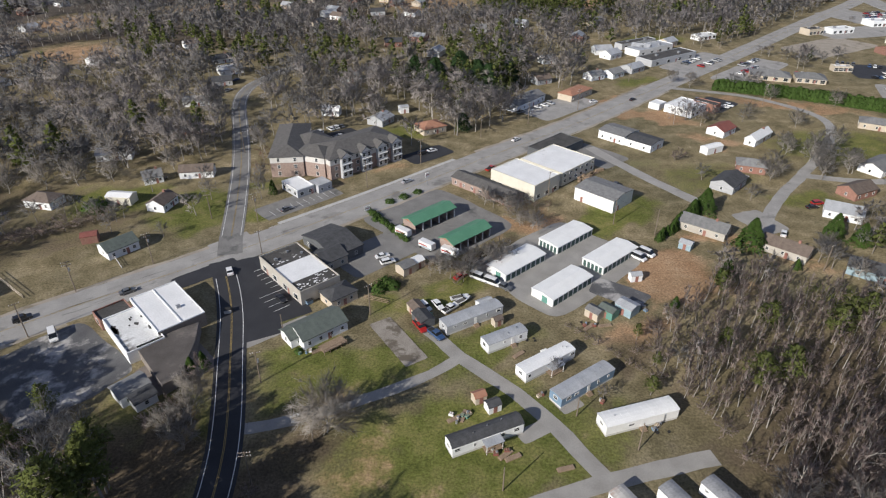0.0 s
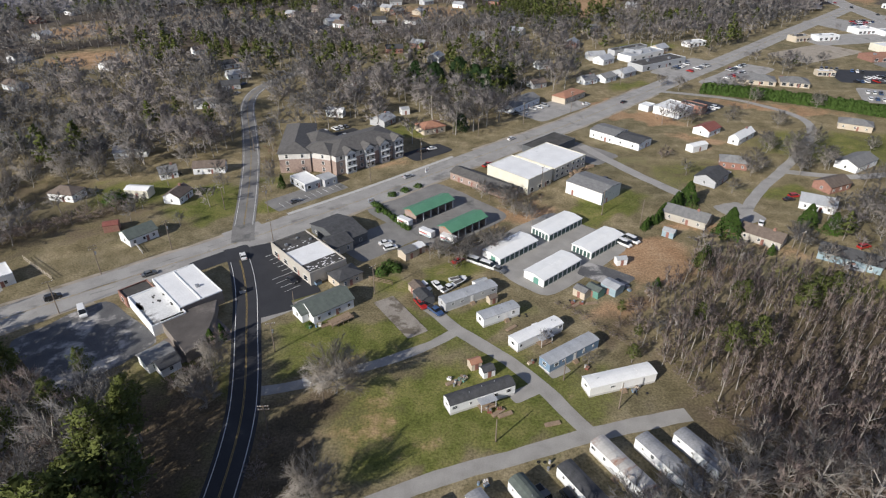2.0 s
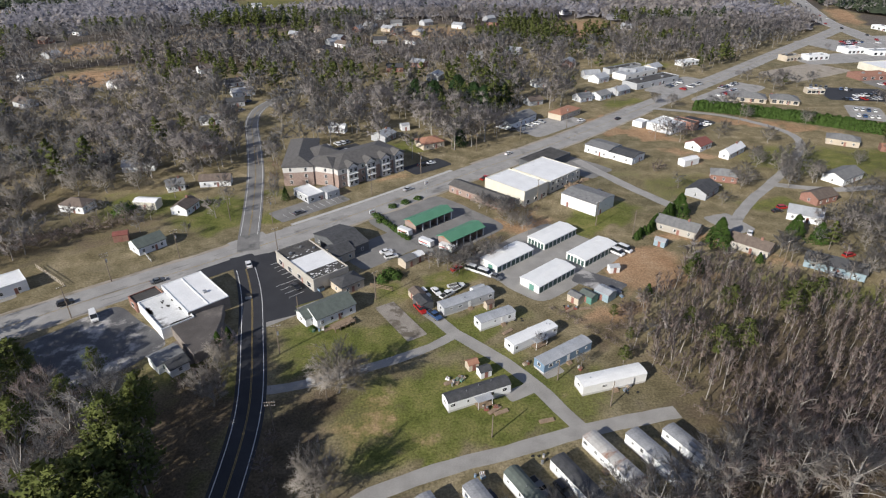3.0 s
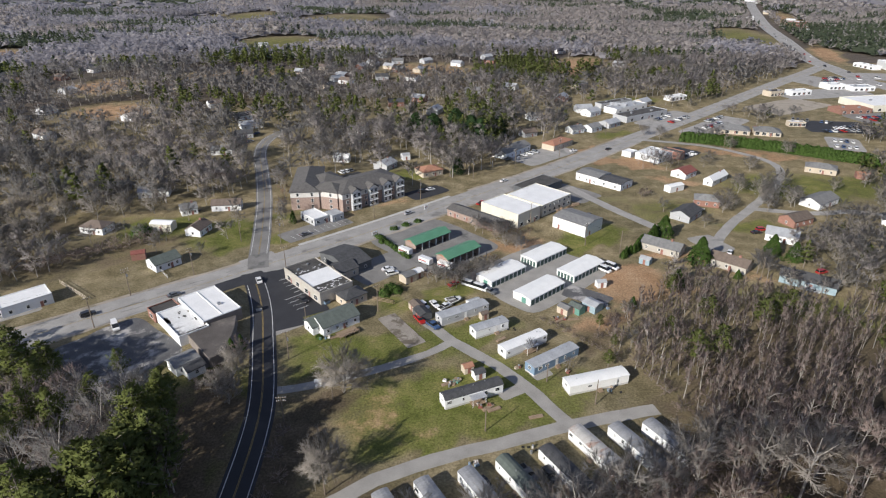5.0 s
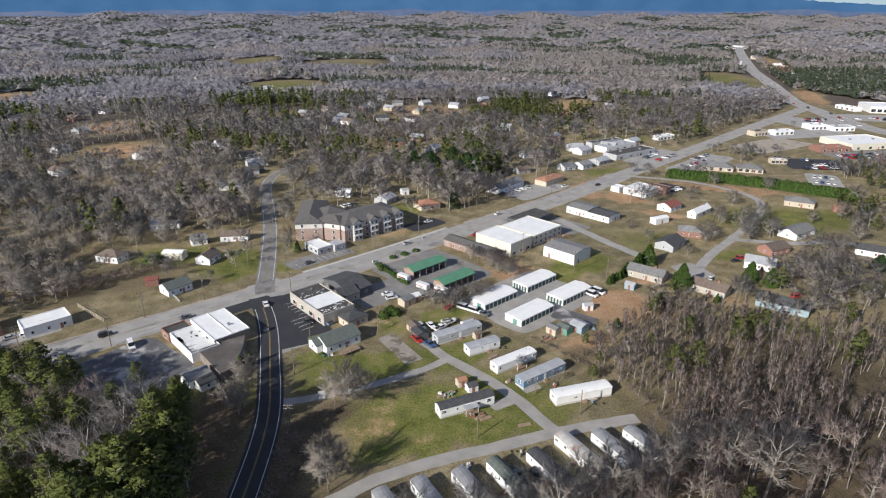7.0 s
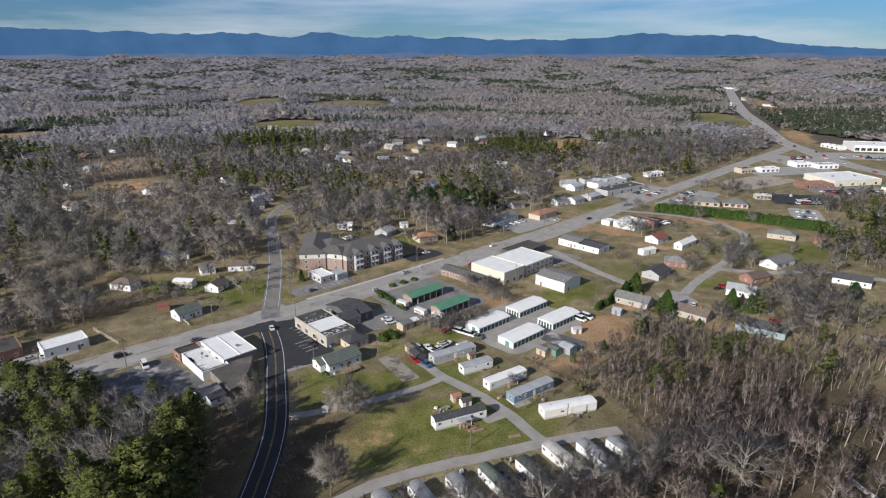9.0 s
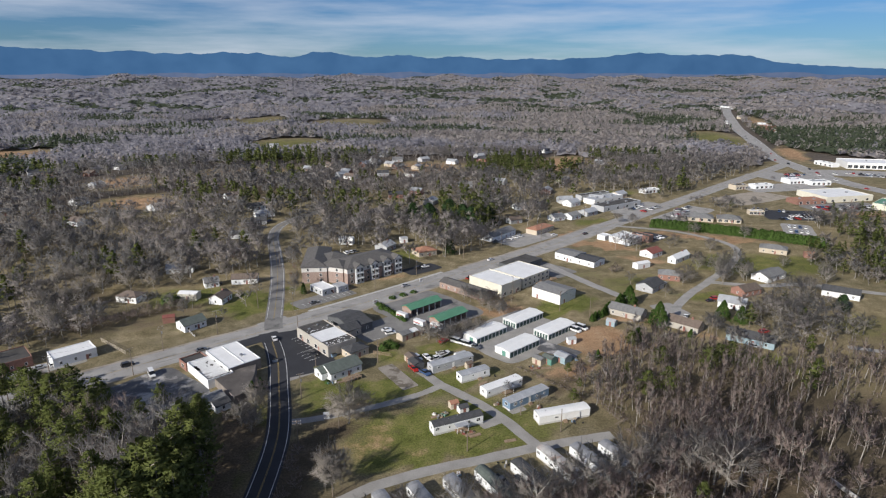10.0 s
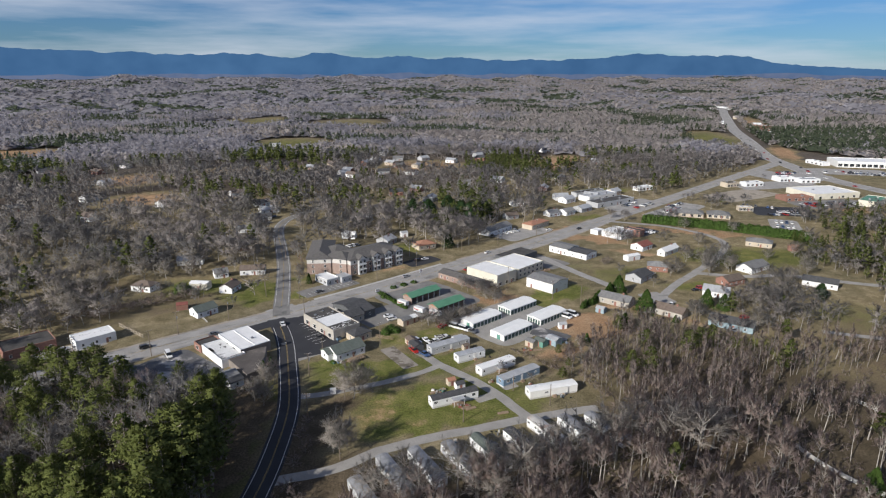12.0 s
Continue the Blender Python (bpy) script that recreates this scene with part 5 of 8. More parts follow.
# far houses, pale specks among the woods: x, y pairs by neighbourhood
rnd = random.Random(5)
FAR = [(-690, 1060), (-584, 1016), (-509, 881), (-366, 659), (-430, 660), (-412, 664), (-380, 1015), (-360, 936), (-313, 862), (-313, 1050), (-238, 894), (-99, 670), (-102, 651), (-84, 747), (-75, 803), (-49, 702), (-36, 651), (-94, 724), (100, 526), (106, 512), (127, 526), (157, 548), (-104, 617), (-96, 640), (-60, 655), (-78, 808), (-52, 760), (-20, 757), (45, 760), (48, 790), (137, 838), (188, 735), (10, 740), (-150, 690), (-130, 720), (-60, 720), (-30, 700), (-215, 640), (-240, 610),
       (-330, 590), (-360, 700), (-180, 540), (-230, 500), (-260, 450),
       (-300, 520), (-340, 480), (60, 610), (20, 590), (-20, 560), (90, 560), (-10, 520), (-45, 540), (120, 620), (200, 2650), (215, 2690), (235, 2660), (255, 2680), (275, 2640), (290, 2670), (310, 2690), (330, 2660), (350, 2700), (-700, 2500), (-680, 2560),
       (-640, 2530), (-600, 2500), (-720, 2440), (560, 2300), (600, 2330), (640, 2280), (700, 2350), (-240, 2200), (-200, 2220), (-160, 2260), (420, 2900), (470, 2950), (520, 2880), (760, 2300)]
for x, y in FAR:
    s = 1.0 + max(0, (y - 900)) / 2500
    wall = rnd.choice(("white_siding", "white_siding", "tan_wall", "grey_siding", "brick"))
    top = rnd.choice(("grey_shingle", "brown_shingle", "tin_roof", "char_shingle"))
    building("house", x + rnd.uniform(-4, 4), y + rnd.uniform(-4, 4), 12 * s, 9 * s, rnd.choice((10, 40, -30, 70)), 3.4, "gable", 2.2, wall, top, "distant house among bare woods", wins="f2 l1", doors="f1.2", group="distant houses")

# ---- vehicles ----
SHAPES = dict(
    sedan=(4.7, 1.8, 0.92, 1.45, [(-2.3, 0.3), (2.3, 0.3), (2.35, 0.62), (2.2, 0.78), (1.0, 0.95), (-1.6, 0.97), (-2.3, 0.9)], (-1.55, 1.05, -0.95, 0.45)),
    suv=(4.8, 1.9, 1.05, 1.75, [(-2.35, 0.35), (2.35, 0.35), (2.4, 0.75), (2.25, 0.95), (1.1, 1.08), (-2.3, 1.1), (-2.4, 0.9)], (-2.2, 1.15, -1.95, 0.55)),
    pickup=(5.5, 1.95, 1.05, 1.8, [(-2.75, 0.4), (2.75, 0.4), (2.8, 0.8), (2.6, 1.02), (1.4, 1.12), (-2.75, 1.08)], (-0.75, 1.45, -0.6, 0.85)),
    van=(5.4, 2.0, 1.15, 2.3, [(-2.65, 0.35), (2.65, 0.35), (2.7, 0.85), (2.45, 1.1), (1.9, 1.2), (-2.65, 1.2)], (-2.62, 1.95, -2.55, 1.15)))


def car(x, y, rot, kind="sedan", colour="white", label="", group="", z=0.06, far=False):
    L, W, belt, top, prof, (c0, c1, t0, t1) = SHAPES[kind]
    ob = thing("car" if kind not in ("van", "pickup") else ("van" if kind == "van" else "pickup_truck"), x, y, rot, label or f"{colour} {kind if kind != 'suv' else 'sport utility'} car parked outdoors", "car", group, z=z)

    def body():
        g = Geo().prism(prof, -W / 2, W / 2)
        me_ = g.mesh("body", PAINT[colour])
        bm_ = bmesh.new()
        bm_.from_mesh(me_)
        bmesh.ops.bevel(bm_, geom=bm_.edges[:], offset=0.06, segments=1, affect="EDGES")
        bm_.to_mesh(me_)
        bm_.free()
        return me_

    def cabin():
        g, n, i = Geo(), belt - 0.02, 0.16
        g.v = [(c0, -W / 2 + 0.06, n), (c1, -W / 2 + 0.06, n), (c1, W / 2 - 0.06, n), (c0, W / 2 - 0.06, n),
               (t0, -W / 2 + i, top - 0.05), (t1, -W / 2 + i, top - 0.05), (t1, W / 2 - i, top - 0.05), (t0, W / 2 - i, top - 0.05)]
        g.f = [(3, 2, 1, 0), (4, 5, 6, 7), (0, 1, 5, 4), (1, 2, 6, 5), (2, 3, 7, 6), (3, 0, 4, 7)]
        return g.mesh("cabin_glass", M["car_glass"])

    b = part("body", cached((kind, colour), body), None, ob)
    part("cabin_glass", cached((kind, "cabin"), cabin), None, ob, "dark glass")
    part("roof", cached((kind, colour, "roof"), lambda: Geo().box(t0 - 0.02, t1 + 0.02, -W / 2 + 0.15, W / 2 - 0.15, top - 0.055, top, 0.03).mesh("roof", PAINT[colour])), None, ob)
    if kind == "pickup":
        part("bed", cached("bed", lambda: Geo().box(-2.6, -0.85, -0.8, 0.8, 1.075, 1.1).mesh("bed", M["rubber"])), None, ob, "dark cargo bed")
    wheel = cached("wheel", lambda: Geo().tube((0, -0.11, 0), (0, 0.11, 0), 0.33, 0.33, 12).mesh("wheel", M["rubber"]))
    rim = cached("rim", lambda: Geo().tube((0, -0.125, 0), (0, 0.125, 0), 0.19, 0.19, 8).mesh("rim", M["rim"]))
    for sx in (-0.3, 0.3):
        for sy in (-1, 1):
            wh = part("wheel", wheel, None, ob, at=(sx * L, sy * (W / 2 - 0.1), 0.33))
            if not far:
                part("rim", rim, None, wh)
    if far:
        return ob
    for sy in (-1, 1):
        part("headlight", cached("head", lambda: Geo().box(-0.05, 0.03, -0.2, 0.2, -0.08, 0.08).mesh("headlight", M["lamp_lens"])), None, b, at=(L / 2 - 0.02, sy * (W / 2 - 0.3), 0.68))
        part("taillight", cached("tail", lambda: Geo().box(-0.03, 0.05, -0.12, 0.12, -0.1, 0.1).mesh("taillight", M["tail_lens"])), None, b, at=(-L / 2 + 0.03, sy * (W / 2 - 0.22), 0.78))
    return ob


CARS = [(28, 360.2, 44, "sedan", "white", "white car on the main road"), (-97, 240, 40, "sedan", "grey", "grey sedan on the main road"), (-120, 227, 40, "suv", "black", "black car on the main road"), (-107.5, 219.5, -55, "van", "white", "white van on the crumbling lot"),
        (-70.4, 250.5, 115, "sedan", "white", "white car waiting at the junction"), (-57, 252.5, -46, "suv", "black", ""), (-51.5, 236.5, -46, "sedan", "black", ""), (-62.0, 291.5, 43, "sedan", "grey", ""),
        (-19.6, 315.3, 42, "sedan", "silver", "silver sedan on the main road"), (-22.5, 256, 25, "suv", "white", ""), (-24.5, 259.5, 25, "sedan", "white", ""),
        (-10.2, 232.6, -55, "suv", "white", "white car parked on grass"), (-6.6, 233.6, -60, "sedan", "white", "white car parked on grass"), (-3.2, 231.8, 45, "pickup", "white", "white truck parked on grass"),
        (-7.0, 220.5, -50, "pickup", "blue", "blue truck beside a shed"), (-11.3, 223.8, -60, "pickup", "red", "bright red truck beside a shed"), (12.5, 242.5, -40, "pickup", "grey", ""), (9.5, 244.5, -35, "van", "white", "white trailer van by the storage yard"), (5.5, 247.2, -35, "van", "white", "long white camper by the storage yard"),
        (56.6, 258.6, -48, "van", "white", "white van beside a storage building"), (60.0, 261.0, -48, "van", "white", "white van beside a storage building"),
        (44, 406.5, -40, "sedan", "white", ""), (48, 409.5, -40, "sedan", "white", ""), (51.5, 412.5, -40, "suv", "silver", ""), (34, 398, 30, "pickup", "grey", ""), (75, 415.5, 20, "sedan", "white", ""),
        (14.5, 327.5, 44, "pickup", "red", "red truck in front of a cream store"), (17, 323.5, 44, "sedan", "black", ""), (-10.2, 347, 30, "sedan", "white", ""), (-14, 344, 30, "suv", "black", ""),
        (97, 419, 43, "sedan", "black", "dark car on the main road"), (128, 416, -30, "sedan", "black", ""), (132.5, 418, -30, "suv", "grey", ""), (137, 411, -40, "pickup", "black", ""), (142, 407, -40, "sedan", "white", ""), (133, 296.5, 10, "suv", "red", ""), (129.5, 293.5, 10, "sedan", "black", ""),
        (110, 274, 60, "sedan", "white", ""), (137, 257, 20, "suv", "red", ""), (115.5, 319, 40, "sedan", "white", ""), (126, 243, -30, "sedan", "silver", ""), (-118, 318, 20, "sedan", "black", ""), (-121, 321, 20, "suv", "grey", ""),
        (15.5, 158.5, -60, "pickup", "grey", ""), (5.8, 155.5, -60, "sedan", "black", ""), (-13.5, 148.5, -60, "sedan", "black", ""), (20.5, 158, -60, "suv", "black", ""), (44.5, 162, -58, "sedan", "black", ""), (34, 161.5, -60, "sedan", "blue", ""),
        (-147, 227, 40, "suv", "white", ""), (-152, 225, 40, "sedan", "silver", ""), (-61, 396, 0, "pickup", "white", ""), (36, 345, 44, "pickup", "silver", ""), (62, 312, -40, "pickup", "black", ""), (0, 248, 45, "sedan", "red", "red car beside bare shrubs")]
CARS += [(x, y, r, k, c, "") for x, y, r, k, c in ((-141, 478, 60, "suv", "white"), (-133, 476, 30, "sedan", "silver"), (-134, 440, 70, "pickup", "white"), (-126.5, 436, 60, "sedan", "white"), (-133, 429, 20, "suv", "grey"), (-128, 456, 70, "sedan", "blue"), (145, 409, -40, "suv", "white"), (136, 415, -40, "pickup", "black"), (305, 592, -50, "sedan", "white"), (284, 598, -50, "suv", "black"), (188, 481, 43, "sedan", "red"), (186, 492, 43, "pickup", "red"), (417, 662, -60, "van", "white"), (395, 655, -60, "suv", "white"))]
for x, y, r, k, colour, label in CARS:
    car(x, y, r, k, colour, label)

rnd = random.Random(11)
PARKED = [(-66, 368, 40, 3.0, 7), (-62, 356, 40, 3.0, 5), (249, 495.5, -28, 3.0, 9), (253, 461, 4, 3.2, 8), (262, 470, 4, 3.2, 7), (246, 438, -22, 3.4, 5), (240, 425, -22, 3.4, 4), (150, 494, 43, 3.2, 6), (158, 487, 43, 3.2, 8), (176, 470, 43, 3.4, 7), (185, 489, 43, 3.2, 7),
          (300, 500, 10, 3.2, 12), (302, 492, 10, 3.2, 13), (340, 500, 10, 3.2, 6), (352, 640, 20, 3.4, 8), (358, 650, 20, 3.4, 8), (364, 660, 20, 3.4, 6), (432, 668, -15, 3.5, 16), (436, 658, -15, 3.5, 16), (444, 646, -15, 3.5, 12), (210, 470, -20, 3.2, 5)]
for x, y, r, gap, n in PARKED:
    for i in range(n):
        if rnd.random() < 0.8:
            car(x + i * gap * math.cos(radians(r)), y + i * gap * math.sin(radians(r)), r + 90, rnd.choice(("sedan", "suv", "suv", "pickup")), rnd.choice(("white", "white", "silver", "black", "grey", "red", "blue")), "", "parked cars in rows", z=0.06 + land(x, y), far=True)
for k in range(34):
    i = int((0.1 + 0.85 * k / 34) * len(HIGHWAY))
    p, d, lane = HIGHWAY[i], (HIGHWAY[i + 1] - HIGHWAY[i]).normalized(), rnd.choice((-6, -2.5, 2.5, 6))
    if p.y > 480:
        car(p.x + lane * d.y, p.y - lane * d.x, math.degrees(math.atan2(d.y, d.x)), rnd.choice(("sedan", "suv")), rnd.choice(("white", "black", "red")), "car on the far highway", "cars on the main road", z=0.06 + land(p.x, p.y), far=True)


# ---- boats and trailers on the grass ----
def boat(x, y, rot):
    ob = thing("boat", x, y, rot, "small white motor boat on a road trailer", "boat")
    g = Geo()
    for u, w, z0, z1 in ((-2.6, 0.9, 0.65, 1.25), (0.6, 0.95, 0.6, 1.3), (2.1, 0.55, 0.75, 1.4), (2.9, 0.06, 1.05, 1.45)):
        g.v += [(u, -w * 0.5, z0), (u, w * 0.5, z0), (u, w, z1), (u, -w, z1)]
    g.f = [(4 * i + j, 4 * i + 4 + j, 4 * i + 4 + (j + 1) % 4, 4 * i + (j + 1) % 4) for i in range(3) for j in range(4)] + [(0, 1, 2, 3), (15, 14, 13, 12)]
    hull = part("hull", g, PAINT["white"], ob)
    part("cockpit", Geo().box(-2.2, 0.7, -0.62, 0.62, 1.3, 1.36), M["interior"], hull, "dark cockpit floor")
    part("windscreen", Geo().box(0.7, 0.95, -0.6, 0.6, 1.32, 1.7), M["car_glass"], hull)
    part("chassis", Geo().box(-2.3, 3.6, -0.08, 0.08, 0.4, 0.55).box(-1.2, -1.0, -0.85, 0.85, 0.35, 0.5), M["steel"], ob)
    for s in (-1, 1):
        part("wheel", cached("boat_wheel", lambda: Geo().tube((0, -0.1, 0), (0, 0.1, 0), 0.32, 0.32, 10).mesh("wheel", M["rubber"])), None, ob, at=(-1.1, s * 0.95, 0.32))


boat(-0.5, 236.6, 20)
boat(0.3, 235.0, 40)


# ---- poles, signs, fences ----
def utility_pole(x, y, rot, h=10.5, arms=1, can=False, lamp=False):
    ob = thing("utility_pole", x, y, rot, "weathered wooden utility pole with crossarms" if arms else "plain weathered wooden utility pole", "pole", "utility poles")
    part("pole", Geo().tube((0, 0, -0.3), (0, 0, h), 0.17, 0.11, 8), M["wood_pole"], ob)
    for i in range(arms):
        z = h - 0.35 - i * 0.95
        arm = part("crossarm", Geo().box(-1.25, 1.25, -0.06, 0.06, z, z + 0.12), M["wood_pole"], ob)
        for u in (-1.1, -0.5, 0.5, 1.1):
            part("insulator", Geo().tube((u, 0, z + 0.12), (u, 0, z + 0.34), 0.055, 0.04, 6), M["trim"], arm)
    if can:
        part("transformer", Geo().tube((0.32, 0, h - 3.2), (0.32, 0, h - 2.2), 0.24, 0.24, 10), M["steel"], ob, "grey transformer can")
    if lamp:
        part("lamp_arm", Geo().tube((0, 0, h - 1.5), (0, -1.6, h - 1.0), 0.04, 0.03, 6), M["steel"], ob)
        part("lamp_head", Geo().box(-0.13, 0.13, -2.1, -1.5, h - 1.08, h - 0.92), M["steel"], ob)
    return ob


POLES = [(-112.3, 240.3, 40, 10.5, 2, 1), (-95.9, 255.6, 40, 11, 2, 1), (-70.3, 283.2, 40, 11, 3, 1), (-87.2, 285.2, 15, 9.5, 1, 0), (-48.8, 203.1, 15, 9.5, 1, 1), (-43.3, 174.3, 5, 9.5, 2, 0), (6.8, 172.9, 30, 6.8, 0, 0),
         (-25.3, 229.7, 40, 10, 1, 0), (34.6, 303.4, 40, 10, 1, 0), (54.1, 281.3, 40, 10, 1, 0), (66.2, 273.5, 40, 10, 0, 0), (36.3, 182.9, 20, 8, 0, 0), (-114.4, 219.8, 40, 11, 1, 0), (-14.6, 332.5, 40, 11, 1, 1), (-34.8, 310.6, 40, 11, 1, 0),
         (12.2, 364.5, 40, 11, 3, 1), (36.2, 382.5, 40, 11, 2, 1), (64.3, 403, 40, 11, 2, 0), (-141, 214, 40, 11, 2, 1), (-62.5, 259, 40, 10, 1, 0), (62, 440, 40, 11, 2, 0), (104, 455, 40, 11, 1, 0), (150, 443, 40, 11, 1, 0), (-33, 185, 15, 6, 0, 0), (-29.5, 153, 20, 7, 0, 0),
         (112, 252, 30, 9, 1, 0), (164, 412, 30, 11, 2, 0), (-92, 345, 15, 10, 1, 0), (-105, 372, 15, 10, 1, 0), (186, 530, 40, 11, 1, 0), (230, 575, 40, 11, 1, 0), (-47, 220, 10, 7.5, 0, 0), (25, 192.5, 20, 6, 0, 0), (152, 262, 20, 10, 1, 0)]
for x, y, r, h, arms, can in POLES:
    utility_pole(x, y, r, h, arms, bool(can))


def wire(a, b, sag=0.7):
    ob = tagged(new("power_line"), "thin dark power line between poles", "cable", "power lines")
    g, n = Geo(), 10
    ps = [Vector(a).lerp(Vector(b), i / n) - Vector((0, 0, 4 * sag * (i / n) * (1 - i / n))) for i in range(n + 1)]
    for p, q in zip(ps, ps[1:]):
        g.tube(p, q, 0.013, 0.013, 3)
    part("cable", g, M["rubber"], ob)


for (i, j) in ((0, 1), (1, 2), (15, 16), (16, 17), (13, 15), (4, 5), (14, 13), (18, 0), (8, 9), (9, 10)):
    p, q = POLES[i], POLES[j]
    wire((p[0], p[1], p[3] - 0.1), (q[0], q[1], q[3] - 0.1))


def fence(x, y, L, rot, h=1.1, mat="trim", label="pale board fence", gap=2.4):
    ob = thing("fence", x, y, rot, label, "fence")
    n = int(L / gap)
    post = cached(("post", h, mat), lambda: Geo().box(-0.06, 0.06, -0.06, 0.06, -0.1, h + 0.08).mesh("post", M[mat]))
    for i in range(n + 1):
        part("post", post, None, ob, at=(-L / 2 + i * L / n, 0, 0))
    for z in (0.25, 0.62, 1.0):
        part("board", Geo().box(-L / 2, L / 2, -0.09, -0.062, h * z - 0.16, h * z), M[mat], ob)


fence(-133.8, 243.1, 20, -37, 1.6, "tan_wall", "weathered board fence beside the main road")
fence(-107.5, 256.5, 9, -50, 1.1, "skirting", "pale board fence beside a house")
fence(-24, 236, 8, -20, 1.4, "wood_deck", "brown board fence beside a shop")
fence(150, 168, 40, -60, 1.4, "skirting", "pale board fence at the edge of the woods")


def sign(x, y, rot, w, h, z, colour, label):
    ob = thing("sign", x, y, rot, label, "sign")
    part("post", Geo().tube((0, 0, -0.2), (0, 0, z), 0.1, 0.1, 6), M["steel"], ob)
    part("panel", Geo().box(-w / 2, w / 2, -0.12, 0.12, z, z + h), colour, ob)
    part("stripe", Geo().box(-w * 0.38, w * 0.38, -0.14, -0.122, z + h * 0.4, z + h * 0.6), M["door_paint"], ob)


sign(-32.5, 289.5, 40, 2.4, 1.5, 1.2, M["trim"], "low white roadside sign with a coloured bar")
sign(-11.5, 313, 40, 1.8, 1.8, 3.5, M["trim"], "white roadside sign on a post")
sign(39, 392, 45, 2.2, 1.4, 2.5, M["trim"], "white sign in front of a store")

# painted stalls
def stall_lines(x, y, rot, n, gap, length, label):
    ob = thing("stall_markings", x, y, rot, label, "road marking", z=0.095, kind="structure")
    line = cached(("stall", length), lambda: Geo().box(-0.07, 0.07, -length / 2, length / 2, 0, 0.006).mesh("stall_line", M["line_white"]))
    for i in range(n):
        part("stall_line", line, None, ob, at=(i * gap, 0, 0))


stall_lines(-61.5, 252.5, -49, 6, 2.8, 5.0, "white painted parking stall lines")
stall_lines(-56.0, 238.8, -49, 4, 2.8, 5.0, "white painted parking stall lines")
stall_lines(-66.5, 289.0, 43, 10, 2.8, 4.6, "white painted parking stall lines")

# dumpsters, bins and yard clutter
def dumpster(x, y, rot, mat, label):
    ob = thing("dumpster", x, y, rot, label, "dumpster")
    part("bin", Geo().box(-0.9, 0.9, -0.75, 0.75, 0.12, 1.25, -0.08), M[mat], ob)
    part("lid", Geo().box(-0.99, 0.99, -0.84, 0.84, 1.25, 1.32), M["rubber"], ob)


dumpster(-43.2, 235.0, 41, "blue_siding", "blue bin beside a shop wall")
dumpster(-65.0, 230.5, 20, "skirting", "pale bin beside the road")
dumpster(20, 302, 43, "grey_siding", "grey dumpster behind a store")


def pallet_stack(x, y, rot, n, label):
    ob = thing("lumber_stack", x, y, rot, label, "lumber")
    for k in range(n):
        part("board", Geo().box(-1.8 + 0.13 * (k % 3), 1.8 + 0.1 * (k % 2), -0.55, 0.55, 0.02 + k * 0.17, 0.15 + k * 0.17), M["wood_deck"], ob)


rnd = random.Random(3)
for i in range(9):
    u, v = rnd.uniform(-2, 17), rnd.uniform(-14.5, -11.8)
    pallet_stack(41.5 + u * 0.71 - v * 0.70, 327 + u * 0.70 + v * 0.71, 44 + rnd.uniform(-30, 30), rnd.randint(2, 6), "stack of weathered boards behind a store")
for x, y, r in ((-2.5, 191.5, 30), (-0.5, 192.3, 70), (9.5, 180.8, 25), (20, 178, 15), (14, 213, 40), (34, 224, 40), (38.5, 224.8, 10), (-37, 214.5, 30), (8, 181.5, 40), (57, 231.5, 60)):
    pallet_stack(x, y, r, 2, "low pile of boards in the yard")


for i in range(11):
    pallet_stack(rnd.uniform(47.5, 57), rnd.uniform(312.5, 322), rnd.uniform(0, 180), rnd.randint(2, 7), "heap of weathered timber behind a store")


def barrel(x, y, mat, label):
    ob = thing("barrel", x, y, 0, label, "barrel")
    part("drum", Geo().tube((0, 0, 0), (0, 0, 0.88), 0.29, 0.29, 10), M[mat], ob)
    part("lid", Geo().tube((0, 0, 0.88), (0, 0, 0.91), 0.27, 0.27, 10), M["steel"], ob)


def crate(x, y, rot, mat, label):
    ob = thing("crate", x, y, rot, label, "crate")
    part("box", Geo().box(-0.55, 0.55, -0.4, 0.4, 0.0, 0.62), M[mat], ob)
    for u in (-0.45, 0.0, 0.45):
        part("slat", Geo().box(u - 0.08, u + 0.08, -0.43, 0.43, 0.622, 0.66), M["wood_deck"], ob)


def old_tyre(x, y):
    ob = thing("old_tyre", x, y, rnd.uniform(0, 90), "old black tyre lying in a yard", "tyre")
    ring, n = Geo(), 12
    for k in range(n):
        c, d = math.cos(k * math.tau / n), math.sin(k * math.tau / n)
        ring.v += [(0.34 * c, 0.34 * d, 0), (0.34 * c, 0.34 * d, 0.2), (0.19 * c, 0.19 * d, 0.2), (0.19 * c, 0.19 * d, 0)]
    ring.f = [(4 * k + j, 4 * ((k + 1) % n) + j, 4 * ((k + 1) % n) + (j + 1) % 4, 4 * k + (j + 1) % 4) for k in range(n) for j in range(4)]
    part("tyre", ring, M["rubber"], ob)


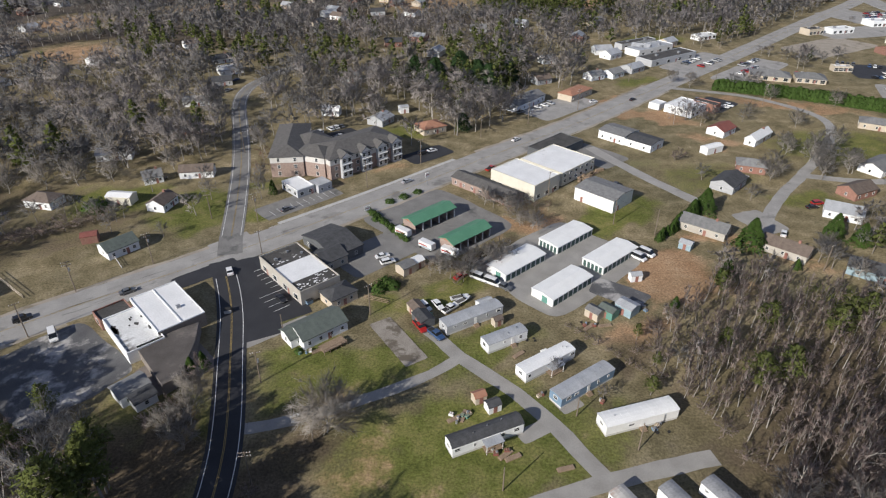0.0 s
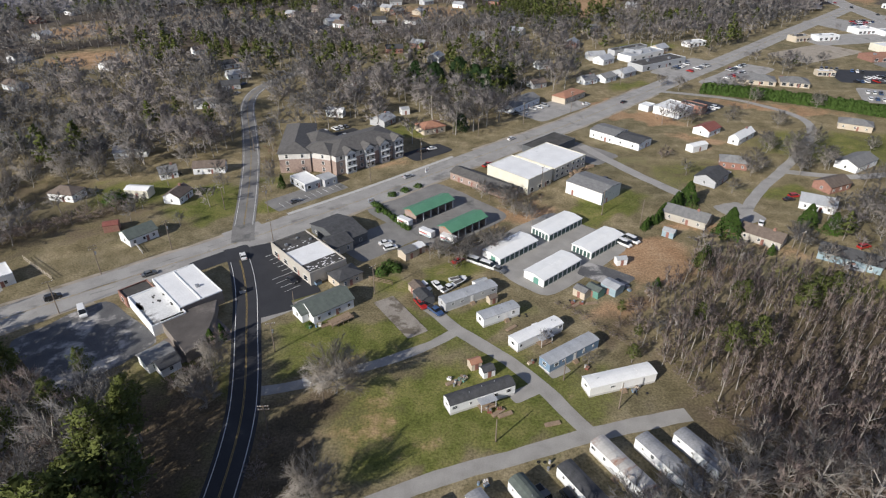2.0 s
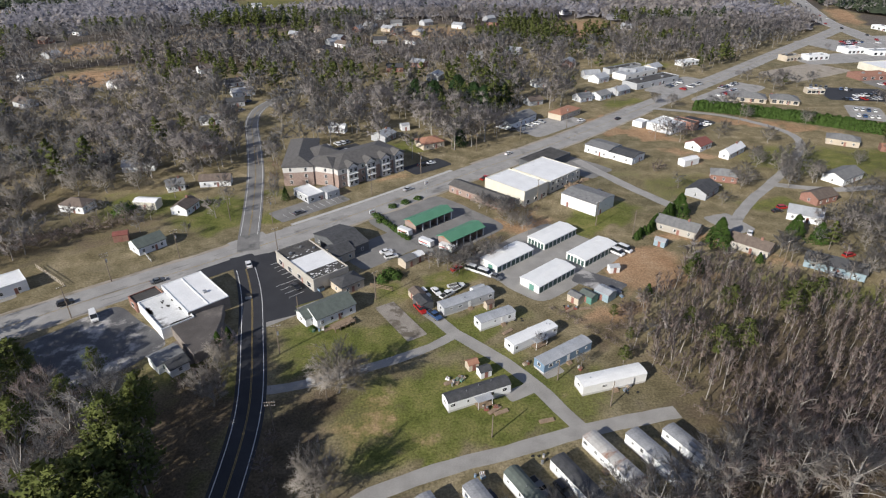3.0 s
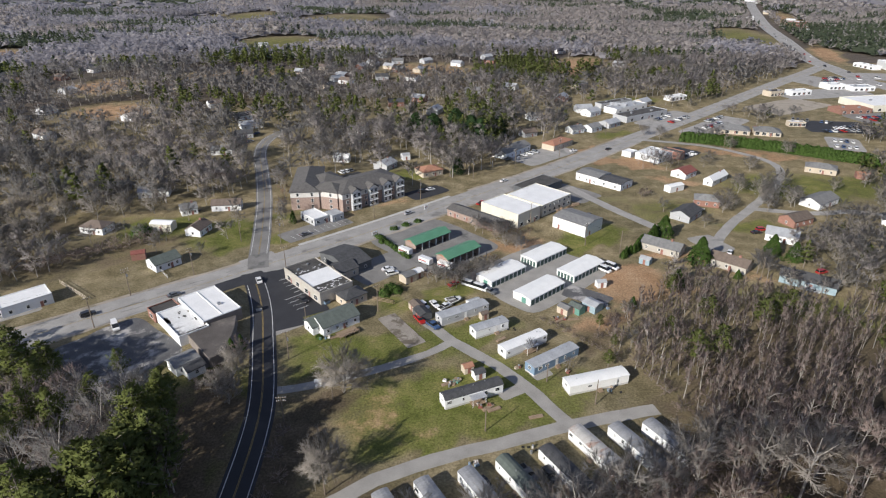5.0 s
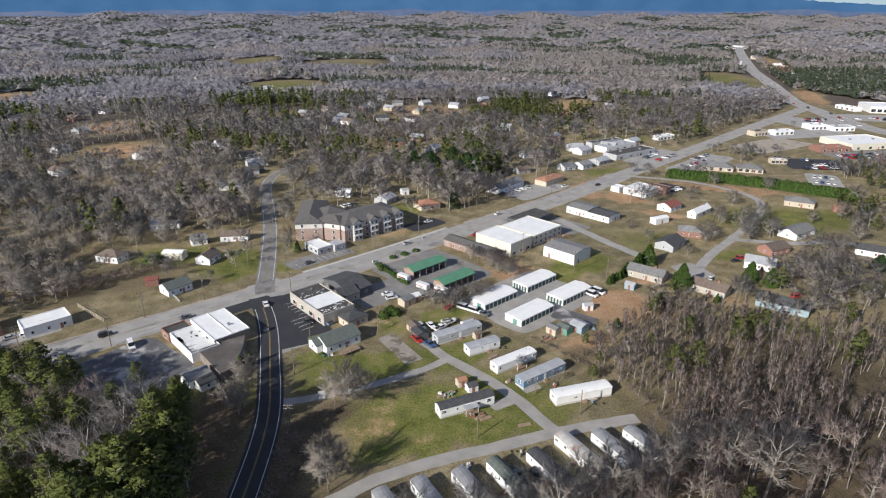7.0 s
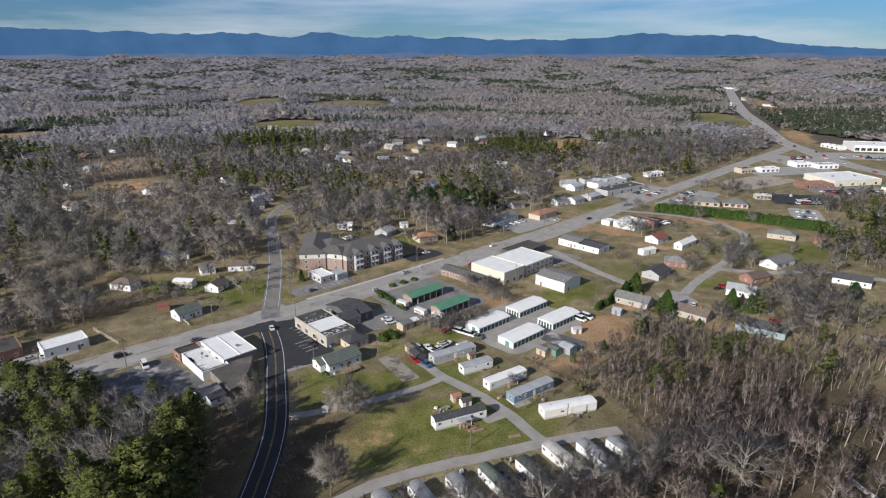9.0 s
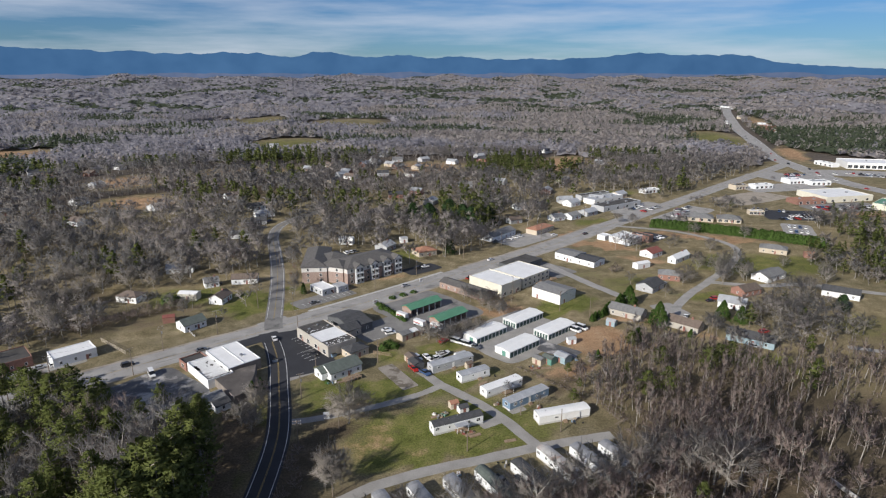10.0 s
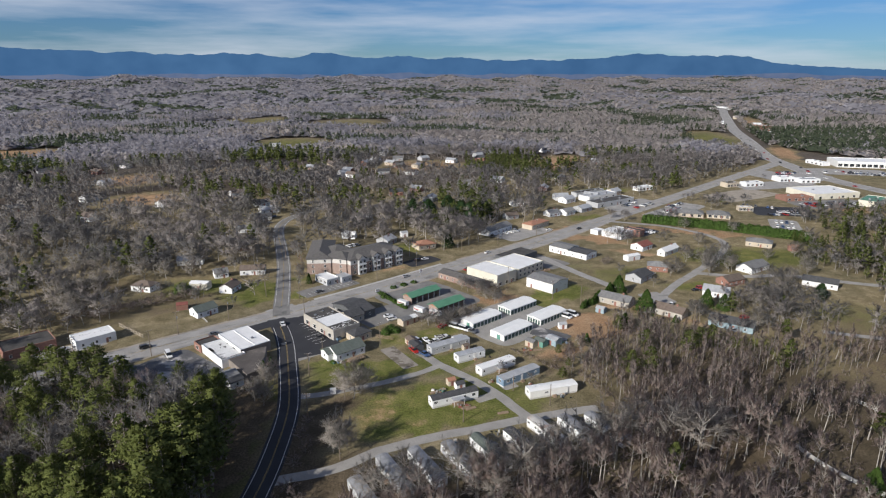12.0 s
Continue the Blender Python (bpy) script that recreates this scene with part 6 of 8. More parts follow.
YARDS = [(-1.2, 191.6, 2.2, 8), (6.9, 182.2, 1.8, 5), (17.4, 198.4, 1.0, 3), (42.5, 188.4, 2.0, 6), (31, 197, 1.2, 3), (17, 166.3, 1.6, 5), (3, 161.3, 1.4, 4), (17.8, 218.6, 1.6, 4), (34.5, 226, 2.0, 6), (52.7, 247.9, 1.5, 4), (-40.5, 214.5, 1.6, 4), (50.5, 232.5, 1.6, 5), (-8.5, 229, 1.6, 5), (-92, 224.5, 2.2, 6)]
for x, y, wide, n in YARDS:
    for k in range(n):
        u, v = x + rnd.uniform(-wide, wide), y + rnd.uniform(-wide, wide) * 0.7
        pick = rnd.random()
        if pick < 0.4:
            mat, word = rnd.choice((("blue_siding", "blue"), ("trim", "white"), ("tan_wall", "tan"), ("red_shingle", "rusty red"), ("door_green", "green")))
            crate(u, v, rnd.uniform(0, 180), mat, word + " painted crate among yard junk")
        elif pick < 0.7:
            mat, word = rnd.choice((("steel", "grey steel"), ("blue_siding", "blue"), ("rust_roof", "rusty")))
            barrel(u, v, mat, word + " barrel standing in a yard")
        else:
            old_tyre(u, v)


def propane_tank(x, y, rot):
    ob = thing("propane_tank", x, y, rot, "small white propane tank on feet", "tank")
    part("tank", Geo().tube((-0.8, 0, 0.65), (0.8, 0, 0.65), 0.38, 0.38, 12), M["trim"], ob)
    for u in (-0.5, 0.5):
        part("foot", Geo().box(u - 0.06, u + 0.06, -0.3, 0.3, 0, 0.4), M["concrete"], ob)


for x, y, r in ((20.5, 214, 30), (33, 208, 30), (-2, 223, 30)):
    propane_tank(x, y, r)


def mural_trailer(x, y, rot):
    ob = thing("box_trailer", x, y, rot, "white box trailer with red and teal stripes", "trailer", "box trailers")
    part("box", Geo().box(-2.8, 2.8, -1.1, 1.1, 0.6, 2.7), PAINT["white"], ob)
    part("stripe", Geo().box(-2.6, 1.0, -1.12, -1.102, 1.4, 1.8), PAINT["red"], ob, "red stripe")
    part("stripe", Geo().box(-1.5, 2.6, -1.125, -1.103, 0.75, 1.2), M["teal_siding"], ob, "teal stripe")
    for u in (-2, 2):
        for s in (-1, 1):
            part("wheel", CACHE["wheel"], None, ob, at=(u, s * 1.05, 0.33))


mural_trailer(-18.6, 273.6, -40)
mural_trailer(-10.4, 265.0, -40)
mural_trailer(-3.0, 261.0, -35)

# pale garden wall at the edge of the woods
WALL_LINE = smooth_line([(105.8, 159.0), (108.1, 150.8), (111.7, 143.8), (117.1, 136.8)], 3.0)
garden_wall = thing("garden_wall", WALL_LINE[0].x, WALL_LINE[0].y, 0, "low pale weathered garden wall beside a lawn", "wall")
for a, b in zip(WALL_LINE, WALL_LINE[1:]):
    d = b - a
    part("wall_panel", Geo().box(0, d.length - 0.04, -0.12, 0.12, -0.2, 1.25), M["skirting"], garden_wall, at=(a.x - WALL_LINE[0].x, a.y - WALL_LINE[0].y, 0), rot=math.degrees(math.atan2(d.y, d.x)))

# ---- trees ----
def unit(v):
    return v / (np.linalg.norm(v, axis=-1, keepdims=True) + 1e-9)


def cone3(p, q, r0, r1, sides):
    """A tapered limb: points, triangles and round normals."""
    p, q = np.array(p), np.array(q)
    d = unit(q - p)
    u = unit(np.cross(d, (0.3, 0.7, 0.2)))
    w = np.cross(d, u)
    a = np.arange(sides) * math.tau / sides
    ring = np.cos(a)[:, None] * u + np.sin(a)[:, None] * w
    k, n = np.arange(sides), (np.arange(sides) + 1) % sides
    return np.concatenate([p + ring * r0, q + ring * r1]), np.concatenate([np.stack([k, n, n + sides], 1), np.stack([k, n + sides, k + sides], 1)]), np.concatenate([ring, ring])


def joined(pieces):
    off, ts = 0, []
    for v, t, n in pieces:
        ts.append(t + off)
        off += len(v)
    return np.concatenate([p[0] for p in pieces]), np.concatenate(ts), np.concatenate([p[2] for p in pieces])


def facing(v, out):
    """Loose triangles turned so that each looks along `out`; they shade as one rounded crown."""
    away = np.einsum("ij,ij->i", np.cross(v[:, 1] - v[:, 0], v[:, 2] - v[:, 0]), out) < 0
    v[away] = v[away][:, [0, 2, 1]]
    return v.reshape(-1, 3), np.arange(3 * len(v)).reshape(-1, 3), np.repeat(unit(out), 3, axis=0)


def slivers(base, tip, width, r, out):
    """Thin twigs: one narrow triangle from each base to its tip."""
    side = unit(np.cross(tip - base, r.normal(size=base.shape))) * width[:, None] / 2
    return facing(np.stack([base - side, base + side, tip], 1), out)


def leaf_scraps(centres, size, r, out, loose=0.8):
    """Small leaf-like triangles at the given points, lying roughly across the direction `out` of each."""
    lie = unit(unit(out) + r.normal(size=centres.shape) * loose * 0.6)
    a = unit(np.cross(lie, r.normal(size=centres.shape)))
    b = np.cross(lie, a) * (size * 0.7)[:, None]
    a = a * size[:, None]
    return facing(np.stack([centres + a, centres - a * 0.5 + b, centres - a * 0.5 - b], 1), out)


def ribbon(p, q, w0, w1, r, out):
    """A slim branch as one flat tapered strip."""
    s = unit(np.cross(q - p, r.normal(size=3)))
    return np.array([p - s * w0, p + s * w0, q + s * w1, q - s * w1]), np.array([[0, 1, 2], [0, 2, 3]]), np.tile(unit(out), (4, 1))


def bare_tree(seed, h=12.0, spread=0.34, limbs=9, subs=4, twigs=12, twig_w=0.07, fork=0.3, crown=0.38, sides=4, solid=True, reach=0.11, thick=1.0, rise=0.22):
    """A leafless broad-leaved tree: (wood, twigs). Limbs rise from the trunk to a rounded crown, branches leave the limbs and twigs the branches."""
    r = np.random.RandomState(seed)
    lean = r.uniform(-0.04, 0.04, 2) * h
    f, top = np.array([*lean, fork * h]), np.array([*(lean * 2), 0.92 * h])
    mid, size = np.array([*lean, h * (1 - crown)]), np.array([spread, spread, crown]) * h
    wood = [cone3((0, 0, -0.3), f, 0.017 * h * thick, 0.012 * h * thick, sides), cone3(f, top, 0.011 * h * thick, 0.002 * h, 3)]
    starts, ways, ends = [], [], []
    for k in range(limbs):
        a, t = 2.4 * k + r.uniform(-0.4, 0.4), (k + r.uniform(0, 1)) / limbs
        s = f + (top - f) * 0.62 * t
        up = min(0.95, -0.3 + 1.15 * t + r.uniform(-0.2, 0.2))
        c = math.sqrt(1 - up * up)
        e = mid + size * np.array([math.cos(a) * c, math.sin(a) * c, up]) * r.uniform(0.72, 0.98)
        m = 0.5 * (s + e) + np.array([0, 0, 0.03 * h * r.uniform(-0.4, 1.2)])
        out = (e - mid) / size + np.array([0, 0, 0.4])
        if solid:
            wood += [cone3(s, m, 0.0075 * h * thick, 0.005 * h * thick, 3), cone3(m, e, 0.005 * h * thick, 0.0015 * h, 3)]
        else:
            wood += [ribbon(s, m, 0.006 * h * thick, 0.0045 * h * thick, r, out), ribbon(m, e, 0.0045 * h * thick, 0.001 * h, r, out)]
        for j in range(subs):
            u = 0.25 + 0.75 * (j + r.uniform(0, 1)) / subs
            p = s + (m - s) * 2 * u if u < 0.5 else m + (e - m) * (2 * u - 1)
            d = unit(unit(e - s) * 0.6 + (p - mid) / size * 0.5 + r.normal(size=3) * 0.5 + np.array([0, 0, rise + 0.03]))
            q = p + d * h * r.uniform(0.1, 0.22) * (0.5 + spread)
            wood.append(ribbon(p, q, 0.0032 * h * thick, 0.0008 * h, r, (q - mid) / size + np.array([0, 0, 0.8])))
            starts.append(p)
            ways.append(d)
            ends.append(q)
    p, d, q = (np.repeat(np.array(x), twigs, axis=0) for x in (starts, ways, ends))
    base = p + (q - p) * r.uniform(0.1, 1.0, (len(p), 1))
    way = unit(d * 0.8 + r.normal(size=d.shape) * 0.5 + np.array([0, 0, rise]))
    tip = base + way * (reach * h * r.uniform(0.5, 1.4, len(p)))[:, None]
    return joined(wood), slivers(base, tip, twig_w * r.uniform(0.6, 1.4, len(p)), r, (tip - mid) / size + np.array([0, 0, 0.8]))


def pine_tree(seed, h=14.0, boughs=30, tufts=30, size=0.5, low=0.35, wide=0.2, slim=0.36, drop=0.1):
    """A pine: a bare lower trunk and boughs that each carry a loose flat pad of needle tufts."""
    r = np.random.RandomState(seed)
    wood, base, out = [cone3((0, 0, -0.3), (0, 0, h * 0.96), 0.013 * h, 0.003 * h, 5)], [], []
    for k in range(boughs):
        t = (k + 0.5) / boughs
        z, reach = h * (low + (1 - low) * t), wide * h * (1 - t ** 2.4) * min(1.0, 0.5 + 2.0 * t) * r.uniform(0.5, 1.18) + 0.035 * h
        a = 2.4 * k + r.uniform(-0.6, 0.6)
        way = np.array([math.cos(a), math.sin(a), 0])
        end = way * reach + np.array([0, 0, z + reach * r.uniform(-drop, 0.25)])
        wood.append(ribbon(np.array([0, 0, z - 0.15 * reach]), end, 0.0035 * h, 0.001 * h, r, way + np.array([0, 0, 0.5])))
        n = max(6, int(tufts * (0.45 + 0.55 * (1 - t))))
        u = r.uniform(0.25, 1.05, (n, 1)) ** 0.8
        side = np.array([-way[1], way[0], 0]) * r.normal(size=(n, 1)) * 0.3 * reach * u
        p = np.array([0, 0, z]) + (end - np.array([0, 0, z])) * u + side + r.normal(size=(n, 3)) * 0.012 * h
        base.append(p)
        out.append(way * 0.75 + (p - end) / (reach + 0.5) * 0.6 + np.array([0, 0, 0.75]))
    base, out = np.concatenate(base), np.concatenate(out)
    way = unit(unit(out) * 0.7 + r.normal(size=base.shape) * 0.55) * (size * r.uniform(0.6, 1.4, len(base)))[:, None]
    return joined(wood), slivers(base - way * 0.4, base + way * 0.6, slim * size * r.uniform(0.7, 1.3, len(base)) * 2, r, out)


def dense_tree(seed, h=9.0, radius=2.6, scraps=1500, size=0.34, power=0.8, base=0.02):
    """A thick evergreen with foliage to the ground, pointed and a little lumpy."""
    r = np.random.RandomState(seed)
    t, a = r.uniform(0, 1, scraps) ** 0.85, r.uniform(0, math.tau, scraps)
    lump = 1 + 0.16 * np.sin(3 * a + seed) + 0.14 * np.sin(5 * a + 11 * t + seed) + 0.1 * np.sin(23 * t + 2 * a)
    rad = radius * (1 - t) ** power * lump * np.sqrt(r.uniform(0.55, 1.0, scraps)) + 0.1
    pts = np.stack([np.cos(a) * rad, np.sin(a) * rad, h * (base + (1 - base) * t)], 1)
    return cone3((0, 0, -0.3), (0, 0, h * 0.8), 0.03 * h, 0.01 * h, 5), leaf_scraps(pts, size * r.uniform(0.7, 1.4, scraps), r, pts * np.array([1, 1, 0]) * (lump - 0.4)[:, None] + np.array([0, 0, radius * 0.5]), 1.0)


def round_bush(seed, h=2.6, radius=2.4, scraps=520, size=0.3):
    r = np.random.RandomState(seed)
    d = unit(r.normal(size=(scraps, 3)))
    d[:, 2] = np.abs(d[:, 2])
    rad = r.uniform(0.7, 1.05, scraps) * (1 + 0.15 * np.sin(4 * np.arctan2(d[:, 1], d[:, 0]) + seed))
    return cone3((0, 0, -0.2), (0, 0, h * 0.6), 0.12, 0.05, 4), leaf_scraps(d * rad[:, None] * np.array([radius, radius, h]), size * r.uniform(0.7, 1.4, scraps), r, d, 1.0)


def tree_meshes(key, made, wood_mat, leaf_mat):
    return tuple(tri_mesh(key + end, v, t, np.zeros(len(t)), [M[mat]], n) for end, mat, (v, t, n) in (("_trunk", wood_mat, made[0]), ("_crown", leaf_mat, made[1])))


KINDS = dict(
    bare=[tree_meshes("bare", bare_tree(s, 12, 0.34, 12, 5, 18, 0.075, sides=6, reach=0.13), "bark", "twig_grey") for s in (1, 2, 3)],
    pale=[tree_meshes("pale", bare_tree(s, 14, 0.3, 13, 5, 18, 0.075, 0.34, sides=6, thick=0.9, reach=0.12), "pale_bark", "twig_pale") for s in (4, 5)],
    broad=[tree_meshes("broad", bare_tree(s, 12, 0.48, 18, 6, 22, 0.085, 0.12, 0.44, 6, reach=0.12), "pale_bark", "twig_pale") for s in (6, 7)],
    lawn=[tree_meshes("lawn", bare_tree(13, 12, 0.5, 26, 8, 26, 0.07, 0.08, 0.47, 6, reach=0.15), "pale_bark", "twig_pale")],
    reddish=[tree_meshes("reddish", bare_tree(s, 7, 0.36, 9, 4, 14, 0.05), "bark", "twig_red") for s in (8, 9)],
    pine=[tree_meshes("pine", pine_tree(s, 14, 38, 34, 0.55), "bark", "pine") for s in (1, 2, 3)],
    cypress=[tree_meshes("cypress", dense_tree(s, 10, 3.6, 2200), "bark", "cypress") for s in (1, 2)],
    hedge=[tree_meshes("hedge", dense_tree(s, 6, 2.2, 560, 0.46, 0.35), "bark", "hedge") for s in (5, 6)],
    dark=[tree_meshes("dark", dense_tree(s, 11, 4.2, 2000, 0.42, 0.5, 0.08), "bark", "magnolia") for s in (3, 4)],
    shrub=[tree_meshes("shrub", round_bush(s), "bark", "hedge") for s in (1, 2, 3)],
    scrub=[tree_meshes("scrub", bare_tree(s, 4.5, 0.5, 12, 5, 15, 0.05, 0.06, 0.46), "bark", "twig_brown") for s in (11, 12)])
SIZE = dict(lawn=12, bare=12, pale=14, broad=12, reddish=7, pine=14, cypress=10, hedge=6, dark=11, shrub=2.6, scrub=4.5)
WORDS = dict(lawn="broad leafless shade tree with dense fine twigs", bare="leafless grey tree", pale="leafless tree with pale bark", broad="wide leafless shade tree", reddish="small leafless reddish tree", pine="tall thin-crowned pine",
             cypress="thick bright green conifer", hedge="clipped dark green conifer", dark="dense dark evergreen", shrub="rounded dark green shrub", scrub="bushy leafless scrub")
rnd = random.Random(21)


def tree(x, y, kind, h, words="", wide=1.0):
    ob = thing("tree" if kind not in ("shrub", "scrub") else "shrub", x, y, rnd.uniform(0, 360), (WORDS[kind] + " " + (words or "on winter turf")), "tree" if kind not in ("shrub", "scrub") else "shrub", z=land(x, y))
    s = h / SIZE[kind]
    ob.scale = (s * wide, s * wide, s)
    wood, crown = rnd.choice(KINDS[kind])
    part("trunk", wood, None, ob)
    part("crown", crown, None, ob)
    return ob


TREES = [(-30.5, 187.7, "lawn", 13, "on the lawn", 1.1), (-29.8, 156, "lawn", 12.5, "beside the park lane", 0.8), (94.7, 265.5, "cypress", 11, "", 1.25), (89, 290.6, "cypress", 9.5, "", 1.3), (132, 267.7, "cypress", 8, "", 1.3), (126.5, 273.6, "cypress", 8.5, "", 1.2), (83.5, 287, "cypress", 7, "", 1.1),
         (96, 338.7, "scrub", 5, "in a dry field", 1.3), (93.5, 337, "scrub", 4.5, "in a dry field", 1.2), (-131.4, 291.6, "shrub", 4.2, "", 1.2), (-64.0, 208, "cypress", 5.5, "beside a store", 0.8), (-63.2, 204.5, "scrub", 6.5, "beside the road", 1.1), (-62.5, 197.5, "lawn", 9, "beside the road", 0.8), (-61, 190, "broad", 9, "beside the road", 0.9), (-60, 183, "broad", 9, "beside the road", 0.9), (-66, 193, "scrub", 5, "beside the road", 1.3), (-64, 186, "broad", 9, "beside the road", 0.9), (-70, 189, "scrub", 4.5, "behind a store", 1.2), (-66.5, 206.5, "cypress", 5, "beside a store", 0.9),
         (-22, 244, "shrub", 3, "", 1), (-20, 243, "shrub", 2.6, "", 1), (-24, 241, "shrub", 2.6, "", 1), (-6, 251, "bare", 6.5, "beside wash bays", 1.1), (-2, 253, "bare", 7, "beside wash bays", 1.2), (2, 255, "bare", 6.5, "beside wash bays", 1.1), (6, 258, "bare", 6, "", 1.1), (-9, 249, "reddish", 6, "", 1.1),
         (10, 262, "scrub", 4, "", 1.2), (0, 250, "scrub", 4, "", 1.3), (22, 294, "bare", 7, "behind a motel", 1.1), (18, 291, "bare", 7.5, "behind a motel", 1.1), (28, 290, "reddish", 6, "", 1), (24, 286, "reddish", 5, "", 1), (14, 297, "bare", 6, "", 1.1), (33, 292, "reddish", 4.5, "", 1),
         (-18, 279, "shrub", 1.8, "", 1), (-29, 284, "shrub", 1.6, "", 1), (-20, 302, "shrub", 1.5, "beside the road", 1.5), (-25, 298, "shrub", 1.4, "beside the road", 1.5), (-15, 306, "shrub", 1.4, "", 1.4),
         (-73.5, 301, "bare", 10, "beside the side road", 0.9), (-75, 309, "bare", 11, "beside the side road", 0.8), (-78, 318, "reddish", 9, "", 1), (-80, 330, "reddish", 10, "", 1), (-83, 345, "bare", 12, "", 1), (-70, 305, "cypress", 6, "", 0.8), (4, 372, "dark", 9, "", 1.1), (0, 368, "bare", 12, "", 1), (9, 378, "bare", 11, "", 1.1), (-4, 385, "bare", 13, "", 1.1),
         (20, 430, "dark", 17, "", 1.2), (26, 437, "pine", 18, "", 1.5), (14, 442, "dark", 16, "", 1.2), (31, 444, "dark", 15, "", 1.2), (36, 452, "pine", 15, "", 1.5), (-10, 455, "dark", 14, "", 1.3), (-22, 462, "dark", 13, "", 1.3), (5, 470, "dark", 14, "", 1.3),
         (113, 257, "bare", 9, "", 1.1), (117, 262, "broad", 8, "", 1), (140, 250, "bare", 9, "", 1), (146, 262, "broad", 9, "", 1), (139, 240, "bare", 9, "", 1), (104, 253, "cypress", 3.6, "clipped", 1.2), (125, 325, "broad", 7, "", 1), (131, 322, "broad", 7, "", 1), (150, 330, "broad", 9, "", 1), (157, 338, "broad", 9, "", 1), (160, 350, "broad", 9, "", 1),
         (146, 318, "bare", 8, "", 1.2), (166, 306, "bare", 9, "", 1.2), (172, 300, "bare", 10, "", 1.2), (180, 306, "bare", 9, "", 1.2), (160, 290, "bare", 9, "", 1.2), (150, 280, "bare", 10, "", 1.2), (155, 270, "bare", 10, "", 1.2), (165, 262, "bare", 11, "", 1.2), (176, 270, "bare", 11, "", 1.2), (186, 282, "dark", 8, "", 1.1), (178, 255, "bare", 10, "", 1.2),
         (172, 420, "broad", 8, "beside a hedge", 1), (201, 410, "broad", 9, "beside a hedge", 1), (115, 388, "bare", 8, "", 1.2), (123, 384, "bare", 7, "", 1.2), (129, 388, "bare", 8, "", 1.2), (148, 392, "bare", 8, "", 1.3), (142, 385, "bare", 7, "", 1.2), (136, 443, "broad", 9, "beside the main road", 1), (128, 452, "broad", 8, "beside the main road", 1),
         (-128, 286, "bare", 8, "", 1.2), (-120, 283, "bare", 7, "", 1.2), (-140, 287, "bare", 8, "", 1.2), (-148, 283, "bare", 8, "", 1.3), (-137, 282, "scrub", 4, "", 1.4), (-118, 275, "bare", 8, "", 1), (-99, 272, "bare", 6, "", 1), (-92, 300, "bare", 9, "", 1), (-97, 310, "bare", 10, "", 1), (-117, 307, "bare", 9, "", 1),
         (80, 248, "cypress", 7, "at the edge of the woods", 1.1), (-42, 214, "shrub", 1.2, "beside a house", 1), (32, 197.5, "bare", 5, "", 1), (22, 206, "bare", 5, "", 1), (57, 228, "scrub", 3, "", 1.3), (51, 224, "scrub", 3.5, "", 1.3), (60, 233, "cypress", 4, "", 1)]
TREES += [(x, y, "scrub", h, "in leaf litter beside the road", 1.2) for x, y, h in ((-42, 149, 4.5), (-40, 156, 4), (-43, 163, 4.5), (-41, 138, 5), (-38, 133, 5), (-44, 131, 4.5), (-43, 171, 3.5))]
TREES += [(-31.8 + 1.45 * k, 290.5 - 2.05 * k, "shrub", 1.5 + 0.5 * ((k * 7) % 5) / 4, "in a row beside a lot", 0.9) for k in range(11)]
TREES += [(x, y, "broad" if k % 3 == 0 else "bare" if k % 3 == 1 else "scrub", 4.6 if k % 3 == 2 else 7.5, "in a thicket", 1.0) for k, (x, y) in enumerate(((-6, 250), (-3, 247.5), (0, 250.5), (3, 248.5), (4.5, 253), (7, 251), (9, 255), (11.5, 258), (12, 253.5), (14.5, 257), (1, 246), (-1, 243.5), (10, 296), (13, 293), (16, 294.5), (19, 291), (21, 287), (23.5, 283), (25.5, 278), (27, 274), (18, 287), (21.5, 280), (24, 290)))]
TREES += [(28.5 + 2.1 * k, 224 - 2.4 * k, "scrub", 1.6 + 0.25 * (k % 4), "along a ditch", 1.5) for k in range(9)] + [(x, y, kind, h, "at the edge of the woods", 1.3) for x, y, kind, h in ((45.5, 219, "pine", 5.5), (48.5, 214, "scrub", 4), (47.5, 208.5, "pine", 5), (46.5, 203.5, "scrub", 4), (50.5, 221, "scrub", 4.5), (44, 213, "scrub", 3.2), (52, 200, "scrub", 4), (54, 193, "scrub", 4), (56, 187, "scrub", 4.5), (58, 180, "scrub", 4.5))]
TREES += [(x, y, "pine", h, "among leafless trees", 1.5) for x, y, h in ((74.6, 239, 9), (80, 221, 11), (96, 218, 12), (102.4, 223, 11), (108, 225, 11), (68.4, 200.3, 12), (76, 202, 12.5), (43.5, 199, 6), (66, 214, 8))]
TREES += [(x, y, "pine", h, "at the edge of the woods", 1.4) for x, y, h in ((-63, 128, 23), (-66, 136, 24), (-62.5, 142, 22), (-67, 148, 23), (-64, 155, 21), (-68, 120, 24), (-72, 130, 25), (-73, 143, 24), (-70, 160, 20))]
TREES += [(115.8, 139.5, "cypress", 7, "beside a pale wall", 1.2)]
TREES += [(x, y, "pine", h, "at the edge of a lot", 1.35) for x, y, h in ((-118, 190, 19), (-124, 195, 15), (-131, 193, 16), (-113, 183, 18), (-121, 185, 19), (-138, 197, 15), (-106, 179, 17), (-128, 186, 20), (-146, 199, 15), (-110, 190, 15))]
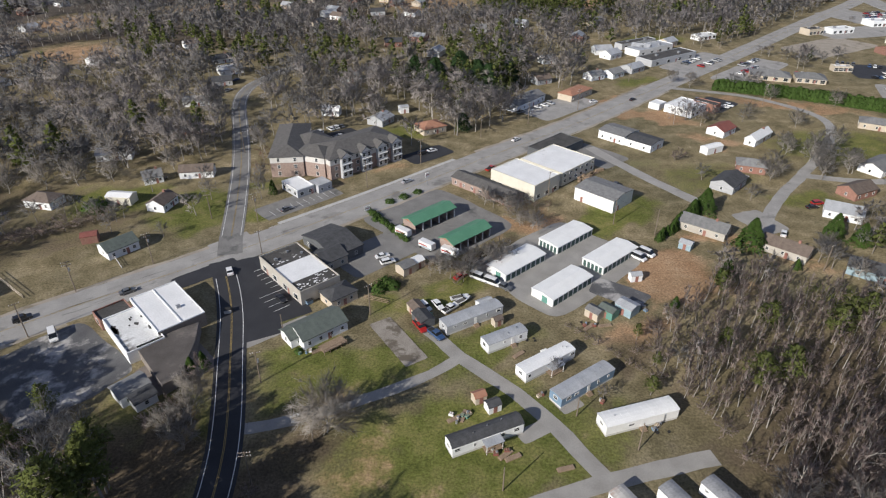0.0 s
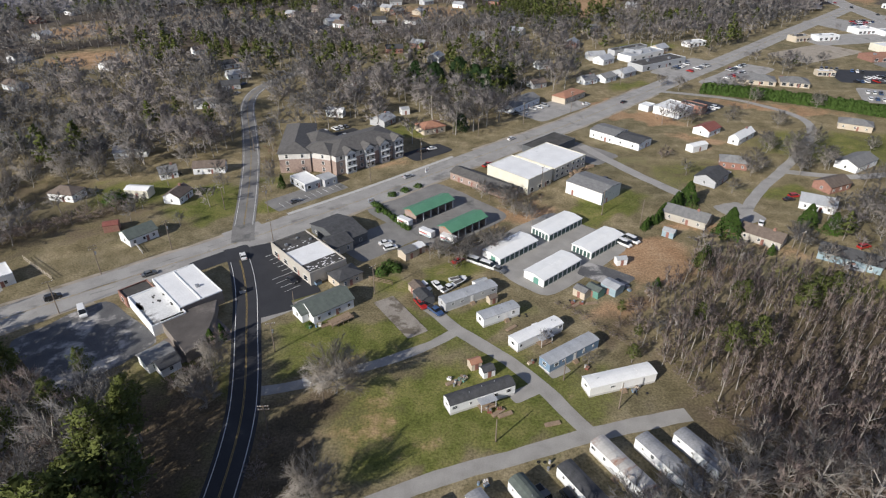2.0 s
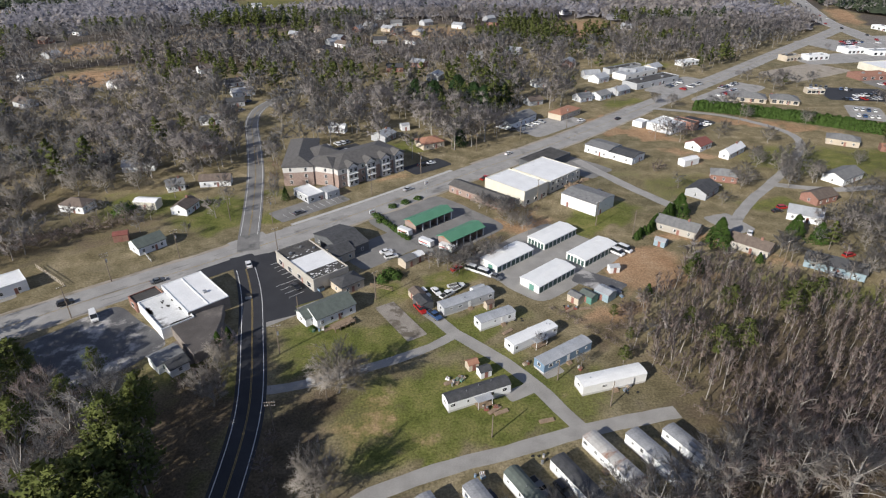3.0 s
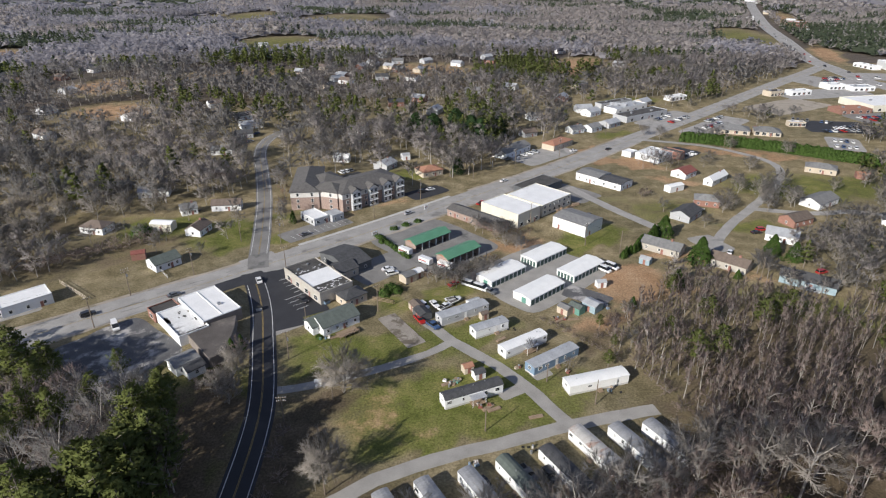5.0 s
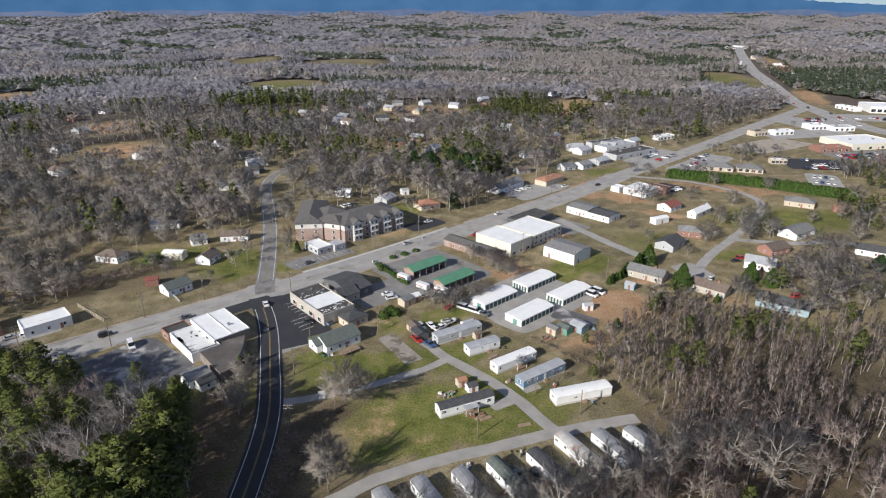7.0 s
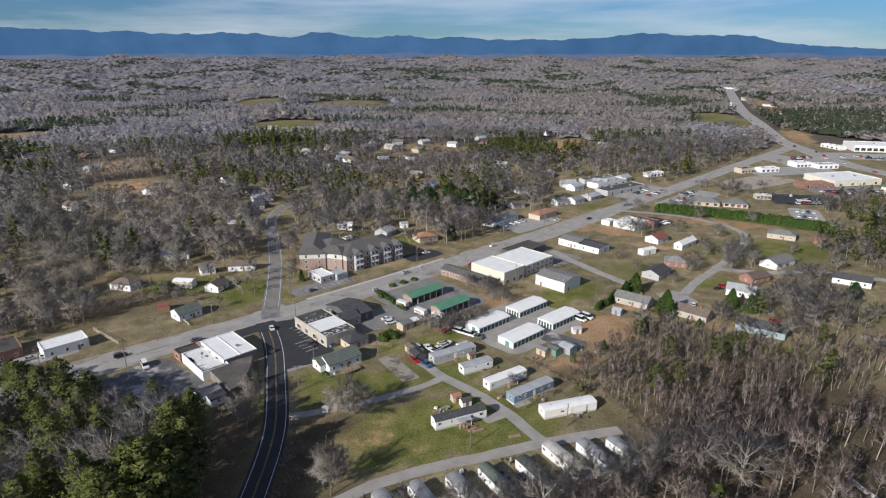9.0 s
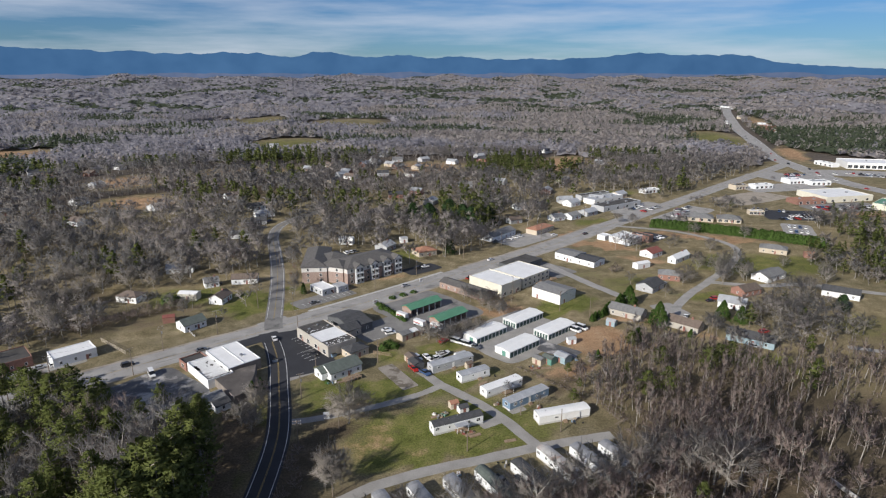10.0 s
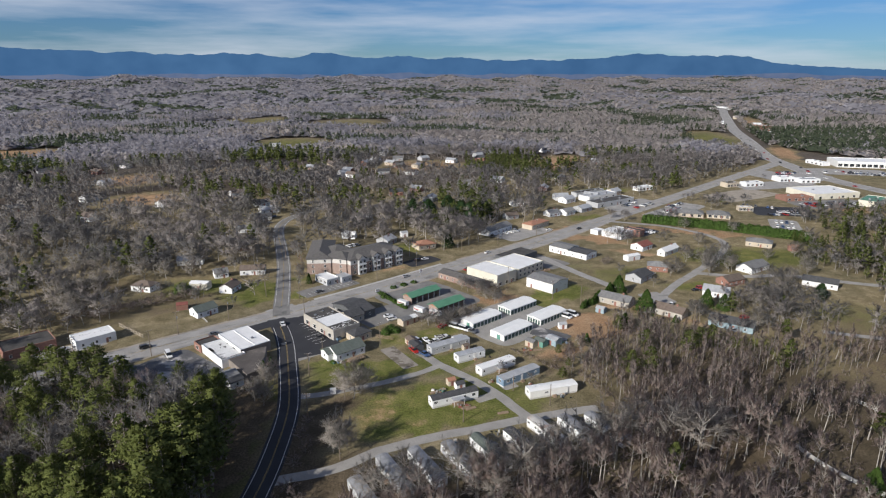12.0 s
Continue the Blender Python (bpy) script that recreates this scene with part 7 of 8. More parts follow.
TREES += [(x, y, kind, h * (1.3 if y < 156 else 1.1), "behind mobile homes", 1.15) for x, y, kind, h in ((-14, 128, "pale", 13), (-5, 131, "bare", 12), (4, 136, "pale", 13), (13, 134, "broad", 12), (22, 139, "pale", 14), (27, 143, "bare", 12), (34, 147, "pale", 14), (42, 149, "bare", 13),
          (50, 154, "pale", 14), (57, 160, "pale", 13), (61, 168, "bare", 11), (17, 147, "bare", 9), (31, 153, "bare", 9), (7, 146, "bare", 8), (-10, 143, "bare", 8), (-20, 138, "bare", 8), (44, 158, "bare", 9), (64, 155, "pale", 14), (72, 150, "pale", 15), (80, 158, "pale", 14), (70, 163, "pale", 13))]
TREES += [(x, y, "broad", h, "among the yards", 0.95) for x, y, h in ((148, 322, 10), (160, 324, 11), (167, 350, 11), (143, 343, 10), (150, 336, 11), (165, 378, 9), (125, 317, 7), (183, 303, 10), (200, 318, 10), (151, 276, 10), (135, 243, 10), (155, 258, 10), (205, 330, 10), (192, 345, 8), (212, 352, 10), (170, 288, 11), (162, 278, 10), (120, 247, 8))] + [(x, y, "bare", h, "beside a house", 1.15) for x, y, h in ((115, 253, 9), (128, 241, 8), (110, 300, 7), (98, 318, 7), (132, 330, 8), (176, 312, 9))]
TREES += [(x, y, "broad", 13, "beside a field", 1.0) for x, y in ((-191.2, 291.8), (-175.9, 282.8), (-167.8, 259.0), (-172.8, 291.8), (-182.3, 274.4), (-191.8, 304.6))] + [(x, y, "scrub", 4.6, "in a hedge", 1.4) for x, y in ((-163, 254), (-160, 259), (-154, 262), (-150.5, 265.5), (-146, 269), (-141, 273.5), (-136, 278), (-131.5, 282), (-128, 286), (-156, 257), (-152, 260), (-148.5, 263), (-145, 266.5), (-142, 270), (-138, 273), (-134, 276), (-130.5, 279), (-127, 282), (-123, 284.5))] + [(x, y, "broad", h, "in a yard", 1.0) for x, y, h in ((-171, 305, 12), (-191, 309, 12), (-184, 311, 13), (-159, 309, 12), (-148, 312, 11), (-197, 298, 11), (-136, 316, 11), (-138, 330, 12), (-116, 327, 10))]
for x, y, kind, h, words, wide in TREES:
    tree(x, y, kind, h, words, wide)
for i in range(14):
    t = i / 13
    tree(66 + 19 * t + rnd.uniform(-0.7, 0.7), 269.5 + 19 * t + rnd.uniform(-0.7, 0.7), "cypress", 3.2 + 2.6 * t + rnd.uniform(-0.4, 0.5), "in a row beside a field", 1.1)


# ---- long clipped conifer hedge ----
hedge_line = smooth_line([(149, 438), (175, 427), (200, 414), (222, 399), (240, 386)], 1.9)
for k, p in enumerate(hedge_line):
    for j in (0, 1):
        tree(p.x + 2.2 * j + rnd.uniform(-0.4, 0.4), p.y + 2.4 * j, "hedge", 5.6 + rnd.uniform(-0.5, 0.6), "in a long tall hedge", 0.95)

# ---- woods ----
ROADS = [(MAIN, 11), (HIGHWAY, 19), (NORTH, 7), (SOUTH, 8), (LOOP, 6), (LANE, 5), (PARK, 4.5), (DRIVE, 4), (BACK, 5), (EAST, 5), (FIELD, 4)]


def outside(px, py, poly):
    """True where a point lies outside of a closed outline."""
    inside = np.zeros(len(px), bool)
    for (x1, y1), (x2, y2) in zip(poly, poly[1:] + poly[:1]):
        cross = ((y1 > py) != (y2 > py)) & (px < (x2 - x1) * (py - y1) / (y2 - y1 + 1e-9) + x1)
        inside ^= cross
    return ~inside


HOUSE_SPOTS = np.array([(o.location.x, o.location.y) for o in scene.objects if o.parent is None and o.get("category") in ("house", "shop", "store", "shed", "mobile home", "apartments", "storage", "motel", "warehouse", "car wash", "canopy")])


def free_of(px, py, house_gap):
    """Keeps points off the roads, lots and houses."""
    ok = np.ones(len(px), bool)
    for line, gap in ROADS:
        q = np.array([(p.x, p.y) for p in line])
        q = q[:: max(1, len(q) // 220)]
        for lo in range(0, len(px), 4000):
            d = np.hypot(px[lo:lo + 4000, None] - q[:, 0], py[lo:lo + 4000, None] - q[:, 1]).min(1)
            ok[lo:lo + 4000] &= d > gap
    for lo in range(0, len(px), 4000):
        d = np.hypot(px[lo:lo + 4000, None] - HOUSE_SPOTS[:, 0], py[lo:lo + 4000, None] - HOUSE_SPOTS[:, 1]).min(1)
        ok[lo:lo + 4000] &= d > house_gap
    for nm, x, y, w, dd, rt, *_ in LOTS:
        c, s = math.cos(radians(rt)), math.sin(radians(rt))
        u, v = (px - x) * c + (py - y) * s, -(px - x) * s + (py - y) * c
        ok &= (abs(u) > w / 2 + 2) | (abs(v) > dd / 2 + 2)
    return ok


def scatter(x0, x1, y0, y1, gap, seed):
    r = np.random.RandomState(seed)
    xs, ys = np.meshgrid(np.arange(x0, x1, gap), np.arange(y0, y1, gap))
    px, py = xs.ravel() + r.uniform(-0.5, 0.5, xs.size) * gap * 1.1, ys.ravel() + r.uniform(-0.5, 0.5, xs.size) * gap * 1.1
    return px, py, r


def wood_stuff(name, px, py, hs, picks, templates, r, label, mats):
    """One joined stand of trees from a few templates: (points, triangles, normals, slots, height)."""
    vs, ts, ns, ss, off = [], [], [], [], 0
    pz = land_array(px, py)
    for k, (tv, tt, tn, tslot, th) in enumerate(templates):
        sel = np.where(picks == k)[0]
        if not len(sel):
            continue
        a, s, wide = r.uniform(0, math.tau, len(sel)), hs[sel] / th, r.uniform(0.85, 1.2, len(sel))
        c, n = np.cos(a)[:, None], np.sin(a)[:, None]
        x, y = tv[None, :, 0] * c - tv[None, :, 1] * n, tv[None, :, 0] * n + tv[None, :, 1] * c
        k2 = (s * wide)[:, None]
        vs.append(np.stack([x * k2 + px[sel][:, None], y * k2 + py[sel][:, None], tv[None, :, 2] * s[:, None] + pz[sel][:, None]], 2).reshape(-1, 3))
        ns.append(np.stack([tn[None, :, 0] * c - tn[None, :, 1] * n, tn[None, :, 0] * n + tn[None, :, 1] * c, np.tile(tn[:, 2], (len(sel), 1))], 2).reshape(-1, 3))
        ts.append((tt[None] + (np.arange(len(sel)) * len(tv))[:, None, None] + off).reshape(-1, 3))
        ss.append(np.tile(tslot, len(sel)))
        off += len(sel) * len(tv)
    me = tri_mesh(name, np.concatenate(vs), np.concatenate(ts), np.concatenate(ss), [M[m] for m in mats], np.concatenate(ns))
    return tagged(new(name, me), label, "woods", kind="stuff")


def template(made, wood_slot, leaf_slot, h):
    v, t, n = joined(made)
    return v, t, n, np.where(np.arange(len(t)) < len(made[0][1]), wood_slot, leaf_slot), h


MATS = ["bark", "twig_red", "pine", "pale_bark", "twig_brown", "magnolia", "far_twig", "far_pine", "twig_dusk", "twig_grey"]


def puff(seed, n, h, width, size, flat, lobes=4):
    """A far tree: a few lobes of small scraps that face outwards, which make one uneven rounded crown."""
    r = np.random.RandomState(seed)
    pts, outs = [], []
    for k in range(lobes):
        a = k * math.tau / lobes + r.uniform(-0.5, 0.5)
        c = np.array([math.cos(a) * width * 0.5, math.sin(a) * width * 0.5, h * r.uniform(0.5, 0.72)]) if k else np.array([0, 0, 0.72 * h])
        d = unit(r.normal(size=(n // lobes, 3)) + np.array([0, 0, 0.35]))
        pts.append(c + d * np.array([width * 0.58, width * 0.58, 0.27 * h]) * r.uniform(0.55, 1.05, (len(d), 1)))
        outs.append(d)
    p, d = np.concatenate(pts), np.concatenate(outs)
    return leaf_scraps(p, size * r.uniform(0.6, 1.4, len(p)), r, unit(d + np.array([0, 0, 0.2])) + unit((p - np.array([0, 0, 0.55 * h])) / np.array([width, width, 0.5 * h])) + np.array([0, 0, 0.9]), flat)


def far_template(seed, n, h, width, size, slot, flat=0.7):
    v, t, m = puff(seed, n, h, width, size, flat)
    return v, t, m, np.full(len(t), slot), h


def spire(seed, n, h, width, size, slot):
    """A far conifer: scraps on a narrow cone."""
    r = np.random.RandomState(seed)
    t, a = r.uniform(0, 1, n) ** 1.2, r.uniform(0, math.tau, n)
    rad = width * (1 - t) ** 0.7 * r.uniform(0.6, 1.1, n)
    p = np.stack([np.cos(a) * rad, np.sin(a) * rad, h * (0.25 + 0.75 * t)], 1)
    v, k, m = leaf_scraps(p, size * r.uniform(0.6, 1.3, n), r, np.stack([np.cos(a), np.sin(a), np.full(n, 0.6)], 1), 0.8)
    return v, k, m, np.full(len(k), slot), h


NEAR = [template(bare_tree(31, 13, 0.085, 10, 2, 10, 0.13, 0.3, 0.40, 3, False, 0.10, 0.8, 0.8), 3, 4, 13), template(bare_tree(32, 13, 0.115, 10, 2, 10, 0.13, 0.28, 0.42, 3, False, 0.10, 0.8, 0.8), 0, 4, 13),
        template(bare_tree(33, 13, 0.17, 10, 4, 12, 0.10, 0.42, 0.36, 4, True, 0.11, 0.95, 0.6), 3, 4, 13), template(bare_tree(34, 13, 0.22, 11, 4, 14, 0.10, 0.4, 0.38, 4, True, 0.12, 0.95, 0.5), 3, 4, 13),
        template(pine_tree(35, 14, 32, 56, 0.6, 0.42, 0.2, 0.4), 0, 2, 14), template(pine_tree(36, 14, 32, 56, 0.6, 0.36, 0.22, 0.4), 0, 2, 14),
        template(bare_tree(46, 3, 0.55, 7, 2, 6, 0.14, 0.06, 0.46, 3, False, 0.16), 0, 4, 3)]
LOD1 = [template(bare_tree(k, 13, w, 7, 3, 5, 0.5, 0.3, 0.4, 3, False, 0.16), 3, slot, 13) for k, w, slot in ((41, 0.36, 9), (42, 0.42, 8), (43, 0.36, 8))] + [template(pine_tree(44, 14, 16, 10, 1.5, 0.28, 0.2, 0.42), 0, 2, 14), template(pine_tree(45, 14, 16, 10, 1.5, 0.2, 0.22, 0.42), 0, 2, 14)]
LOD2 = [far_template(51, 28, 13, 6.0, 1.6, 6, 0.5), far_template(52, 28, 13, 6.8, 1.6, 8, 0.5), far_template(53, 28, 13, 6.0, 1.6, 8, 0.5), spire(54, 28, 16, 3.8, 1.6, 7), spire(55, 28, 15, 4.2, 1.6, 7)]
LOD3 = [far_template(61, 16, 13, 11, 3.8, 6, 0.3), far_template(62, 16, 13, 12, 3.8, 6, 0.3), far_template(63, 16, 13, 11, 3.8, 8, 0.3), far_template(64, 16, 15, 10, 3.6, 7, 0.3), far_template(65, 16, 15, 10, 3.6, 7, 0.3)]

# the leafless wood east of the trailer park
EAST_WOOD = [(45, 206), (54, 222), (64, 234), (80, 249), (95, 240), (110, 234), (126, 227), (158, 236), (235, 225), (250, 60), (115, 60), (-40, 70), (-30, 118), (-14, 126), (2, 134), (18, 141), (36, 147), (52, 158), (60, 172), (57, 186), (50, 196)]
px, py, r = scatter(-45, 255, 84, 250, 3.7, 71)
keep = ~outside(px, py, EAST_WOOD) & free_of(px, py, 5.5) & (px < 0.76 * py + 30) & (r.uniform(0, 1, len(px)) < np.where(px > 135, 0.4, np.where(py < 172, 0.36, 0.82)))
open_ground = (np.hypot((px - 109.7) / 15, (py - 139.8) / 12) < 1) | (np.hypot((px - 76) / 13, (py - 146) / 6) < 1) | (np.hypot((px - 196) / 44, (py - 250) / 26) < 1) | (np.hypot((px - 150) / 45, (py - 190) / 14) < 1) | (np.hypot((px - 108) / 22, (py - 166) / 9) < 1)
keep &= ~(open_ground & (r.uniform(0, 1, len(px)) < 0.8))
px, py = px[keep], py[keep]
u = r.uniform(0, 1, len(px))
south = py < 172
picks = np.where((u < 0.03) & ((py < 172) | (px > 120)), 4 + r.randint(0, 2, len(px)), np.where(south & (r.uniform(0, 1, len(px)) < 0.75), 2 + r.randint(0, 2, len(px)), r.randint(0, 2, len(px))))
hs = r.uniform(8.5, 12.5, len(px)) * np.where(south, 1.35, np.where(py < 190, 1.15, 1.0))
bx, by, r2 = scatter(-45, 255, 84, 250, 6.0, 73)
low = ~outside(bx, by, EAST_WOOD) & free_of(bx, by, 6) & (bx < 0.76 * by + 30)
bx, by = bx[low], by[low]
wood_stuff("east_wood", np.concatenate([px, bx]), np.concatenate([py, by]), np.concatenate([hs, r2.uniform(1.6, 3.6, len(bx))]), np.concatenate([picks, np.full(len(bx), 6)]), NEAR, r, "dense leafless brown woodland with brush and a few pines", MATS)

# the mixed wood west of the new road: finer trees, as it lies near
WEST = [template(bare_tree(k, 17, w, 11, 5, 15, 0.08, 0.32, 0.4, 5, True, 0.1, 0.75), 3, slot, 17) for k, w, slot in ((71, 0.26, 9), (72, 0.3, 9), (73, 0.24, 4))] + [template(pine_tree(k, 17, 30, 62, 0.56, low, w, 0.28), 0, 2, 17) for k, low, w in ((74, 0.52, 0.19), (75, 0.46, 0.2), (76, 0.58, 0.18))]
WEST_WOOD = [(-230, 165), (-150, 208), (-122, 199), (-110, 188), (-98, 188), (-84, 187), (-73, 180), (-64, 168), (-59, 150), (-58, 120), (-64, 70), (-90, 20), (-260, 20)]
px, py, r = scatter(-260, -55, 84, 212, 5.7, 72)
keep = ~outside(px, py, WEST_WOOD) & free_of(px, py, 5.5) & (px > -0.76 * py - 60) & (r.uniform(0, 1, len(px)) < 0.92)
px, py = px[keep], py[keep]
u = r.uniform(0, 1, len(px))
green = np.where((py > 146) & (px > -115) & (px < -72), 0.2, np.where((px > -76) & (py < 172), 0.95, np.clip(0.68 + 0.45 * waves(px, py, 60, 12), np.where(py < 142, 0.75, 0.2), 0.92)))
picks = np.where(u < green, 3, 0) + r.randint(0, 3, len(px))
wood_stuff("west_wood", px, py, r.uniform(12, 20, len(px)) * np.where((px > -84) & (py < 166), 1.25, np.where((px > -100) & (py < 178), 1.08, 1.0)) * np.clip(0.67 + (192 - py) / 60, np.where(px < -105, 0.9, 0.5), 1), picks, WEST, r, "mixed woodland of green pines and bare trees", MATS)

# loose trees in the town's north and west, then woods to the horizon
TOWN = [(-150, 203), (-185, 205), (-168, 240), (-160, 258), (-172, 275), (-205, 300), (-200, 316), (-150, 316), (-128, 330), (-100, 334), (-80, 330), (-84, 352), (-75, 372), (-20, 352), (-3, 360), (20, 378), (45, 430), (70, 440), (100, 490), (150, 548), (178, 562), (208, 550), (290, 636), (360, 706), (400, 770), (440, 830), (490, 840), (560, 700), (420, 480), (262, 400),
        (255, 372), (232, 330), (222, 290), (160, 240), (126, 228), (80, 250), (43, 208), (60, 170), (40, 60), (-58, 60), (-62, 180), (-92, 190)]
GLADES = [(x, y, a * 1.1, b * 1.1, t) for x, y, a, b, t, s in LAWNS + CLAYS if y > 340 or x > 140] + [(-55, 385, 13, 8, 0), (-100, 395, 6, 30, 20), (60, 470, 30, 9, 30), (85, 500, 30, 8, 40), (-125, 296, 12, 8, 0), (-100, 290, 9, 10, 0), (-155, 284, 13, 7, 0)]
GLADES += [(x, y - 20, 9, 27, 0) for x, y in FAR if y < 1150] + [(h[0], h[1] - 8, 8, 14, 0) for h in HOUSES if h[1] > 400]


def glade(px, py):
    out = np.zeros(len(px), bool)
    px, py = px + 9 * waves(px, py, 95, 61) + 4 * waves(px, py, 38, 62), py + 9 * waves(px, py, 95, 63) + 4 * waves(px, py, 38, 64)
    for x, y, a, b, turn in GLADES:
        c, n = math.cos(radians(turn)), math.sin(radians(turn))
        out |= (((px - x) * c + (py - y) * n) / a) ** 2 + ((-(px - x) * n + (py - y) * c) / b) ** 2 < 1
    return out


PINES = [(85, 705, 85, 68), (600, 960, 130, 190), (-144, 701, 28, 20), (-103, 790, 52, 24), (-200, 1440, 150, 28), (480, 1298, 85, 60), (-178, 542, 20, 13), (-158, 639, 20, 16), (-104, 2779, 400, 160), (231, 1733, 150, 55), (418, 1504, 120, 45), (194, 639, 30, 15),
         (217, 571, 25, 14), (253, 556, 25, 14), (8, 450, 26, 22), (-6, 481, 25, 16), (-360, 560, 30, 14), (-330, 720, 40, 18), (-450, 1000, 90, 25), (150, 1050, 60, 24), (-60, 1100, 90, 26), (700, 1700, 130, 60), (-700, 1700, 160, 50), (120, 2200, 300, 70), (900, 2600, 300, 100), (-900, 2400, 300, 80)]


def pine_share(px, py):
    """How much of the woods is evergreen: stands here and there, and two plantations."""
    out = np.clip(0.2 + 1.3 * (waves(px, py, 240, 31) - 0.22) + 0.55 * (waves(px, py, 800, 32) - 0.3), 0.03, 0.92)
    for x, y, a, b in PINES:
        out = np.where(np.hypot((px - x) / a, (py - y) / b) < 1, 0.94, out)
    out = np.where(np.hypot((px - 230) / 30, (py - 345) / 45) < 1, 0.7, out)
    out = np.where((np.hypot(px, py - 60) < 430) & (px < 150), np.minimum(out, 0.12), out)
    return np.where(np.hypot(px - 10, py - 455) < 45, 0.5, out)


def ring_wood(name, near, far, gap, templates, hmin, hmax, seed, label, density=1.0):
    px, py, r = scatter(-far, far, -60 if near < 300 else 0, far + 60, gap, seed)
    d = np.hypot(px, py - 60)
    keep = (d > near) & (d <= far) & (abs(px) < 0.75 * (py + 20) + 45) & (py > 0.2 * abs(px))
    px, py = px[keep], py[keep]
    ok = outside(px, py, TOWN) & outside(px, py, WEST_WOOD) & outside(px, py, EAST_WOOD) & ~glade(px, py)
    px, py = px[ok], py[ok]
    ok = free_of(px, py, 8.0 if far <= 1600 else 18.0)
    thin = np.clip(0.82 + 0.5 * waves(px, py, 120 + near * 0.12, 41), 0.75 if near < 300 else 0.86, 1.0) * density
    ok &= r.uniform(0, 1, len(px)) < thin
    px, py = px[ok], py[ok]
    ev = r.uniform(0, 1, len(px)) < pine_share(px, py)
    n = len(templates) - 2
    # drift with x: cloud shade put into tone, darker twigs on the left
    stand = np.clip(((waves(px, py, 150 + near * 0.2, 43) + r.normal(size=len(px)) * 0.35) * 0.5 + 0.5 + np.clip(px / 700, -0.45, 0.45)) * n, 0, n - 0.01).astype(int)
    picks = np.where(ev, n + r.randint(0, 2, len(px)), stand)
    return wood_stuff(name, px, py, r.uniform(hmin, hmax, len(px)) * (1 + (0.2 if near < 300 else 0.12) * waves(px, py, 90 + near * 0.1, 44)), picks, templates, r, label, MATS)


def canopy(name, near, far, step, height, rough, seed, label):
    """The closed mass of crowns below the tree tops: one lumpy sheet, open over glades and roads."""
    xs, ys = np.arange(-far, far, step), np.arange(0, far + 60, step)
    gx2, gy2 = np.meshgrid(xs, ys)
    r = np.random.RandomState(seed)
    px, py = (g.ravel() + r.uniform(-0.4, 0.4, g.size) * step for g in (gx2, gy2))
    d = np.hypot(px, py - 60)
    keep = (d > near) & (d <= far) & (abs(px) < 0.75 * (py + 20) + 45)
    idx = np.where(keep)[0]
    ok = outside(px[idx], py[idx], TOWN) & ~glade(px[idx], py[idx])
    idx = idx[ok]
    idx = idx[free_of(px[idx], py[idx], 13.0 if far <= 1600 else 24.0)]
    full = np.zeros(len(px), bool)
    full[idx] = True
    grid = np.pad(full.reshape(gx2.shape), 2)
    rim = np.min([grid[2 + u:grid.shape[0] - 2 + u, 2 + v:grid.shape[1] - 2 + v] for u, v in ((0, 1), (0, -1), (1, 0), (-1, 0), (0, 2), (0, -2), (2, 0), (-2, 0))], axis=0).ravel()
    z = land_array(px, py) + np.where(full, np.where(rim, 1.0, 0.4) * height * (1 + 0.2 * waves(px, py, 90 + near * 0.1, 44)) + rough * (r.normal(size=len(px)) + waves(px, py, 5 * step, 45)), 0.0)
    ids = np.arange(len(px)).reshape(gx2.shape)
    a, b, c, e = ids[:-1, :-1].ravel(), ids[:-1, 1:].ravel(), ids[1:, 1:].ravel(), ids[1:, :-1].ravel()
    tris = np.concatenate([np.stack([a, b, c], 1), np.stack([a, c, e], 1)])
    tris = tris[full[tris].all(1)]
    used, tris = np.unique(tris, return_inverse=True)
    tris = tris.reshape(-1, 3)
    p = np.stack([px, py, z], 1)[used]
    n = np.zeros_like(p)
    face = unit(np.cross(p[tris[:, 1]] - p[tris[:, 0]], p[tris[:, 2]] - p[tris[:, 0]]))
    for k in range(3):
        np.add.at(n, tris[:, k], face)
    mid = p[tris].mean(1)
    green = pine_share(mid[:, 0], mid[:, 1]) + r.normal(size=len(mid)) * 0.25 > 0.8
    # same drift with x; haze-tinted twigs on the left and all over the horizon
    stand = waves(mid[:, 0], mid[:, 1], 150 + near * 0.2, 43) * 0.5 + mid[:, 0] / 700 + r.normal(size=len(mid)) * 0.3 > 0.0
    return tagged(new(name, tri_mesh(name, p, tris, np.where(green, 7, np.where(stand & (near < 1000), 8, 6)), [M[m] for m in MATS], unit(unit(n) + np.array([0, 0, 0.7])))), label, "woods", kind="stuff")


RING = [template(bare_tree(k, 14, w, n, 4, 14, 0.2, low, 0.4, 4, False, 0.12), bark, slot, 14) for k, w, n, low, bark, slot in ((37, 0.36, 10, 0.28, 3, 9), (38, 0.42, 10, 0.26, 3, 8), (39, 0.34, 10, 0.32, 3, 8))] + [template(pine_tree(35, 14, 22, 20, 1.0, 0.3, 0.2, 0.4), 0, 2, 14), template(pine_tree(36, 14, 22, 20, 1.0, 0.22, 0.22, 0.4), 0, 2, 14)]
ring_wood("woodland_near", 150, 420, 7.9, RING, 10.5, 17, 81, "bare winter woodland round the houses")
ring_wood("woodland_middle", 420, 760, 9.1, LOD1, 11.5, 16, 82, "bare winter woodland with pines beyond the town")
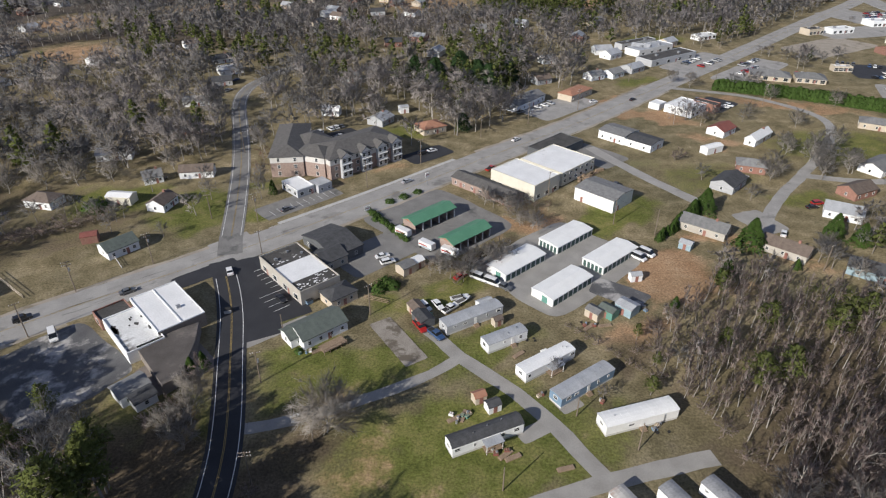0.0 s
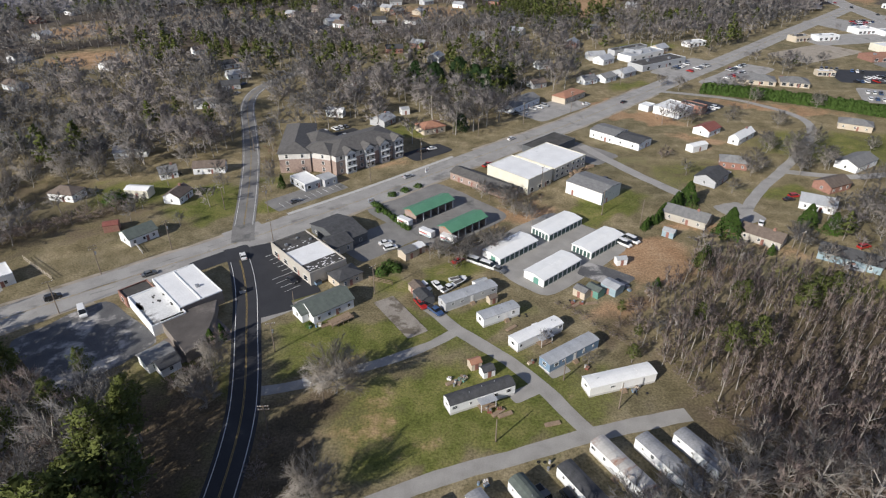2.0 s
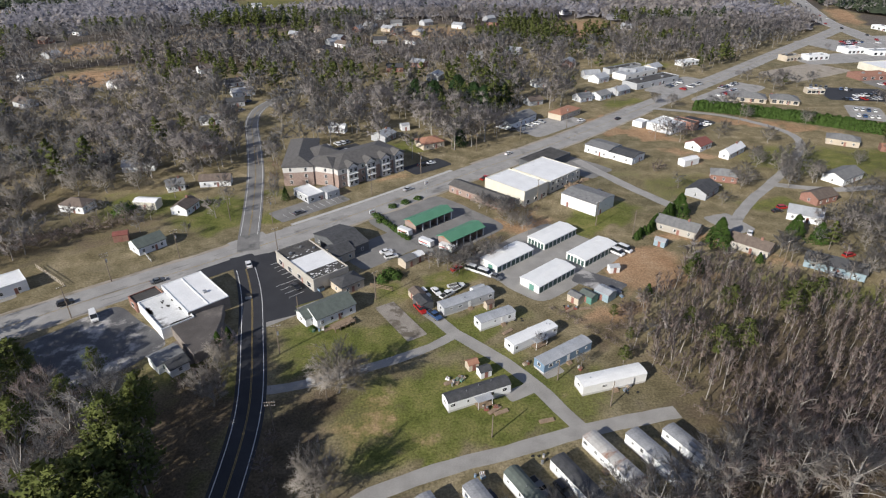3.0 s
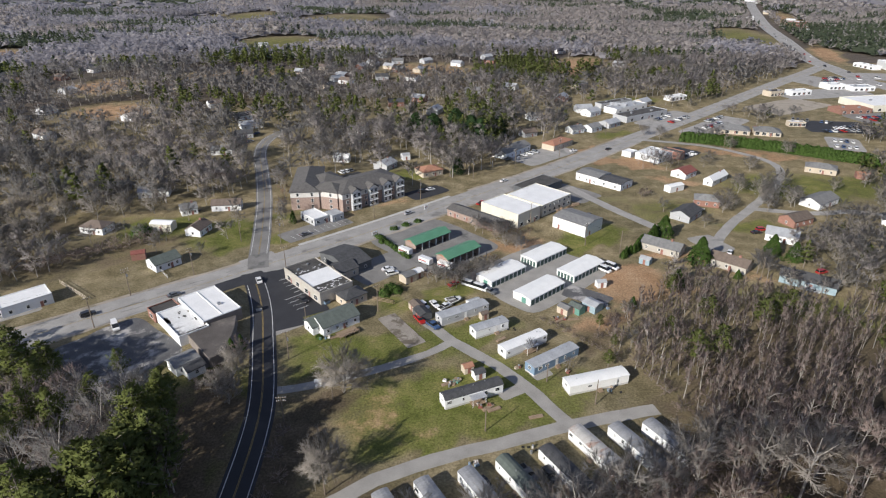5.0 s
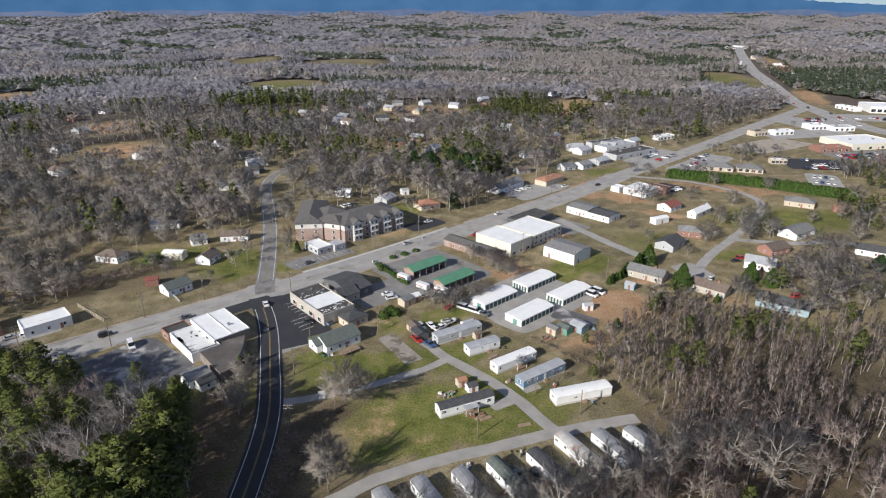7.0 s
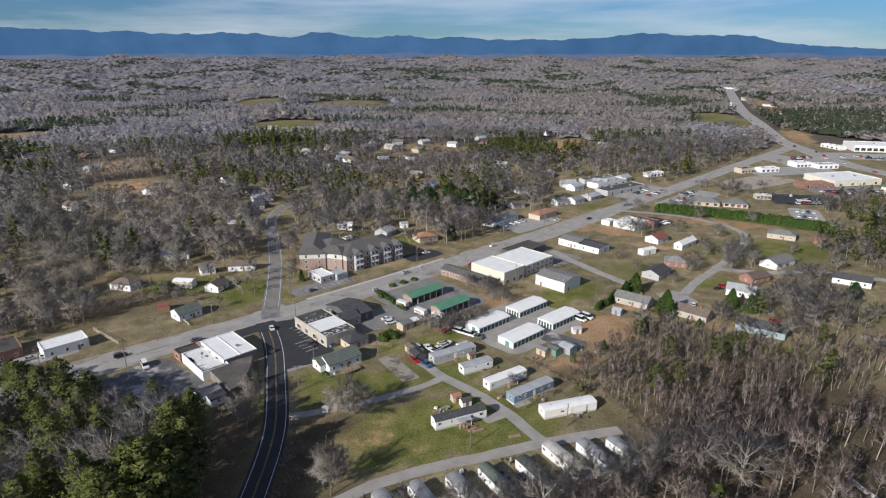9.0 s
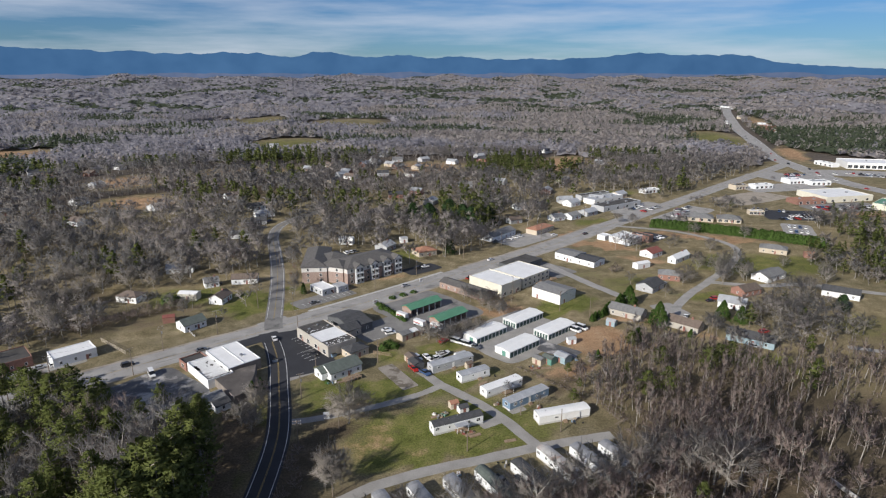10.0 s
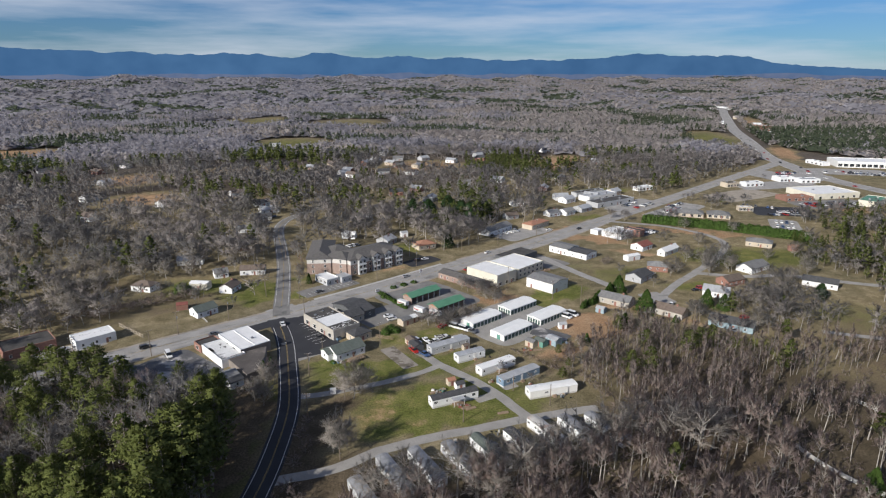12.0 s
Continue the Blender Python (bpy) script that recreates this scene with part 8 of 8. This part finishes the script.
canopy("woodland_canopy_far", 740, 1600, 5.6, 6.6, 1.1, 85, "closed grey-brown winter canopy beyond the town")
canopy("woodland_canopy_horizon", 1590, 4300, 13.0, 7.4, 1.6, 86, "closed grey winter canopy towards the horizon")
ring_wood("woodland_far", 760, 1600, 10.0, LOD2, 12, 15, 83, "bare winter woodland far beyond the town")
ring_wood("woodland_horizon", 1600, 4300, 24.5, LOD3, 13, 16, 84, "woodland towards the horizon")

# loose trees about the eastern yards
COPSES = [(-167, 262, 17, 20, 0.85, 0.04), (155, 266, 24, 26, 0.75, 0.08), (214, 250, 16, 12, 0.3, 0.1), (238, 345, 24, 44, 0.7, 0.65), (330, 430, 70, 50, 0.6, 0.4), (122, 386, 24, 9, 0.35, 0.0), (152, 332, 14, 20, 0.5, 0.0), (-118, 290, 30, 6, 0.3, 0.0), (150, 470, 20, 6, 0.3, 0.0), (215, 500, 30, 20, 0.25, 0.2), (55, 214, 6, 16, 0.5, 0.05), (225, 508, 42, 10, 0.4, 0.0), (272, 540, 26, 12, 0.3, 0.0), (164, 438, 15, 5, 0.8, 0.0), (330, 500, 30, 12, 0.3, 0.2), (345, 610, 30, 14, 0.2, 0.0), (180, 540, 24, 6, 0.4, 0.1), (90, 400, 20, 6, 0.2, 0.0)]
cx, cy, cp, ch = [], [], [], []
for k, (x, y, a, b, dense, ever) in enumerate(COPSES):
    px, py, r = scatter(x - a, x + a, y - b, y + b, 6.2, 90 + k)
    keep = (np.hypot((px - x) / a, (py - y) / b) < 1) & free_of(px, py, 8.5) & (r.uniform(0, 1, len(px)) < dense)
    px, py = px[keep], py[keep]
    cx.append(px)
    cy.append(py)
    cp.append(np.where(r.uniform(0, 1, len(px)) < ever, 3, r.randint(0, 3, len(px))))
    ch.append(r.uniform(6.5, 11.5, len(px)))
wood_stuff("yard_trees", np.concatenate(cx), np.concatenate(cy), np.concatenate(ch), np.concatenate(cp), RING, np.random.RandomState(99), "scattered bare trees and pines about the eastern yards", MATS)
